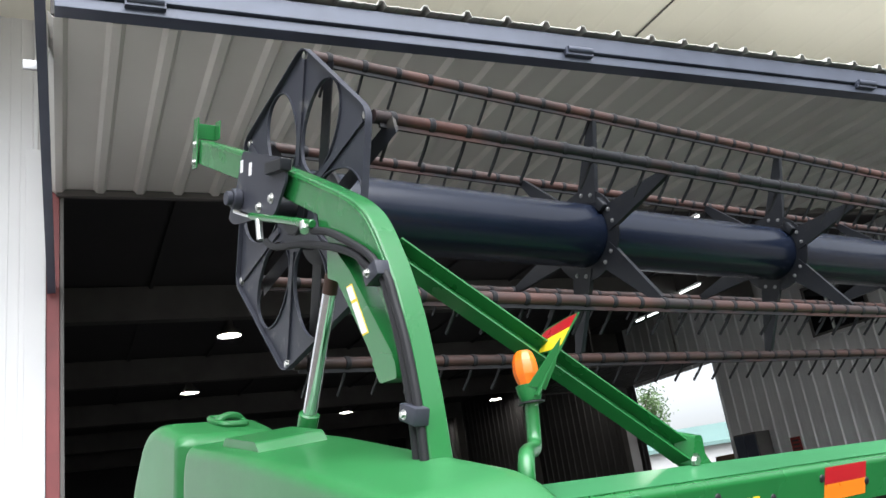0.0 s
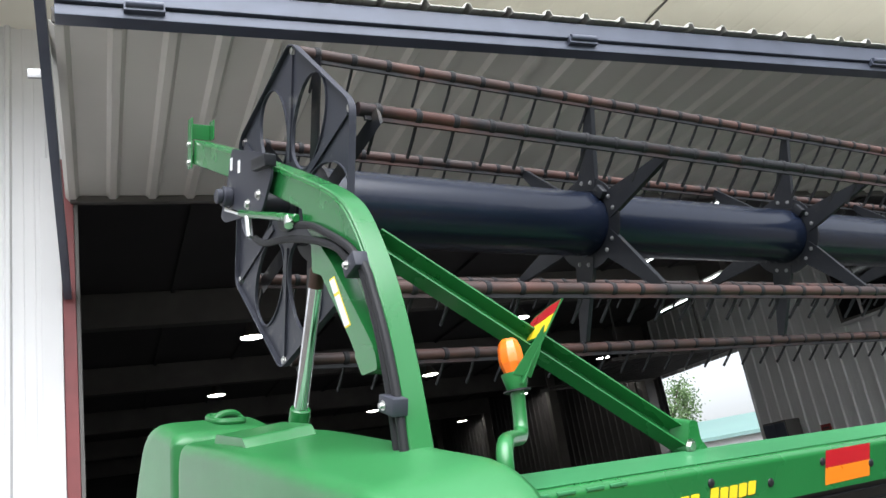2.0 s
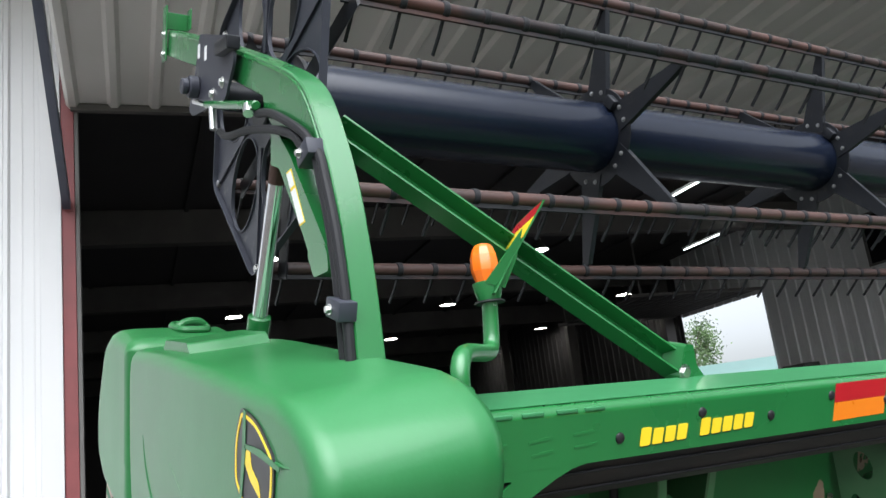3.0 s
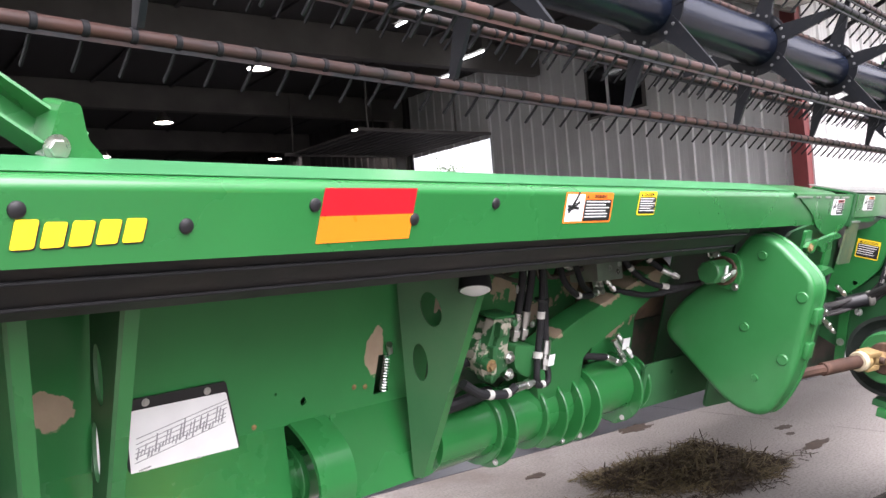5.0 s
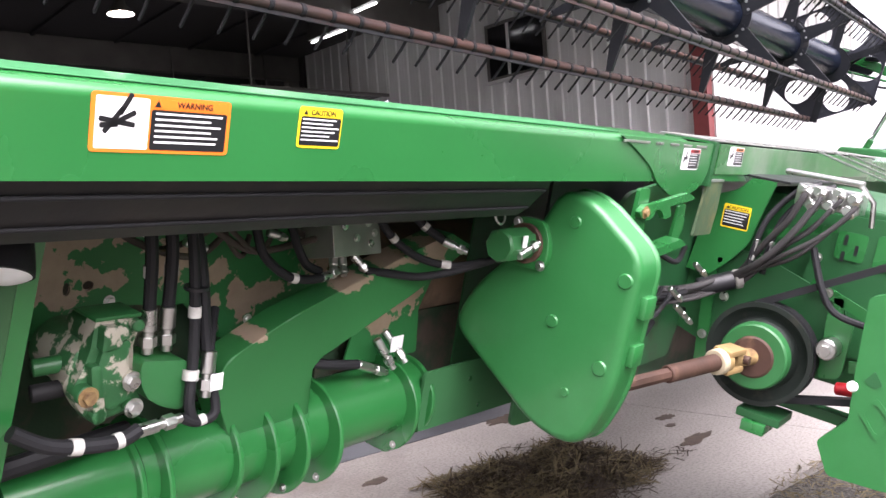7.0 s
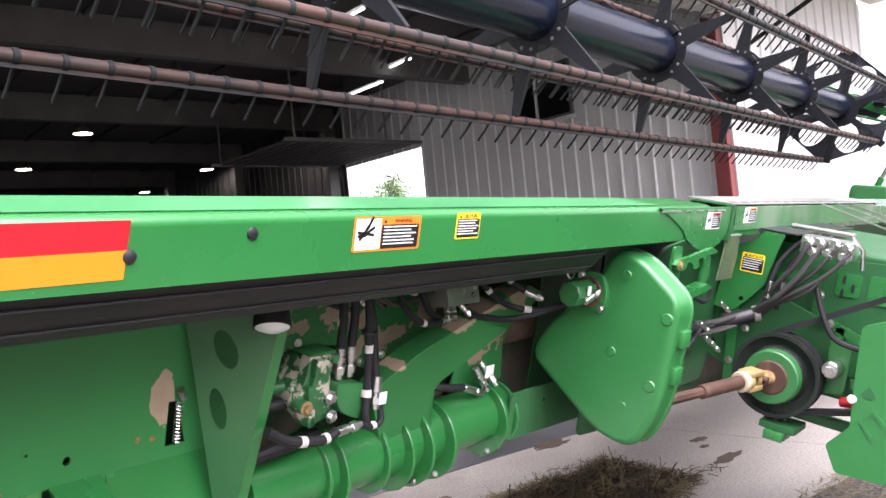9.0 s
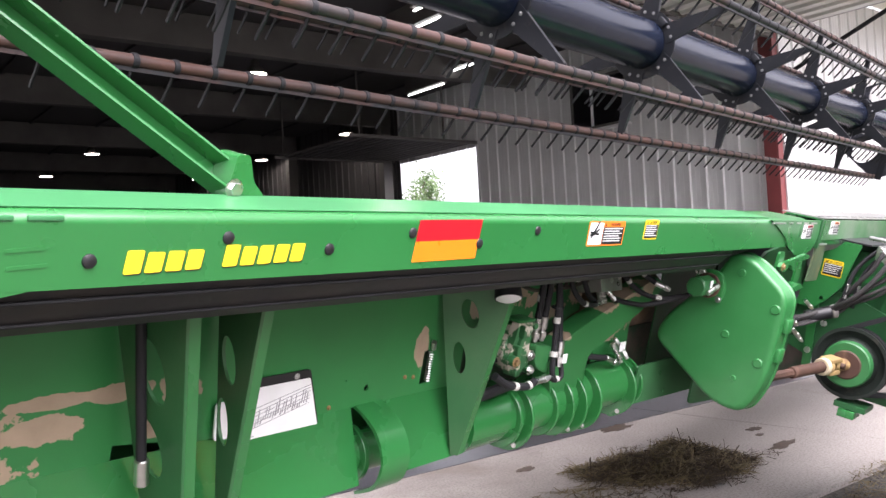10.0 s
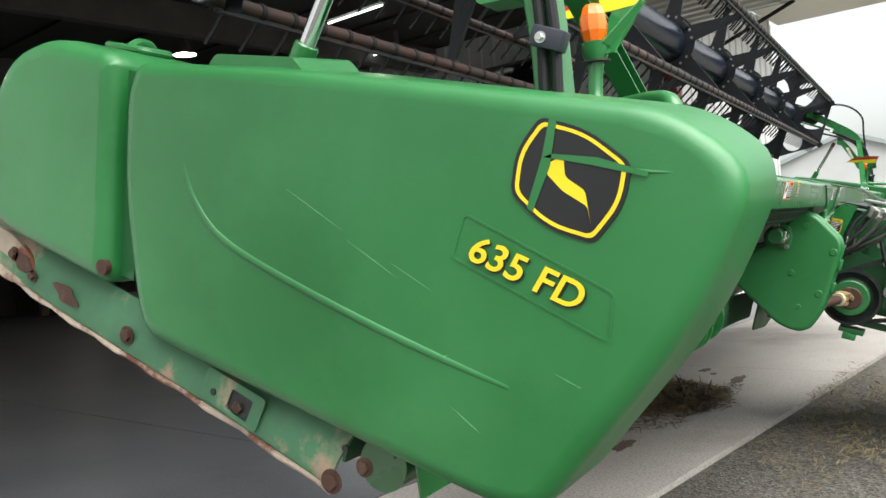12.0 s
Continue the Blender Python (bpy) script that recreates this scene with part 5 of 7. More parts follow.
part("crease", sweep(bmesh.new(), smooth_path([(0.829, 0.01, 0.068), (0.829, -0.09, 0.068), (0.833, -0.17, 0.078), (0.842, -0.225, 0.092)], 5), 0.004, 8), GREEN_PLASTIC, emb)
for y, z, dy, dz in ((0.62, -0.10, 0.16, -0.055), (0.34, -0.19, 0.10, -0.03), (0.45, -0.17, 0.13, -0.045), (0.16, -0.42, 0.07, -0.03), (-0.03, -0.30, 0.05, -0.01), (0.20, -0.34, 0.02, 0.012)):
    part("scratch", sheet(bmesh.new(), [(y, z), (y - dy * 0.5, z + dz * 0.5 + 0.001), (y - dy, z + dz), (y - dy * 0.5, z + dz * 0.5 - 0.001)], 0.8275, 0.8282, "x"), SCRATCH, shield)
NP = [(0.200, -0.062), (-0.105, -0.135), (-0.115, -0.222), (0.21, -0.15)]
plate = part("number_plate", sheet(bmesh.new(), rounded(NP, 0.012), 0.8262, 0.83, "x", [rounded(offset(NP, 0.004), 0.009)[::-1]]), GREEN_PLASTIC, shield)
for o, mt, lift in ((0.003, INK, 0.0), (0.0, YELLOW, -0.0016)):
    bm = text_mesh("635 FD", 0.069, 0.0008)
    bmesh.ops.transform(bm, matrix=pose(0.8245 + lift, 0.058 - o, -0.142 - o, 0, 0, 0) @ pose(0, 0, 0, 0, 0, -90) @ pose(0, 0, 0, 90, 0, 0) @ pose(0, 0, 0, 0, 0, -10) @ Matrix(((1.12, 0.16, 0, 0), (0, 1, 0, 0), (0, 0, 1, 0), (0, 0, 0, 1))), verts=bm.verts)
    part("writing", bm, mt, plate, "yellow raised number", smooth=0)

# cutter bar end under the shield, dusty and rusted
SKID = mat("cutter_bar_end_worn_to_tan", (0.05, 0.15, 0.075), 0.65, 0, 0.3, 5, 0.2, 50, second=(0.30, 0.21, 0.15), second_amount=0.32, second_scale=5.0, second_edge=0.1)
LIP = mat("pale_dusty_rusted_lip", (0.42, 0.34, 0.27), 0.75, 0, 0.3, 9, 0.25, 60, second=(0.16, 0.06, 0.035), second_amount=0.42, second_scale=7, second_edge=0.1)
low = smooth_path([(0.885, 1.72, -0.49), (0.885, 1.61, -0.525), (0.885, 1.40, -0.567), (0.885, 1.18, -0.598), (0.885, 0.96, -0.628), (0.885, 0.70, -0.664), (0.885, 0.43, -0.71)], 5)
prof = [(0.0, 0.0), (-0.012, 0.012), (-0.016, 0.035), (-0.010, 0.068), (0.004, 0.104), (0.02, 0.135), (0.03, 0.132), (0.014, 0.10), (-0.002, 0.066), (-0.008, 0.035), (0.0, 0.016), (0.012, 0.006)]
bar = part("skid", sweep(bmesh.new(), low, 0.0, shape=prof), SKID, header, "dusty pressed cutter bar end, rusted along its lip")
part("skid_edge", sweep(bmesh.new(), [p + Vector((0.004, 0, -0.004 - 0.004 * math.sin(i * 1.7))) for i, p in enumerate(low)], 0.011, 10), LIP, bar)
part("tip_shoe", shell([(1.72, -0.40), (1.60, -0.41), (1.50, -0.45), (1.44, -0.53), (1.60, -0.545), (1.74, -0.50)], 0.03, [(0.872, 0.012), (0.876, 0.0), (0.92, 0.0)]), LIP, bar, "rusted pale tip shoe")
for y, z, a in ((1.52, -0.475, 12), (1.33, -0.515, 10)):
    part("rust_patch", sheet(bmesh.new(), [(y + 0.05 * math.cos(t) + 0.012 * math.sin(3 * t), z + 0.022 * math.sin(t) + 0.2 * (0.05 * math.cos(t))) for t in [k * math.pi / 8 for k in range(16)]], 0.866, 0.868, "x"), RUST, bar)
slot_hole = rounded([(0.655, -0.585), (0.72, -0.575), (0.735, -0.625), (0.67, -0.64)], 0.006)
part("slot_plate", sheet(bmesh.new(), rounded([(0.62, -0.57), (0.80, -0.545), (0.82, -0.62), (0.64, -0.655)], 0.012), 0.862, 0.866, "x", [slot_hole[::-1]]), SKID, bar)
# Black box paints the shadow inside the slot.
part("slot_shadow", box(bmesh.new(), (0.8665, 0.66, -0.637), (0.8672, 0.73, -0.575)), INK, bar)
part("slot_bolt", cyl(bmesh.new(), (0.858, 0.70, -0.615), (0.868, 0.70, -0.615), 0.014, seg=6, bevel=0.002), RUST, bar)
for y, z, r in ((1.085, -0.555, 0.016), (0.345, -0.625, 0.014), (0.42, -0.685, 0.018), (1.56, -0.46, 0.013), (1.47, -0.50, 0.011)):
    part("bolt", bolt_head(bmesh.new(), (0.868, y, z), (-1, 0, 0), r, 0.01), RUST, bar)
# Black discs give the lug holes their inner shade.
for y, z in ((0.775, -0.60), (0.395, -0.60)):
    part("lug_hole", cyl(bmesh.new(), (0.859, y, z), (0.8635, y, z), 0.008, seg=12), INK, bar)
part("cutter_bar", box(bmesh.new(), (1.0, 1.50, -0.52), (11.9, 1.66, -0.46), 0.01), GREEN_DIRTY, header)
part("draper_belt", box(bmesh.new(), (1.2, 0.70, -0.66), (11.7, 1.55, -0.60), 0.01), DUSTY_RUBBER, header)

# warning lamp pole with beacon and striped blade
pole = smooth_path([(1.198, -0.045, 0.06), (1.203, -0.042, 0.15), (1.206, -0.034, 0.188), (1.224, -0.012, 0.209), (1.259, 0.026, 0.211), (1.33, 0.098, 0.200), (1.404, 0.172, 0.186), (1.442, 0.213, 0.185), (1.459, 0.234, 0.203), (1.464, 0.246, 0.245), (1.464, 0.254, 0.300)], 6)


def beacon_pole(mirror):
    """The lamp pole; mirror: the header's other end."""
    def at(p):
        return Vector((mirror - p[0] if mirror else p[0], p[1], p[2]))
    po = part("lamp_pole", sweep(bmesh.new(), [at(p) for p in pole], 0.019, 14), GREEN, header, "green bent tube with a warning lamp")
    base, tip, wide = at((1.465, 0.257, 0.303)), at((1.54, 0.158, 0.528)), at((1.564, 0.455, 0.290))
    a, b, up = tip - base, wide - base, Vector((0, 0.284, 0.959))
    m = axis_m(base, base + up)[0]
    part("beacon_cup", lathe(bmesh.new(), [(0, -0.008), (0.026, -0.008), (0.029, 0.0), (0.033, 0.016), (0.036, 0.034), (0.034, 0.035), (0.030, 0.016), (0, 0.004)], m, 20), GREEN, po)
    part("gasket", lathe(bmesh.new(), [(0, -0.014), (0.036, -0.014), (0.036, -0.010), (0, -0.010)], m, 18), INK, po)
    prof = [(0, 0.02), (0.022, 0.02), (0.027, 0.04), (0.0335, 0.062), (0.0345, 0.078), (0.0325, 0.10), (0.026, 0.119), (0.018, 0.127), (0, 0.129)]
    part("beacon_lens", lathe(bmesh.new(), prof, m, 9), LENS, po, "orange faceted plastic beacon lens", 12)
    n = a.cross(b).normalized()

    def slab(name, pts, lift, material, label="", back=1.0):
        bm = bmesh.new()
        lo = [bm.verts.new(base + a * p + b * q - n * min(lift, back)) for p, q in pts]
        hi = [bm.verts.new(base + a * p + b * q + n * lift) for p, q in pts]
        bm.faces.new(lo)
        bm.faces.new(hi[::-1])
        for i in range(len(pts)):
            j = (i + 1) % len(pts)
            bm.faces.new((lo[i], lo[j], hi[j], hi[i]))
        part(name, bm, material, po, label)
    slab("blade", [(0.05, -0.25), (0.28, -0.13), (0.58, -0.09), (0.85, -0.02), (1.02, 0.0), (0.97, 0.45), (0.86, 1.07), (0.68, 1.32), (0.47, 1.45), (0.50, 1.1), (0.54, 0.6), (0.56, 0.33), (0.42, 0.25), (0.25, 0.11), (0.17, 0.2), (0.0, 0.2)], 0.002, GREEN)
    slab("red_stripe", [(1.0, 0.03), (0.95, 0.45), (0.83, 1.02), (0.67, 1.27), (0.59, 1.33), (0.68, 0.99), (0.85, 0.01)], 0.003, RED, "", 0.0)
    slab("yellow_stripe", [(0.845, 0.01), (0.675, 0.99), (0.585, 1.33), (0.48, 1.42), (0.51, 1.1), (0.55, 0.6), (0.57, 0.33), (0.63, -0.05)], 0.003, YELLOW, "", 0.0)
    leaf = [at((1.440, 0.238, 0.338)), at((1.480, 0.214, 0.328)), at((1.492, 0.190, 0.395)), at((1.500, 0.180, 0.465))]
    bm = bmesh.new()
    lo, hi = [[bm.verts.new(p + Vector((0, d, 0))) for p in leaf] for d in (0.0, 0.003)]
    bm.faces.new(lo)
    bm.faces.new(hi[::-1])
    for i in range(4):
        bm.faces.new((lo[i], lo[(i + 1) % 4], hi[(i + 1) % 4], hi[i]))
    part("blade_fold", bm, GREEN, po)
    part("bolt", bolt_head(bmesh.new(), base + Vector((0, -0.012, -0.018)), -up, 0.008, 0.01), STEEL, po)


beacon_pole(0)
beacon_pole(12.9)

# reel lift arms with hydraulics

def lift_arm(x, near):
    """One arm with its hydraulics, raised; the carrier sits half way along its slide."""
    s = 1 if near else -1
    rear = smooth_path([(0, 0.125, 0.09), (0, 0.162, 0.192), (0, 0.224, 0.37), (0, 0.319, 0.571), (0, 0.446, 0.741), (0, 0.557, 0.822), (0, 0.758, 0.893), (0, 1.023, 0.973), (0, 1.427, 1.088), (0, 1.895, 1.207)], 5)
    front = smooth_path([(0, 0.20, 0.09), (0, 0.232, 0.199), (0, 0.27, 0.31), (0, 0.36, 0.50), (0, 0.503, 0.645), (0, 0.631, 0.69)], 4) + [Vector((0, 0.702, 0.711)), Vector((0, 0.774, 0.76)), Vector((0, 0.787, 0.804)), Vector((0, 1.064, 0.888)), Vector((0, 1.449, 0.991)), Vector((0, 1.922, 1.114))]
    rig = thing("reel_lift_arm", HEAD, "green lift arm of the reel with hydraulic hoses", "lift arm", "lift arms of the reel")
    arm = part("arm_beam", shell([(p.y, p.z) for p in rear] + [(p.y, p.z) for p in front[::-1]], 0.0, [(x - 0.033, 0.004), (x - 0.029, 0.0), (x + 0.029, 0.0), (x + 0.033, 0.004)]), GREEN, rig, "green box-section arm")
    part("weld_seam", sweep(bmesh.new(), [(x - 0.033, p.y + 0.012, p.z - 0.010) for p in rear[8:-2]], 0.0035, 6), GREEN, arm)
    bm = box(bmesh.new(), (x - 0.045, 1.89, 1.09), (x - 0.038, 1.945, 1.30), 0.003)
    box(bm, (x - 0.038, 1.938, 1.22), (x + 0.045, 1.945, 1.285), 0.002)
    box(bm, (x + 0.045, 1.89, 1.22), (x + 0.051, 1.945, 1.30), 0.003)
    stop = part("stop_bracket", bm, GREEN, rig)
    for z in (1.115, 1.19):
        part("bolt", bolt_head(bmesh.new(), (x - 0.045, 1.915, z), (-1, 0, 0), 0.010), STEEL, stop)
    # sliding reel carrier plate with shaft end
    pl = part("carrier_plate", sheet(bmesh.new(), rounded([(1.34, 1.075), (0.98, 1.0), (0.96, 0.93), (1.04, 0.825), (1.40, 0.82), (1.455, 0.843), (1.39, 0.945)], 0.02, 3), x - 0.06 * s, x - 0.052 * s, "x"), PLATE, rig, "grey steel carrier plate")
    bm = cyl(bmesh.new(), (x - 0.06 * s, 1.345, 0.905), (x - 0.092 * s, 1.345, 0.905), 0.036, seg=20, bevel=0.004)
    cyl(bm, (x - 0.092 * s, 1.345, 0.905), (x - 0.112 * s, 1.345, 0.905), 0.026, seg=20, bevel=0.003)
    part("shaft_end", bm, PLATE, pl)
    for y, z in ((1.07, 0.88), (1.17, 0.86)):
        part("bolt", bolt_head(bmesh.new(), (x - 0.06 * s, y, z), (-s, 0, 0), 0.012), STEEL, pl)
    for y, z in ((1.34, 1.02), (1.26, 1.0)):
        part("sticker", box(bmesh.new(), (x - 0.0615 * s, y - 0.012, z - 0.022), (x - 0.0602 * s, y + 0.012, z + 0.022)), WHITE, pl)
    part("slide_block", box(bmesh.new(), (x - 0.085, 0.95, 0.955), (x - 0.045, 1.08, 0.995), 0.006), BLACK, pl)
    part("pivot_tube", cyl(bmesh.new(), (x + 0.034 * s, 1.40, 0.897), (x + 0.17 * s, 1.40, 0.897), 0.05, seg=20, bevel=0.006), BLACK, rig)
    part("slide_rod", cyl(bmesh.new(), (x - 0.055, 1.22, 0.832), (x - 0.055, 1.40, 0.868), 0.010, seg=12), CHROME, rig)
    # lift cylinder
    cy = part("lift_cylinder", cyl(bmesh.new(), (x, 0.945, -0.05), (x, 0.864, 0.215), 0.032, seg=20, bevel=0.004), GREEN, header, "green hydraulic lift cylinder")
    part("rod", cyl(bmesh.new(), (x, 0.864, 0.215), (x, 0.757, 0.575), 0.021, seg=18), CHROME, cy, "polished chrome rod")
    part("rod_eye", cyl(bmesh.new(), (x, 0.758, 0.57), (x, 0.742, 0.63), 0.022, seg=16, bevel=0.003), RUST, cy)
    # locking strut housing below the arm
    bm = bmesh.new()
    sheet(bm, rounded([(0.715, 0.71), (0.669, 0.70), (0.572, 0.632), (0.325, 0.408), (0.314, 0.366), (0.388, 0.347), (0.474, 0.441), (0.645, 0.605), (0.705, 0.615)], 0.008), x - 0.034, x + 0.04, "x")
    st = part("strut_housing", bm, GREEN, rig, "green channel with a warning sticker")
    part("housing_cap", sheet(bmesh.new(), rounded([(0.405, 0.42), (0.335, 0.418), (0.318, 0.40), (0.308, 0.362), (0.39, 0.342), (0.432, 0.393)], 0.01), x - 0.038, x + 0.044, "x"), GREEN, st)
    for nm, a, b, mt, off in (("sticker", 0.0, 1.0, YELLOW, 0.0348), ("sticker_field", 0.03, 0.30, WHITE, 0.0356), ("sticker_field", 0.36, 0.97, WHITE, 0.0356)):
        p0, p1, q = Vector((0.592, 0.588)), Vector((0.492, 0.458)), Vector((-0.020, 0.006))
        A, B = p0.lerp(p1, a), p0.lerp(p1, b)
        A, B = A + q * 0.1, B + q * 0.1
        bm = sheet(bmesh.new(), [tuple(A), tuple(B), tuple(B + q * (1.6 if nm == "sticker" else 1.4)), tuple(A + q * (1.6 if nm == "sticker" else 1.4))], x - off, x - off + 0.0008, "x")
        part(nm, bm, mt, st)
    # hoses down the back of the arm, with clamps
    for k, up in ((0.0, [(0.619, 0.728), (0.70, 0.748), (0.789, 0.757)]), (-0.03, [(0.526, 0.675), (0.671, 0.703), (0.866, 0.721), (1.058, 0.723), (1.14, 0.745)])):
        pts = [(x - 0.044, y, z) for y, z in [(0.165 + k, 0.06), (0.199 + k, 0.187), (0.234 + k, 0.313), (0.284 + k * 0.9, 0.443), (0.339 + k * 0.8, 0.546), (0.385 + k * 0.6, 0.62), (0.455 - k * 0.2, 0.672 + k)] + up]
        part("hose", sweep(bmesh.new(), smooth_path(pts, 6), 0.0115, 10), RUBBER, rig, "black hydraulic hose")
    for y, z, t in ((0.395, 0.62, -28), (0.205, 0.286, 6)):
        bm = box(bmesh.new(), (-0.022, -0.034, -0.02), (0.02, 0.036, 0.022), 0.004, Matrix.Translation((x - 0.05, y, z)) @ pose(0, 0, 0, t, 0, 0))
        cl = part("hose_clamp", bm, PLATE, rig, "grey hose clamp block")
        part("bolt", bolt_head(bmesh.new(), (x - 0.072, y + 0.012, z), (-1, 0, 0), 0.008), STEEL, cl)
    # fore-aft cylinder under the arm
    fa = part("slide_cylinder", cyl(bmesh.new(), (x - 0.055, 1.25, 0.838), (x - 0.055, 0.77, 0.775), 0.013, seg=16, bevel=0.003), GREEN, rig)
    part("fitting", cyl(bmesh.new(), (x - 0.06, 0.82, 0.78), (x - 0.068, 0.795, 0.755), 0.014, seg=10), STEEL, fa)
    part("fitting", cyl(bmesh.new(), (x - 0.06, 1.17, 0.82), (x - 0.06, 1.15, 0.75), 0.012, seg=10), STEEL, fa)
    # long brace to the beam
    a, b = Vector((x + 0.03 * s, 0.452, 0.688)), Vector((x + 0.94 * s, 0.20, 0.100))
    m, L = axis_m(a, b)
    bm = sweep(bmesh.new(), [a, b], 0.0, shape=[(-0.03, -0.028), (0.03, -0.028), (0.03, 0.028), (0.025, 0.028), (0.025, -0.023), (-0.025, -0.023), (-0.025, 0.028), (-0.03, 0.028)])
    bc = part("arm_brace", bm, GREEN, header, "green steel channel brace")
    bm = sheet(bmesh.new(), rounded([(x + 0.885 * s, 0.09), (x + 0.985 * s, 0.09), (x + 0.95 * s, 0.125), (x + 0.935 * s, 0.18), (x + 0.905 * s, 0.18)], 0.01), 0.17, 0.24, "y")
    part("brace_foot", bm, GREEN, bc)
    part("bolt", bolt_head(bmesh.new(), (x + 0.90 * s, 0.165, 0.11), (0, -1, 0), 0.014), STEEL, bc)


def far_hose():
    """The hose that loops over the far lift arm."""
    pts = [(11.70, 1.25, 0.86), (11.66, 1.0, 1.06), (11.68, 0.72, 1.12), (11.72, 0.50, 1.02), (11.74, 0.42, 0.80), (11.74, 0.34, 0.55)]
    part("hose", sweep(bmesh.new(), smooth_path(pts, 7), 0.012, 10), RUBBER, header, "black hose looping over the lift arm")


far_hose()
lift_arm(1.118, True)
lift_arm(11.782, False)


# motor on the gear cover, pin with ring
mo = part("drive_motor", cyl(bmesh.new(), (4.36, 0.165, -0.235), (4.50, 0.165, -0.235), 0.045, seg=8, bevel=0.006), GREEN_DIRTY, header, "green hydraulic motor on the gear cover")
part("motor_flange", cyl(bmesh.new(), (4.478, 0.165, -0.235), (4.492, 0.165, -0.235), 0.055, seg=24, bevel=0.003), RUST, mo)
part("motor_plate", shell([(0.10, -0.30), (0.23, -0.30), (0.245, -0.235), (0.20, -0.165), (0.12, -0.165), (0.09, -0.235)], 0.03, [(4.492, 0.003), (4.494, 0.0), (4.512, 0.0)]), GREEN, mo)
part("bolt", bolt_head(bmesh.new(), (4.492, 0.11, -0.285), (-1, 0, 0), 0.010), STEEL, mo)
part("bolt", bolt_head(bmesh.new(), (4.492, 0.20, -0.185), (-1, 0, 0), 0.010), STEEL, mo)
fitting((4.40, 0.125, -0.255), (4.47, 0.115, -0.222), mo, 0.013)
part("tag", box(bmesh.new(), (4.40, 0.117, -0.232), (4.42, 0.12, -0.20)), WHITE, mo)
bm = cyl(bmesh.new(), (4.25, 0.17, -0.11), (4.30, 0.17, -0.10), 0.03, seg=16, bevel=0.004)
pin = part("hitch_pin", bm, RUST, header, "rusty pin with a pull ring")
ringp = [Vector((4.335 + 0.022 * math.cos(a), 0.16 + 0.008 * math.sin(a), -0.15 + 0.024 * math.sin(a))) for a in [i * math.pi / 12 for i in range(25)]]
part("pull_ring", sweep(bmesh.new(), ringp, 0.003, 8, False), STEEL, pin)
part("skirt_end", cyl(bmesh.new(), (4.20, 0.14, -0.085), (4.33, 0.14, -0.085), 0.05, seg=20, bevel=0.005), GREEN_DARK, header)

# middle of the header: beam joint, right-hand beam, catch hook, frame plates
jo = part("beam_joint", sheet(bmesh.new(), rounded([(4.59, 0.088), (5.24, 0.088), (5.245, 0.0), (5.20, -0.05), (5.08, -0.085), (4.97, -0.075), (4.86, -0.036), (4.80, 0.01), (4.70, 0.05)], [0.005, 0.005, 0.03, 0.03, 0.03, 0.03, 0.02, 0.04, 0.05]), -0.006, 0.004, "y"), GREEN, header, "green pressed joint plate of the beam")
for k, (x0, x1) in enumerate(((4.60, 4.76), (4.80, 4.85), (4.90, 4.96), (5.0, 5.06), (5.10, 5.18))):
    part("pressed_slot", box(bmesh.new(), (x0, -0.009, 0.072), (x1, -0.005, 0.079), 0.001), STEEL, jo)
decal(5.005, 0.003, 0.135, 0.066, WHITE, RED, True, "DANGER", jo, None, 5, -0.006)
beam2 = part("top_beam", beam_shell(5.27, 11.85), GREEN, header)
ALU = mat("bright_zinc_sheet", (0.36, 0.37, 0.35), 0.32, 0.6, 0.1, 1.5, 0.05, 40)
part("seam_strip", box(bmesh.new(), (5.245, -0.012, -0.05), (5.275, 0.01, 0.095), 0.003), GREEN_DARK, header)
part("face_sheet", box(bmesh.new(), (5.30, -0.008, -0.01), (7.6, -0.002, 0.09), 0.002), mat("scuffed_green_sheet", (0.05, 0.22, 0.07), 0.3, 0.2, 0.3, 2.0, 0.05, 40, second=(0.35, 0.36, 0.33), second_amount=0.2, second_scale=1.5, second_edge=0.3), beam2)
part("top_cover", box(bmesh.new(), (5.28, 0.0, 0.0955), (7.8, 0.20, 0.10), 0.001), ALU, beam2, "bright zinc cover strip")
# Cover slots are black strips: shade of openings by colour.
for k in range(16):
    part("cover_slot", box(bmesh.new(), (5.32 + 0.14 * k, 0.03, 0.1004), (5.40 + 0.14 * k, 0.045, 0.1012)), INK, beam2)
decal(5.39, 0.02, 0.14, 0.065, WHITE, ORANGE_VINYL, True, "WARNING", beam2, None, 5, -0.008)
for x in (6.42, 6.72, 7.0):
    part("ladder_strap", box(bmesh.new(), (0, -0.012, -0.004), (0.42, 0.012, 0.004), 0.002, Matrix.Translation((x, -0.02, 0.10)) @ pose(0, 0, 0, 0, 14, -50)), ALU, beam2)
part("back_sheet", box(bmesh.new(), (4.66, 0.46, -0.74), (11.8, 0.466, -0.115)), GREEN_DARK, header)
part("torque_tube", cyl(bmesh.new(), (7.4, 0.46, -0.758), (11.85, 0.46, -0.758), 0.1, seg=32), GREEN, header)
# Black sheet added under the beam to draw the cavity's shade.
part("cavity_shade_sheet", box(bmesh.new(), (4.64, 0.20, -0.30), (5.24, 0.21, -0.04)), INK, header)
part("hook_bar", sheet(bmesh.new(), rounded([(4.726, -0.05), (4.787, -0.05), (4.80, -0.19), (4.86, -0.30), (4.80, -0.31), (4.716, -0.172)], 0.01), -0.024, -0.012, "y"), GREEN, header)
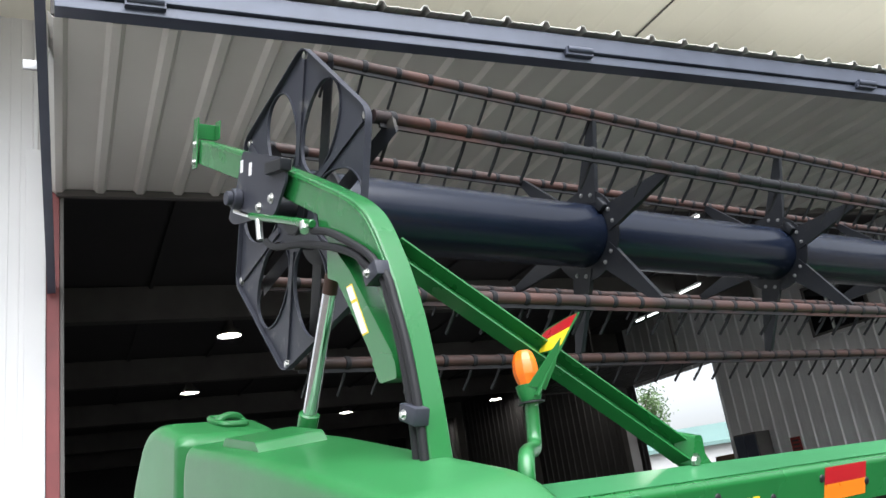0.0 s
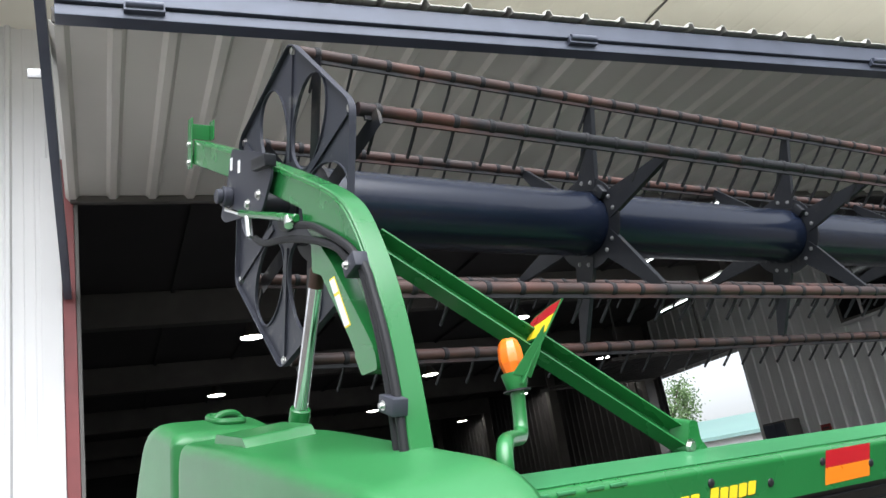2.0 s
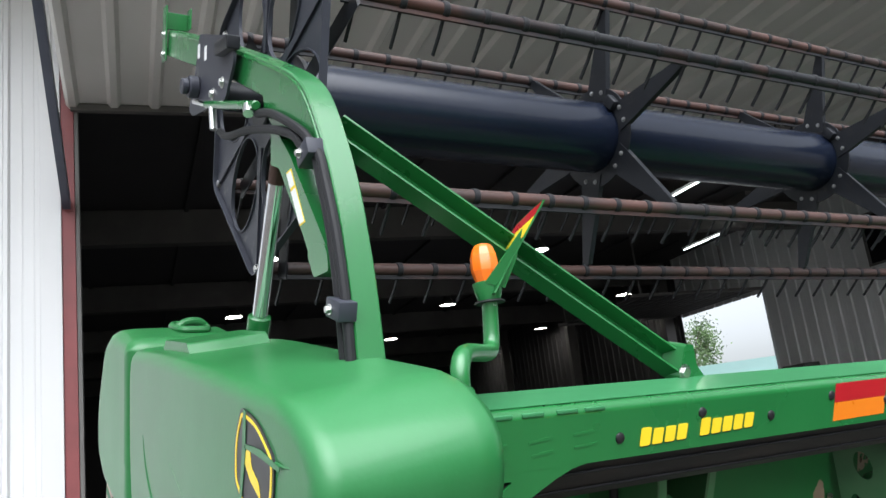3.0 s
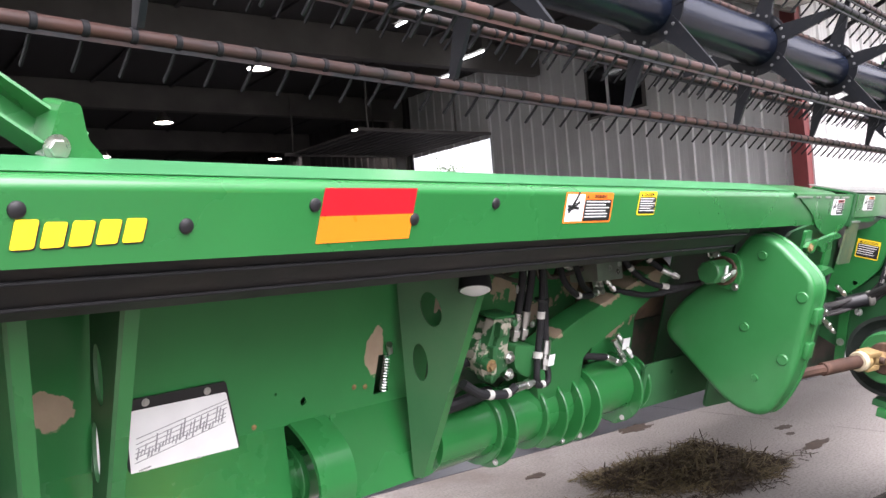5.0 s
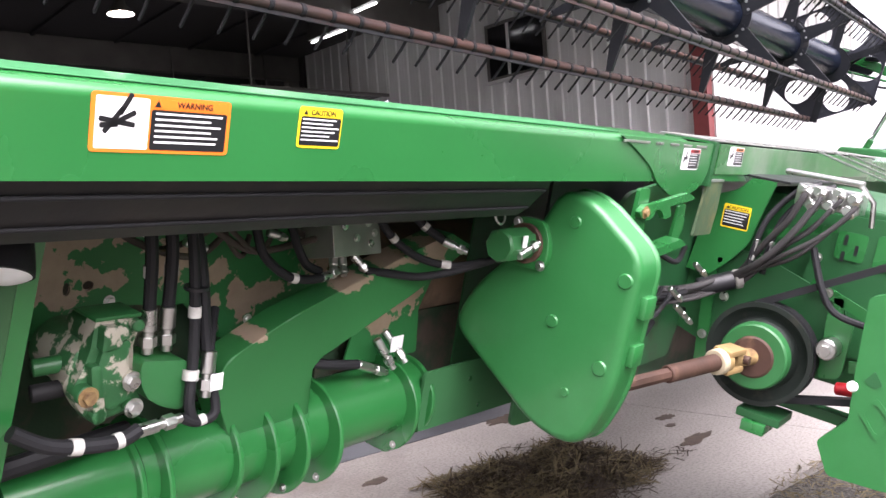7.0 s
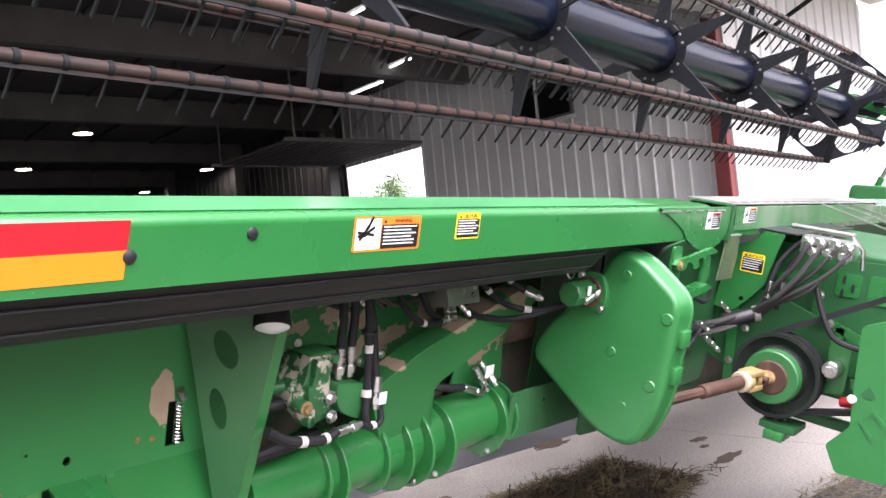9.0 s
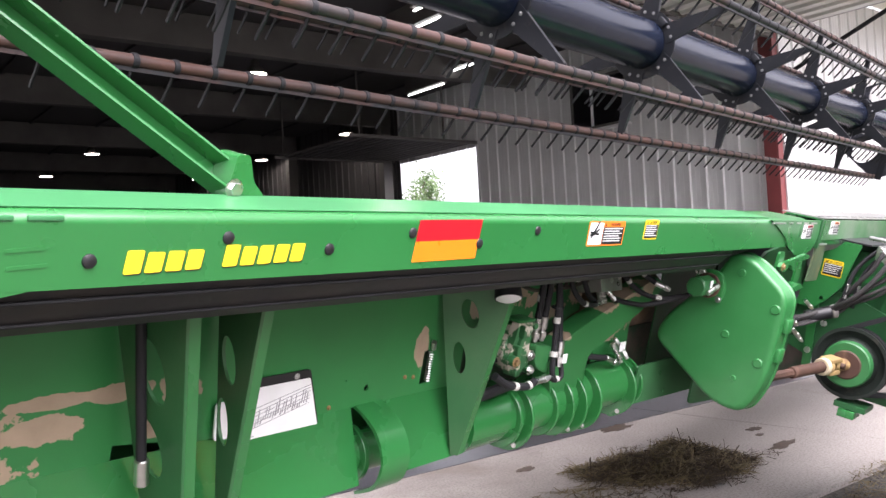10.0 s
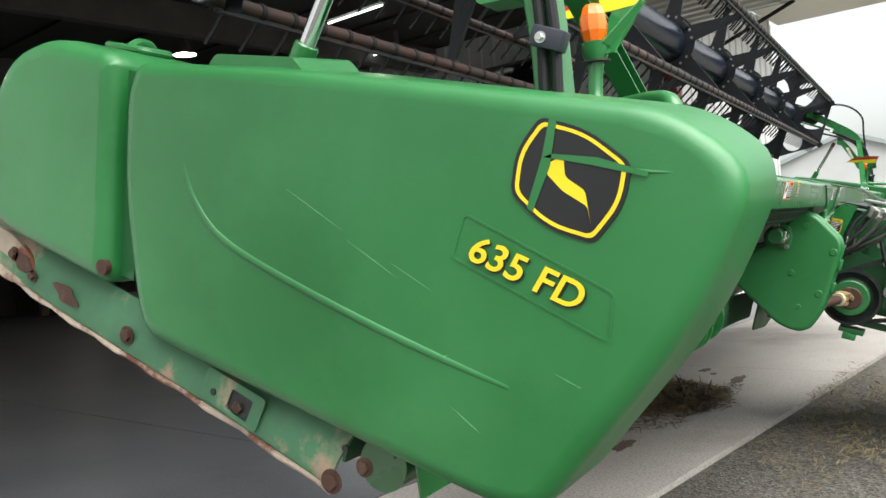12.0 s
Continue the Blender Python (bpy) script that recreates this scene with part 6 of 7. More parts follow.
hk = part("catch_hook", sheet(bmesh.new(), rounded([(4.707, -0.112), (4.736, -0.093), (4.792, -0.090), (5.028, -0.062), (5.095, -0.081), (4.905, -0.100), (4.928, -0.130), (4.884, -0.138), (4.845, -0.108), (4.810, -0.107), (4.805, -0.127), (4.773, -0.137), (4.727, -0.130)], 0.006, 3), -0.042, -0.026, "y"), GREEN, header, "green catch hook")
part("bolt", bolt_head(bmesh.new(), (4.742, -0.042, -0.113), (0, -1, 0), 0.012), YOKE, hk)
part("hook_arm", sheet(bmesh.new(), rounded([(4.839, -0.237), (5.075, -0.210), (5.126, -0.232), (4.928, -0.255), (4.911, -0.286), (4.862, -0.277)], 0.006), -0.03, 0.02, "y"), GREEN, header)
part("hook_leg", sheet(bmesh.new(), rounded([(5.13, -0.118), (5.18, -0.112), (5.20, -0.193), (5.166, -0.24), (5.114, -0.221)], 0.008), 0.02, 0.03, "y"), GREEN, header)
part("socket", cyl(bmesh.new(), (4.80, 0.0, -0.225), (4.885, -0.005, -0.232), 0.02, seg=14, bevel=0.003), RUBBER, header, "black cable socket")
# Plate colour holds both grime and the shade behind the shaft.
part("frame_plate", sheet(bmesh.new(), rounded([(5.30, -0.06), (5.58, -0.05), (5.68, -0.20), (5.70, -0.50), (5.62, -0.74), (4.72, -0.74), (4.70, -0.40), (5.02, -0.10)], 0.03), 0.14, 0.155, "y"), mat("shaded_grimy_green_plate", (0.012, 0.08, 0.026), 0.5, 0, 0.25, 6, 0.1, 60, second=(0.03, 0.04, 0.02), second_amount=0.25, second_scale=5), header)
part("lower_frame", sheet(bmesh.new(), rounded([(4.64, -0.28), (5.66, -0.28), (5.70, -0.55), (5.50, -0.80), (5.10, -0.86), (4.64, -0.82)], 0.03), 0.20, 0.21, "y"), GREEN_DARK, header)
part("strap_plate", sheet(bmesh.new(), rounded([(5.262, -0.031), (5.395, -0.029), (5.40, -0.125), (5.38, -0.215), (5.225, -0.214), (5.252, -0.088)], 0.006), -0.006, 0.002, "y"), mat("dusty_grey_green_plate", (0.07, 0.11, 0.06), 0.5, 0.2, 0.3, 5, 0.1, 60, second=(0.2, 0.17, 0.07), second_amount=0.25, second_scale=6, second_edge=0.2), header, "dusty grey-green cover plate")
cpl = part("side_plate", sheet(bmesh.new(), rounded([(-0.031, -0.015), (-0.119, -0.016), (-0.105, -0.064), (-0.081, -0.177), (-0.07, -0.247), (-0.01, -0.33), (0.048, -0.391), (0.14, -0.39), (0.10, -0.104), (0.01, -0.065)], [0.01, 0.01, 0.03, 0.03, 0.02, 0.08, 0.01, 0.0, 0.0, 0.02]), 5.62, 5.63, "x"), GREEN, header, "green guard plate with a caution decal")
decal(0, 0, 0.10, 0.086, YELLOW, YELLOW, False, "CAUTION", cpl, Matrix.Translation((5.6195, 0.048, -0.208)) @ pose(0, 0, 0, 0, 0, -90), 5)
part("bright_edge", box(bmesh.new(), (5.262, -0.009, -0.035), (5.40, 0.003, -0.027), 0.001), ALU, cpl)
part("plate_top", box(bmesh.new(), (5.62, -0.16, -0.014), (6.6, 0.06, -0.006), 0.002), INK, cpl)

# far end shield
part("end_shield", shell(sh, shr, [(11.70, 0.03), (11.71, 0.01), (11.74, 0.0), (12.02, 0.0), (12.06, 0.02), (12.075, 0.05)]), GREEN_PLASTIC, header, "green moulded end shield")
# ---- pick-up reel: tube, star arms, six bats with tines, end plates ----
REEL = HEAD @ pose(0, 1.40, 0.897)
reel = thing("pickup_reel", REEL, "black six-bat pick-up reel with hanging tines", "reel")
X0, STEP, N = 1.30, 1.47, 7
PHASE, RB = 33.4, 0.575
part("centre_tube", cyl(bmesh.new(), (X0, 0, 0), (X0 + N * STEP, 0, 0), 0.15, seg=48), TUBE_BLACK, reel, "glossy black reel tube")


def spoke_way(k):
    a = radians(PHASE + 60 * k)
    return Vector((0, math.cos(a), math.sin(a)))


# end plates
def end_plate(x):
    cor = [(RB * 1.06 * spoke_way(k).y, RB * 1.06 * spoke_way(k).z) for k in range(6)]
    holes = []
    for k in range(6):
        a = PHASE + 60 * k + 30
        c = (0.335 * math.cos(radians(a)), 0.335 * math.sin(radians(a)))
        holes.append(oval(*c, 0.35, 0.255, a, 24, 2.2)[::-1])
    pl = part("end_plate", sheet(bmesh.new(), rounded(cor, 0.05, 4), x - 0.003, x + 0.003, "x", holes), PLATE, reel, "charcoal hexagonal end plate with oval cut-outs")
    outer = rounded(cor, 0.05, 4)
    part("edge_lip", sheet(bmesh.new(), outer, x - 0.022, x - 0.003, "x", [rounded(offset(cor, 0.005), 0.046, 4)[::-1]]), PLATE, pl)
    for k in range(6):
        a = PHASE + 60 * k + 30
        c = (0.335 * math.cos(radians(a)), 0.335 * math.sin(radians(a)))
        part("hole_lip", sheet(bmesh.new(), oval(*c, 0.36, 0.265, a, 24, 2.2), x - 0.010, x - 0.003, "x", [oval(*c, 0.35, 0.255, a, 24, 2.2)[::-1]]), PLATE, pl)
    for k in range(6):
        d = spoke_way(k)
        bm = sweep(bmesh.new(), [Vector((x, 0, 0)) + d * 0.16, Vector((x, 0, 0)) + d * (RB * 0.97)], 0.0, shape=[(-0.012, -0.014), (-0.012, 0.014), (0.012, 0.008), (0.012, -0.008)])
        part("pressed_rib", bm, PLATE, pl)
        part("bolt", bolt_head(bmesh.new(), Vector((x - 0.003, 0, 0)) + d * RB, (-1, 0, 0), 0.014), STEEL, pl)
    part("hub", cyl(bmesh.new(), (x - 0.02, 0, 0), (x + 0.02, 0, 0), 0.10, seg=28, bevel=0.004), BLACK, pl)


end_plate(X0)
end_plate(X0 + N * STEP)
# cranked second plate, set off to the rear, that keeps the tines upright
for x in (X0 + 0.07, X0 + N * STEP - 0.07):
    o = Vector((x, -0.06, -0.03))
    sp = part("control_spider", cyl(bmesh.new(), (x - 0.008, o.y, o.z), (x + 0.008, o.y, o.z), 0.18, seg=28), BLACK, reel)
    for k in range(6):
        d = spoke_way(k)
        part("spoke", sweep(bmesh.new(), [o + d * 0.1, o + d * RB], 0.0, shape=[(-0.006, -0.035), (-0.006, 0.035), (0.006, 0.02), (0.006, -0.02)]), BLACK, sp)

# star arms on the tube
arm_out = [(0.155, -0.06), (0.225, -0.055), (RB - 0.03, -0.018), (RB + 0.012, -0.016), (RB + 0.02, 0.0), (RB + 0.012, 0.016), (RB - 0.03, 0.018), (0.225, 0.055), (0.155, 0.06)]
bm = sheet(bmesh.new(), arm_out, -0.003, 0.003, "x")
for sgn in (-1, 1):
    t = sheet(bmesh.new(), [(0.20, 0.050 * sgn), (RB - 0.03, 0.014 * sgn), (RB - 0.03, 0.019 * sgn), (0.20, 0.056 * sgn)], 0.0, 0.022, "x")
    me = bpy.data.meshes.new("tmp")
    t.to_mesh(me)
    bm.from_mesh(me)
    t.free()
    bpy.data.meshes.remove(me)
arm_ob = link("arm", bm, BLACK)
arm_mesh = arm_ob.data
bpy.data.objects.remove(arm_ob)
ob = link("bolt", bolt_head(bmesh.new(), (-0.004, 0, 0), (-1, 0, 0), 0.007, 0.006), DULL_STEEL)
bolt_mesh = ob.data
bpy.data.objects.remove(ob)
for i in range(1, N):
    x = X0 + i * STEP
    bm = cyl(bmesh.new(), (x - 0.004, 0, 0), (x + 0.004, 0, 0), 0.215, seg=36)
    hubp = part("star_hub", bm, BLACK, reel, "round clamp plate on the reel tube")
    part("clamp", box(bmesh.new(), (x - 0.035, -0.03, 0.155), (x + 0.035, 0.03, 0.20), 0.006, pose(0, 0, 0, 40, 0, 0)), BLACK, hubp)
    for k in range(6):
        for nm, me, y, z in (("arm", arm_mesh, 0, 0), ("bolt", bolt_mesh, 0.19, 0.03), ("bolt", bolt_mesh, 0.19, -0.03), ("bolt", bolt_mesh, RB - 0.01, 0)):
            ob = new(nm, me)
            ob.parent = hubp
            ob.matrix_local = pose(x - 0.006, 0, 0, PHASE + 60 * k, 0, 0) @ Matrix.Translation((0, y, z))

# bats with clips and tines; the nearer half of each bat has its tines as single parts
tb = sweep(bmesh.new(), [(0, 0.0, -0.015), (0, 0.045, -0.062), (0, 0.098, -0.108)], 0.0, shape=[(-0.0035, -0.006), (-0.0035, 0.006), (0.0035, 0.005), (0.0035, -0.005)])
ob = link("tine", tb, RUBBER)
tine_mesh = ob.data
bpy.data.objects.remove(ob)
cb = cyl(bmesh.new(), (-0.012, 0, 0), (0.012, 0, 0), 0.0275, seg=14, bevel=0.003)
ob = link("clip", cb, RUBBER)
clip_mesh = ob.data
bpy.data.objects.remove(ob)
PITCH = 0.152
UPRIGHT = pose(0, 0, 0, -16.5, 0, 0)
for k in range(6):
    d = spoke_way(k) * RB
    bm = cyl(bmesh.new(), (X0 + 0.02, d.y, d.z), (X0 + N * STEP - 0.02, d.y, d.z), 0.0235, seg=16)
    bat = part("bat", bm, BAT if k == 2 else RUSTY_BAT, reel, "worn black bat tube" if k == 2 else "bat tube rubbed to rust red")
    bm = box(bmesh.new(), (X0 + 0.04, -0.006, -0.038), (X0 + N * STEP - 0.04, 0.004, -0.015), 0.001, Matrix.Translation((0, d.y, d.z)) @ pose(0, 0, 0, -16.5, 0, 0))
    part("tine_rail", bm, BAT, bat)
    count = int((N * STEP - 0.1) / PITCH)
    rest = bmesh.new()
    for i in range(count):
        m = Matrix.Translation((X0 + 0.09 + PITCH * i, d.y, d.z)) @ UPRIGHT
        if i < 24:
            for nm, me in (("tine", tine_mesh), ("clip", clip_mesh)):
                ob = new(nm, me)
                ob.parent = bat
                ob.matrix_local = m
        else:
            for me in (tine_mesh, clip_mesh):
                n0 = len(rest.verts)
                rest.from_mesh(me)
                rest.verts.ensure_lookup_table()
                bmesh.ops.transform(rest, matrix=m, verts=rest.verts[n0:])
    tagged(part("tine_rest", rest, RUBBER, bat), kind="stuff")

# ---- feeder house side: drive shaft, pulley, belt, couplers, guard ----
feeder = thing("feeder_house", HEAD, "green feeder house of the combine with drive pulley and hoses", "farm machine")
# Body, side panel and plate: feeder shade put into a darker green.
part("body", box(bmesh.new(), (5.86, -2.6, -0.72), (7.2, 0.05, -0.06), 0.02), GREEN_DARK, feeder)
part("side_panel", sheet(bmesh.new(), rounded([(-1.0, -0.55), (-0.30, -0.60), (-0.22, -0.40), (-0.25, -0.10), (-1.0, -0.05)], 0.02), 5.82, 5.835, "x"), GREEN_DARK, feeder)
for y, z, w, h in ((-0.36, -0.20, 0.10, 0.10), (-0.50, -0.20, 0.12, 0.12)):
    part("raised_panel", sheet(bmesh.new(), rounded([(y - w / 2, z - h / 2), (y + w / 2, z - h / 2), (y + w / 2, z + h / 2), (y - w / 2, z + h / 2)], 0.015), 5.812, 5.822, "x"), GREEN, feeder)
# Slots drawn as black marks for the shade within.
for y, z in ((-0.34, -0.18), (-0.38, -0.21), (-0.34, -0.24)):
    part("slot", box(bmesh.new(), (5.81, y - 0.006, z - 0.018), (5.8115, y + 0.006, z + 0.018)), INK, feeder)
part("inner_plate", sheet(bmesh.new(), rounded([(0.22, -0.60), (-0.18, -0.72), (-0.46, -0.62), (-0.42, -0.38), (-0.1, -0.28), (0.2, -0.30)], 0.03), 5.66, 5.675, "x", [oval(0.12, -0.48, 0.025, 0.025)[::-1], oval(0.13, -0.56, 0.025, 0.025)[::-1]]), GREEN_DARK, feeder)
for y0, z0, y1, z1, w in ((0.06, -0.26, 0.02, -0.72, 0.022), (-0.30, -0.33, -0.62, -0.44, 0.018), (-0.40, -0.36, -0.43, -0.60, 0.016), (-0.12, -0.20, -0.34, -0.13, 0.015), (-0.48, -0.58, -0.80, -0.52, 0.02)):
    part("stay", sweep(bmesh.new(), [(5.64, y0, z0), (5.64, y1, z1)], 0.0, shape=[(-0.006, -w), (-0.006, w), (0.006, w), (0.006, -w)]), GREEN, feeder)
for y, z in ((0.02, -0.33), (-0.02, -0.46), (0.03, -0.62), (-0.44, -0.47), (-0.36, -0.35), (-0.58, -0.30), (-0.30, -0.24)):
    part("bolt", bolt_head(bmesh.new(), (5.632, y, z), (-1, 0, 0), 0.012, 0.01), STEEL, feeder)
part("tensioner_spring", cyl(bmesh.new(), (5.62, -0.46, -0.66), (5.62, -0.62, -0.63), 0.022, seg=14, bevel=0.004), RED, feeder, "red tensioner sleeve")
# the combine that carries the header, unseen behind the feeder house; added to block sky light
combine = thing("combine_harvester", pose(6.5, -1.2, 0), "green combine harvester that carries the header", "harvester")
bm = shell([(-6.6, 0.95), (-0.6, 0.85), (-0.2, 1.5), (-0.6, 2.4), (-1.2, 3.3), (-5.8, 3.6), (-6.8, 3.0)], 0.15, [(-1.55, 0.05), (-1.5, 0.0), (1.5, 0.0), (1.55, 0.05)])
part("body", bm, GREEN, combine)
bm = shell([(-1.3, 1.7), (0.25, 1.7), (0.55, 2.2), (0.35, 3.6), (-1.2, 3.65)], 0.12, [(-0.85, 0.05), (-0.8, 0.0), (0.8, 0.0), (0.85, 0.05)])
part("cab", bm, GLASS_DARK, combine, "dark glazed cab")
for x, y, r in ((-1.95, -1.0, 0.95), (1.25, -1.0, 0.95), (-1.75, -5.4, 0.65), (1.25, -5.4, 0.65)):
    w = part("wheel", lathe(bmesh.new(), [(0, 0.2), (r * 0.45, 0.2), (r * 0.5, 0.05), (r * 0.6, 0.0), (r * 0.95, 0.04), (r, 0.12), (r, 0.58), (r * 0.95, 0.66), (r * 0.6, 0.7), (r * 0.5, 0.65), (r * 0.45, 0.5), (0, 0.5)], pose(x, y, r, 0, 90, 0), 40), RUBBER, combine)
    part("rim", lathe(bmesh.new(), [(0, 0.16), (r * 0.3, 0.18), (r * 0.5, 0.03), (r * 0.52, 0.03), (r * 0.52, 0.22), (0, 0.22)], pose(x, y, r, 0, 90, 0), 32), YELLOW, w)
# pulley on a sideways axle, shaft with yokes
# Plate added to fill the dark gap; its colour includes shade.
part("inner_plate", sheet(bmesh.new(), rounded([(5.16, -0.70), (5.45, -0.84), (6.2, -0.86), (6.2, -0.2), (5.16, -0.2)], 0.02), 0.16, 0.168, "y"), BAY_DARK, feeder, "plate behind the hoses, grime and shade in its dark colour")
PC = Vector((5.56, -0.215, -0.60))
ax = pose(PC.x, PC.y, PC.z, 0, -90, 0)
pul = part("pulley", lathe(bmesh.new(), [(0.0, -0.05), (0.17, -0.05), (0.178, -0.045), (0.165, -0.015), (0.165, 0.005), (0.178, 0.035), (0.182, 0.04), (0.182, 0.052), (0.165, 0.052), (0.150, 0.035), (0.13, 0.03), (0.125, 0.045), (0.122, 0.06), (0.115, 0.07), (0.07, 0.07), (0.065, 0.07), (0.0, 0.07)], ax, 48), mat("dusty_dark_green_pulley", (0.011, 0.016, 0.013), 0.5, 0.2, 0.2, 8, 0.08, 60, second=(0.05, 0.045, 0.035), second_amount=0.2, second_scale=6), feeder, "dusty dark green belt pulley")
part("pulley_face", lathe(bmesh.new(), [(0.0, 0.11), (0.108, 0.11), (0.114, 0.104), (0.118, 0.06), (0.118, 0.03), (0, 0.03)], ax, 40), GREEN_DIRTY, pul, "dusty green pulley hub")
part("hub_disc", lathe(bmesh.new(), [(0, 0.116), (0.066, 0.116), (0.073, 0.110), (0, 0.110)], ax, 32), RUST, pul)
belt_p = [PC + Vector((0.01, 0.17 * math.cos(a), 0.17 * math.sin(a))) for a in [radians(70 + i * 12) for i in range(15)]]
belt_p = [Vector((5.58, -0.9, 0.02))] + [p for p in belt_p] + [Vector((5.58, -0.9, -0.56))]
part("belt", sweep(bmesh.new(), belt_p, 0.0, shape=[(-0.02, -0.012), (-0.02, 0.012), (0.02, 0.012), (0.02, -0.012)]), RUBBER, feeder, "black drive belt")
A, B = Vector((4.60, 0.0, -0.645)), Vector((5.42, -0.20, -0.592))
sha = part("drive_shaft", cyl(bmesh.new(), A.lerp(B, 0.18), A.lerp(B, 0.78), 0.021, seg=8, bevel=0.003), RUST, feeder, "rusty telescopic drive shaft")
part("sleeve", cyl(bmesh.new(), A.lerp(B, 0.5), A.lerp(B, 0.80), 0.028, seg=20, bevel=0.003), RUST, sha)
part("collar", cyl(bmesh.new(), A.lerp(B, 0.795), A.lerp(B, 0.83), 0.043, seg=24, bevel=0.004), mat("dirty_cream_plastic", (0.45, 0.38, 0.26), 0.6, 0, 0.25, 20), sha, "dirty cream plastic collar")
for t0, t1 in ((0.83, 0.94), (0.06, 0.17)):
    bm = box(bmesh.new(), (-0.035, -0.042, 0.0), (0.035, -0.02, (B - A).length * (t1 - t0)), 0.006, axis_m(A.lerp(B, t0), B)[0])
    box(bm, (-0.035, 0.02, 0.0), (0.035, 0.042, (B - A).length * (t1 - t0)), 0.006, axis_m(A.lerp(B, t0), B)[0])
    cyl(bm, A.lerp(B, t0) , A.lerp(B, t0 + 0.03), 0.042, seg=16, bevel=0.004)
    part("yoke", bm, YOKE, sha, "dirty yellow universal joint yoke")
part("joint_cross", cyl(bmesh.new(), B.lerp(A, 0.06) + Vector((0, 0.045, 0)), B.lerp(A, 0.06) - Vector((0, 0.045, 0)), 0.016, seg=12), RUST, sha)
part("stub", cyl(bmesh.new(), B.lerp(A, 0.1), (5.47, -0.215, -0.60), 0.03, seg=16), YOKE, sha)
part("cover_seal", cyl(bmesh.new(), A.lerp(B, 0.05), A.lerp(B, 0.10), 0.055, seg=24, bevel=0.006), YOKE, sha)
# idler beside the pulley, lower bracket, belt guard
bm = cyl(bmesh.new(), (5.60, -0.42, -0.52), (5.52, -0.42, -0.52), 0.035, seg=24, bevel=0.006)
idl = part("idler", bm, STEEL, feeder)
part("bolt", bolt_head(bmesh.new(), (5.52, -0.42, -0.52), (-1, 0, 0), 0.02, 0.02), STEEL, idl)
part("idler_arm", sheet(bmesh.new(), rounded([(-0.38, -0.40), (-0.47, -0.42), (-0.47, -0.62), (-0.40, -0.64)], 0.02), 5.60, 5.612, "x"), GREEN, feeder)
bk = part("lower_bracket", box(bmesh.new(), (5.50, -0.34, -0.83), (5.66, -0.19, -0.80), 0.004), GREEN_DARK, feeder)
part("bracket_foot", box(bmesh.new(), (5.48, -0.30, -0.87), (5.60, -0.22, -0.83), 0.004), GREEN, bk)
part("lower_rail", box(bmesh.new(), (5.60, -0.75, -0.78), (5.66, -0.15, -0.74), 0.005), GREEN_DARK, feeder)
gp = [(-0.52, -0.30), (-0.535, -0.55), (-0.55, -0.70), (-0.475, -0.80), (-0.53, -0.90), (-0.70, -0.885), (-1.2, -0.72), (-1.2, -0.20), (-0.60, -0.26)]
gd = part("belt_guard", sheet(bmesh.new(), rounded(gp, 0.015), 5.441, 5.50, "x"), GREEN_PLASTIC, feeder, "light green moulded belt guard")
part("guard_recess", sheet(bmesh.new(), rounded([(-0.575, -0.665), (-0.615, -0.60), (-0.68, -0.66), (-0.64, -0.735)], 0.012), 5.436, 5.441, "x", [rounded([(-0.59, -0.665), (-0.617, -0.62), (-0.662, -0.662), (-0.635, -0.715)], 0.01)[::-1]]), GREEN_PLASTIC, gd)
# Thin plate whose darker green draws the shade of a recess.
part("guard_recess", sheet(bmesh.new(), rounded([(-0.565, -0.56), (-0.59, -0.52), (-0.62, -0.56), (-0.60, -0.575)], 0.008), 5.438, 5.441, "x"), GREEN_DARK, gd)
part("reflector", lathe(bmesh.new(), [(0, 0.008), (0.014, 0.007), (0.018, 0.0), (0, 0)], pose(5.436, -0.538, -0.588, 0, -90, 0), 18), WHITE, gd, "round white reflector")
# hydraulic multi-coupler and its hose bundle
cp = part("coupler_block", box(bmesh.new(), (5.60, -0.40, -0.075), (5.70, -0.19, 0.0), 0.006), STEEL, feeder, "bright multi-hose coupler block")
part("coupler_bar", box(bmesh.new(), (5.56, -0.40, 0.022), (5.60, -0.15, 0.042), 0.006), STEEL, cp)
part("coupler_lever", sweep(bmesh.new(), [(5.57, -0.39, 0.03), (5.575, -0.44, -0.02), (5.58, -0.45, -0.10)], 0.009, 8), STEEL, cp)
for y, z in ((-0.22, -0.02), (-0.27, -0.015), (-0.33, -0.01), (-0.38, -0.02), (-0.25, -0.06), (-0.31, -0.055), (-0.37, -0.06)):
    part("port", cyl(bmesh.new(), (5.60, y, z), (5.55, y, z), 0.017, seg=14, bevel=0.003), STEEL, cp)
GREY_HOSE = mat("weathered_hose_rubber", (0.035, 0.032, 0.033), 0.6, 0, 0.3, 8.0, 0.12, 90)
tie = Vector((5.58, -0.01, -0.405))
rng = random.Random(12)
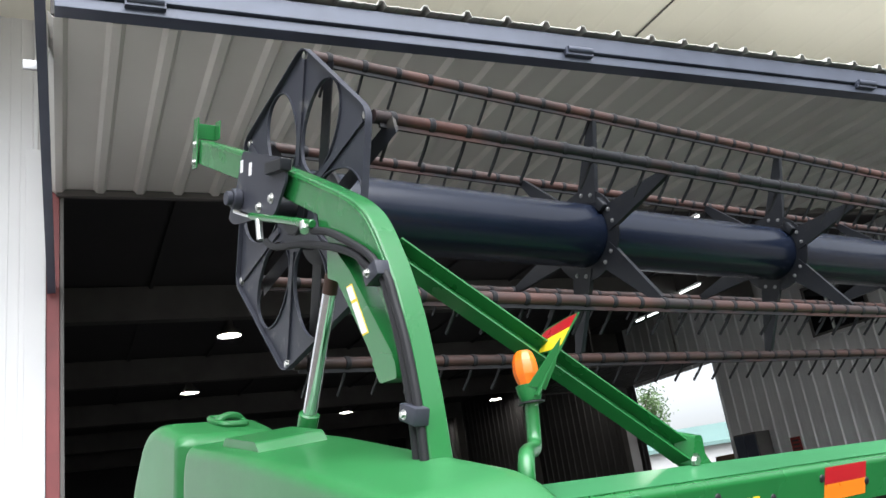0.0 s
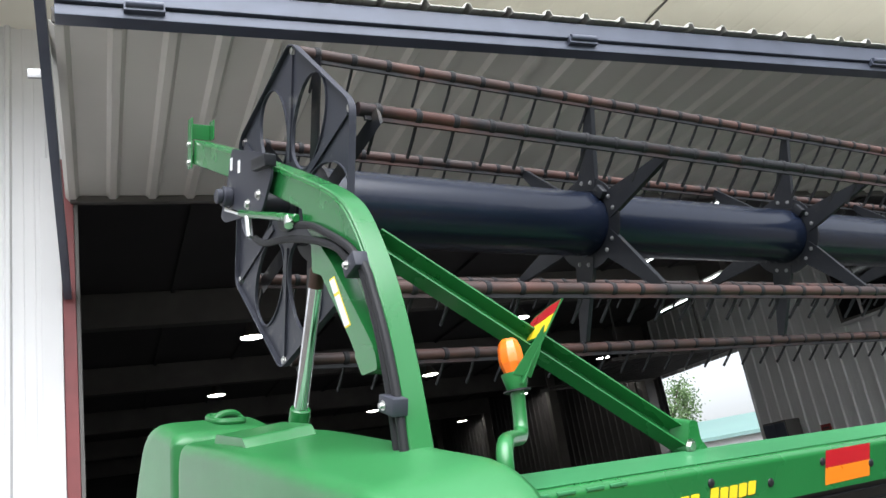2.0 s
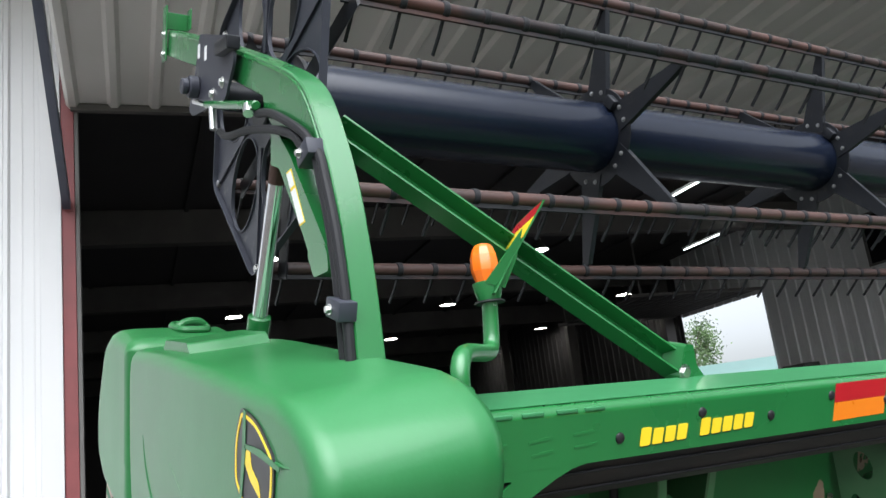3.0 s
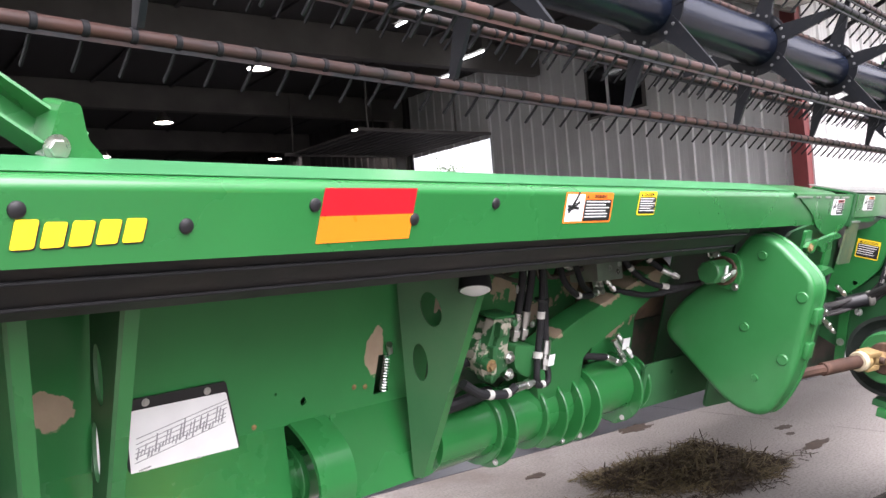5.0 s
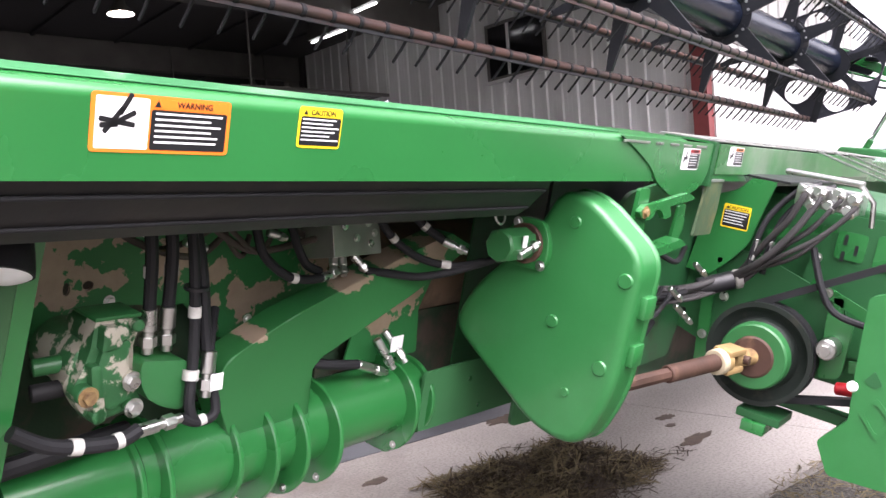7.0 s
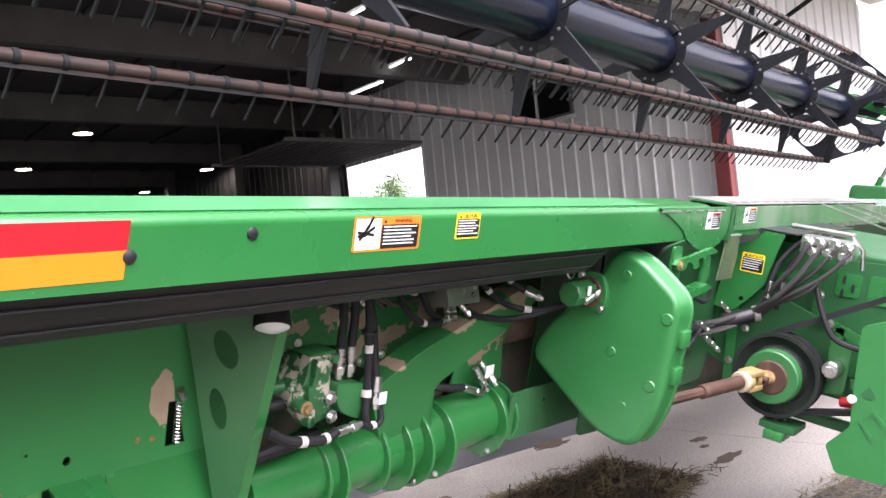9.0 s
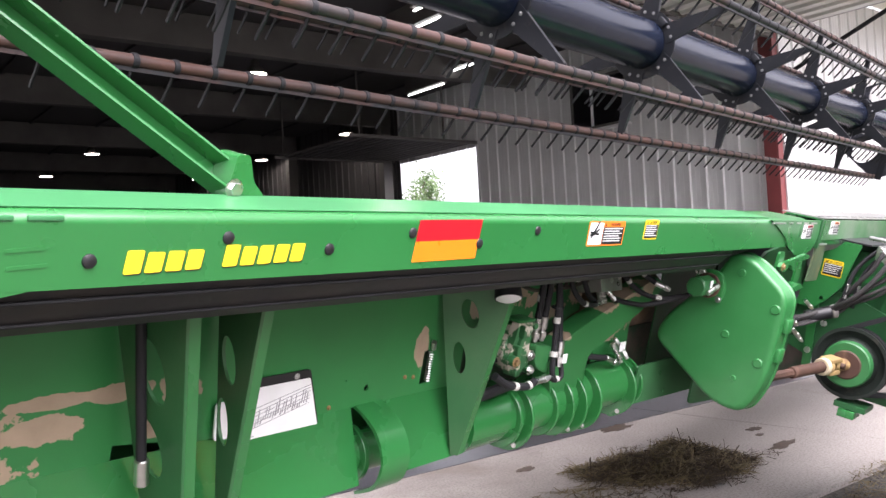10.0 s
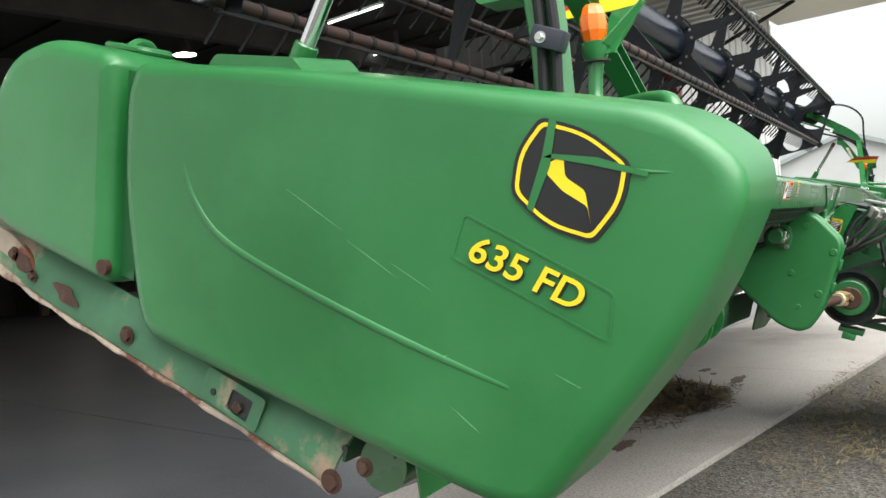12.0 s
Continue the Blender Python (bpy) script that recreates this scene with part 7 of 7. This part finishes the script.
for k, (y, z, r) in enumerate(((-0.22, -0.02, 0.013), (-0.27, -0.015, 0.0095), (-0.33, -0.01, 0.009), (-0.38, -0.02, 0.009), (-0.25, -0.06, 0.0135), (-0.31, -0.055, 0.009), (-0.37, -0.06, 0.010))):
    o = Vector((0.014 * math.cos(k * 2.4), 0.016 * math.sin(k * 2.4), 0.02 * math.cos(k * 1.7)))
    p0 = Vector((5.57, y - 0.02, z))
    q = p0.lerp(tie, 0.45) + Vector((rng.uniform(-0.05, 0.03), rng.uniform(-0.04, 0.01), rng.uniform(-0.07, 0.0)))
    pts = [p0, p0 + Vector((-0.028, 0.005, -0.012 - 0.02 * rng.random())), p0.lerp(q, 0.5) + Vector((-0.02, -0.01, -0.01)), q, tie + o + Vector((0.015, -0.05, 0.03)), tie + o, tie + o + Vector((-0.14, 0.07, -0.045)), tie + o + Vector((-0.34, 0.17, -0.06)), Vector((5.0 - 0.03 * k, 0.30, -0.48 + 0.02 * (k % 4)))]
    part("hose", sweep(bmesh.new(), smooth_path(pts, 7), r * 0.88, 10), GREY_HOSE, feeder, "weathered grey hydraulic hose")
    part("ferrule", cyl(bmesh.new(), p0 + Vector((-0.004, 0, 0)), p0 + Vector((-0.03, 0.004, -0.014)), r * 1.45, seg=12, bevel=0.002), STEEL, feeder)
for k in range(9):
    x0, z0 = rng.uniform(4.78, 5.15), rng.uniform(-0.62, -0.25)
    x1, z1 = x0 + rng.uniform(0.2, 0.5), z0 + rng.uniform(-0.12, 0.14)
    y0 = rng.uniform(0.06, 0.12)
    part("cable", sweep(bmesh.new(), smooth_path([(x0, y0 + 0.02, z0), (x0 * 0.6 + x1 * 0.4, y0 - 0.03, z0 * 0.5 + z1 * 0.5 - rng.uniform(0.02, 0.08)), (x1, y0, z1)], 8), rng.uniform(0.006, 0.012), 8), RUBBER, feeder, "black cable")
for x, z in ((5.30, -0.47), (5.36, -0.50), (5.40, -0.33), (5.22, -0.40)):
    fitting((x, 0.03, z), (x + 0.05, 0.0, z - 0.04), feeder, 0.010)
part("hose_wrap", cyl(bmesh.new(), tie + Vector((-0.05, 0.06, -0.03)), tie + Vector((0.02, -0.04, 0.02)), 0.034, seg=16, bevel=0.004), INK, feeder)
part("hose_wrap", cyl(bmesh.new(), tie + Vector((0.02, -0.04, 0.02)), tie + Vector((0.035, -0.062, 0.03)), 0.036, seg=16, bevel=0.004), mat("grey_cloth_tie", (0.22, 0.21, 0.19), 0.8, 0, 0.2, 30), feeder, "grey cloth tie")
for x0, y0 in ((5.60, -0.12), (5.63, -0.16)):
    part("hose", sweep(bmesh.new(), smooth_path([(x0 + 0.1, y0 - 0.12, 0.0), (x0 + 0.04, y0 - 0.06, -0.04), (x0, y0, -0.14), (x0 - 0.02, y0 + 0.02, -0.26), (x0 - 0.02, y0 + 0.02, -0.34)], 6), 0.011, 10), RUBBER, feeder)
    fitting((x0 - 0.015, y0 + 0.015, -0.22), (x0 - 0.02, y0 + 0.02, -0.31), feeder, 0.012)
part("cable", sweep(bmesh.new(), smooth_path([(5.55, -0.30, -0.20), (5.54, -0.36, -0.33), (5.55, -0.42, -0.40), (5.57, -0.55, -0.42)], 6), 0.012, 8), RUBBER, feeder)
part("cable", sweep(bmesh.new(), smooth_path([(5.0, 0.25, -0.36), (5.12, 0.15, -0.42), (5.3, 0.1, -0.46), (5.42, 0.05, -0.44)], 6), 0.014, 8), RUBBER, feeder)

# ---- on the ground: old straw, twigs, stains ----
HAY = mat("dull_straw", (0.16, 0.125, 0.065), 0.8, 0, 0.35, 8, 0, 40)
HAY2 = mat("wet_dark_straw", (0.06, 0.043, 0.028), 0.85, 0, 0.35, 8, 0, 40)


def straw_heap(cx, cy, rx, ry, h, count, length, seed, material, label):
    rng = random.Random(seed)
    bm = bmesh.new()
    for i in range(count):
        a, q = rng.uniform(0, 2 * math.pi), rng.random() ** 0.6
        wob = 1 + 0.25 * math.sin(3 * a + seed) + 0.15 * math.sin(7 * a)
        x, y = cx + rx * q * wob * math.cos(a), cy + ry * q * wob * math.sin(a)
        z = h * max(0.0, 1 - q) ** 0.7 * rng.random() + 0.004
        d = Vector((rng.gauss(0, 1), rng.gauss(0, 0.6), rng.gauss(0, 0.18))).normalized() * length * rng.uniform(0.4, 1.2)
        w = Vector((-d.y, d.x, 0)).normalized() * rng.uniform(0.0015, 0.004)
        p = Vector((x, y, z))
        bend = Vector((0, 0, rng.uniform(-0.01, 0.02)))
        pts = [p - d / 2, p + bend, p + d / 2]
        for v in pts:
            v.z = max(v.z, 0.002 + 0.01 * rng.random())
        vs = [(bm.verts.new(v - w), bm.verts.new(v + w + Vector((0, 0, 0.002)))) for v in pts]
        for u0, u1 in zip(vs, vs[1:]):
            bm.faces.new((u0[0], u0[1], u1[1], u1[0]))
    return solid("straw_heap", bm, material, label, "straw", "stuff", smooth=0)


for cx, cy, rx, ry, h, n, sd in ((6.90, 3.02, 0.40, 0.34, 0.17, 3600, 3), (6.60, 3.38, 0.34, 0.30, 0.13, 2600, 13), (7.08, 3.25, 0.25, 0.22, 0.17, 1500, 23)):
    straw_heap(cx, cy, rx, ry, h, n, 0.20, sd, HAY2, "heap of old dark straw on the concrete")
    straw_heap(cx - 0.03, cy + 0.03, rx * 1.1, ry * 1.1, h * 1.1, n // 2, 0.22, sd + 1, HAY, "dull yellow straw on the heap")
straw_heap(6.0, 3.35, 0.6, 0.3, 0.01, 260, 0.14, 6, HAY, "thin scattered straw on the concrete")
straw_heap(6.6, 1.6, 1.9, 0.5, 0.012, 1500, 0.10, 7, HAY, "straw scattered over the gravel")
straw_heap(6.75, 3.15, 0.95, 0.55, 0.008, 1100, 0.12, 11, HAY2, "thin dark straw spread round the heap")
STAIN = mat("dark_damp_stain", (0.085, 0.06, 0.045), 0.7, 0, 0.3, 20, 0.1, 60)
for cx, cy, rx, ry, sd in ((7.98, 4.30, 0.20, 0.11, 1), (8.45, 3.18, 0.10, 0.05, 2), (8.25, 3.05, 0.05, 0.03, 3), (5.35, 3.05, 0.16, 0.06, 4), (6.3, 4.15, 0.09, 0.05, 5), (7.95, 2.75, 0.22, 0.06, 8), (2.1, 5.6, 0.2, 0.08, 9)):
    rng = random.Random(sd)
    pts = [(cx + rx * (1 + 0.35 * rng.uniform(-1, 1)) * math.cos(2 * math.pi * i / 22), cy + ry * (1 + 0.35 * rng.uniform(-1, 1)) * math.sin(2 * math.pi * i / 22)) for i in range(22)]
    solid("stain", sheet(bmesh.new(), rounded(pts, 0.05, 3), 0.0, 0.003, "z"), STAIN, "dark clump of mud on the concrete", "stain", "structure")
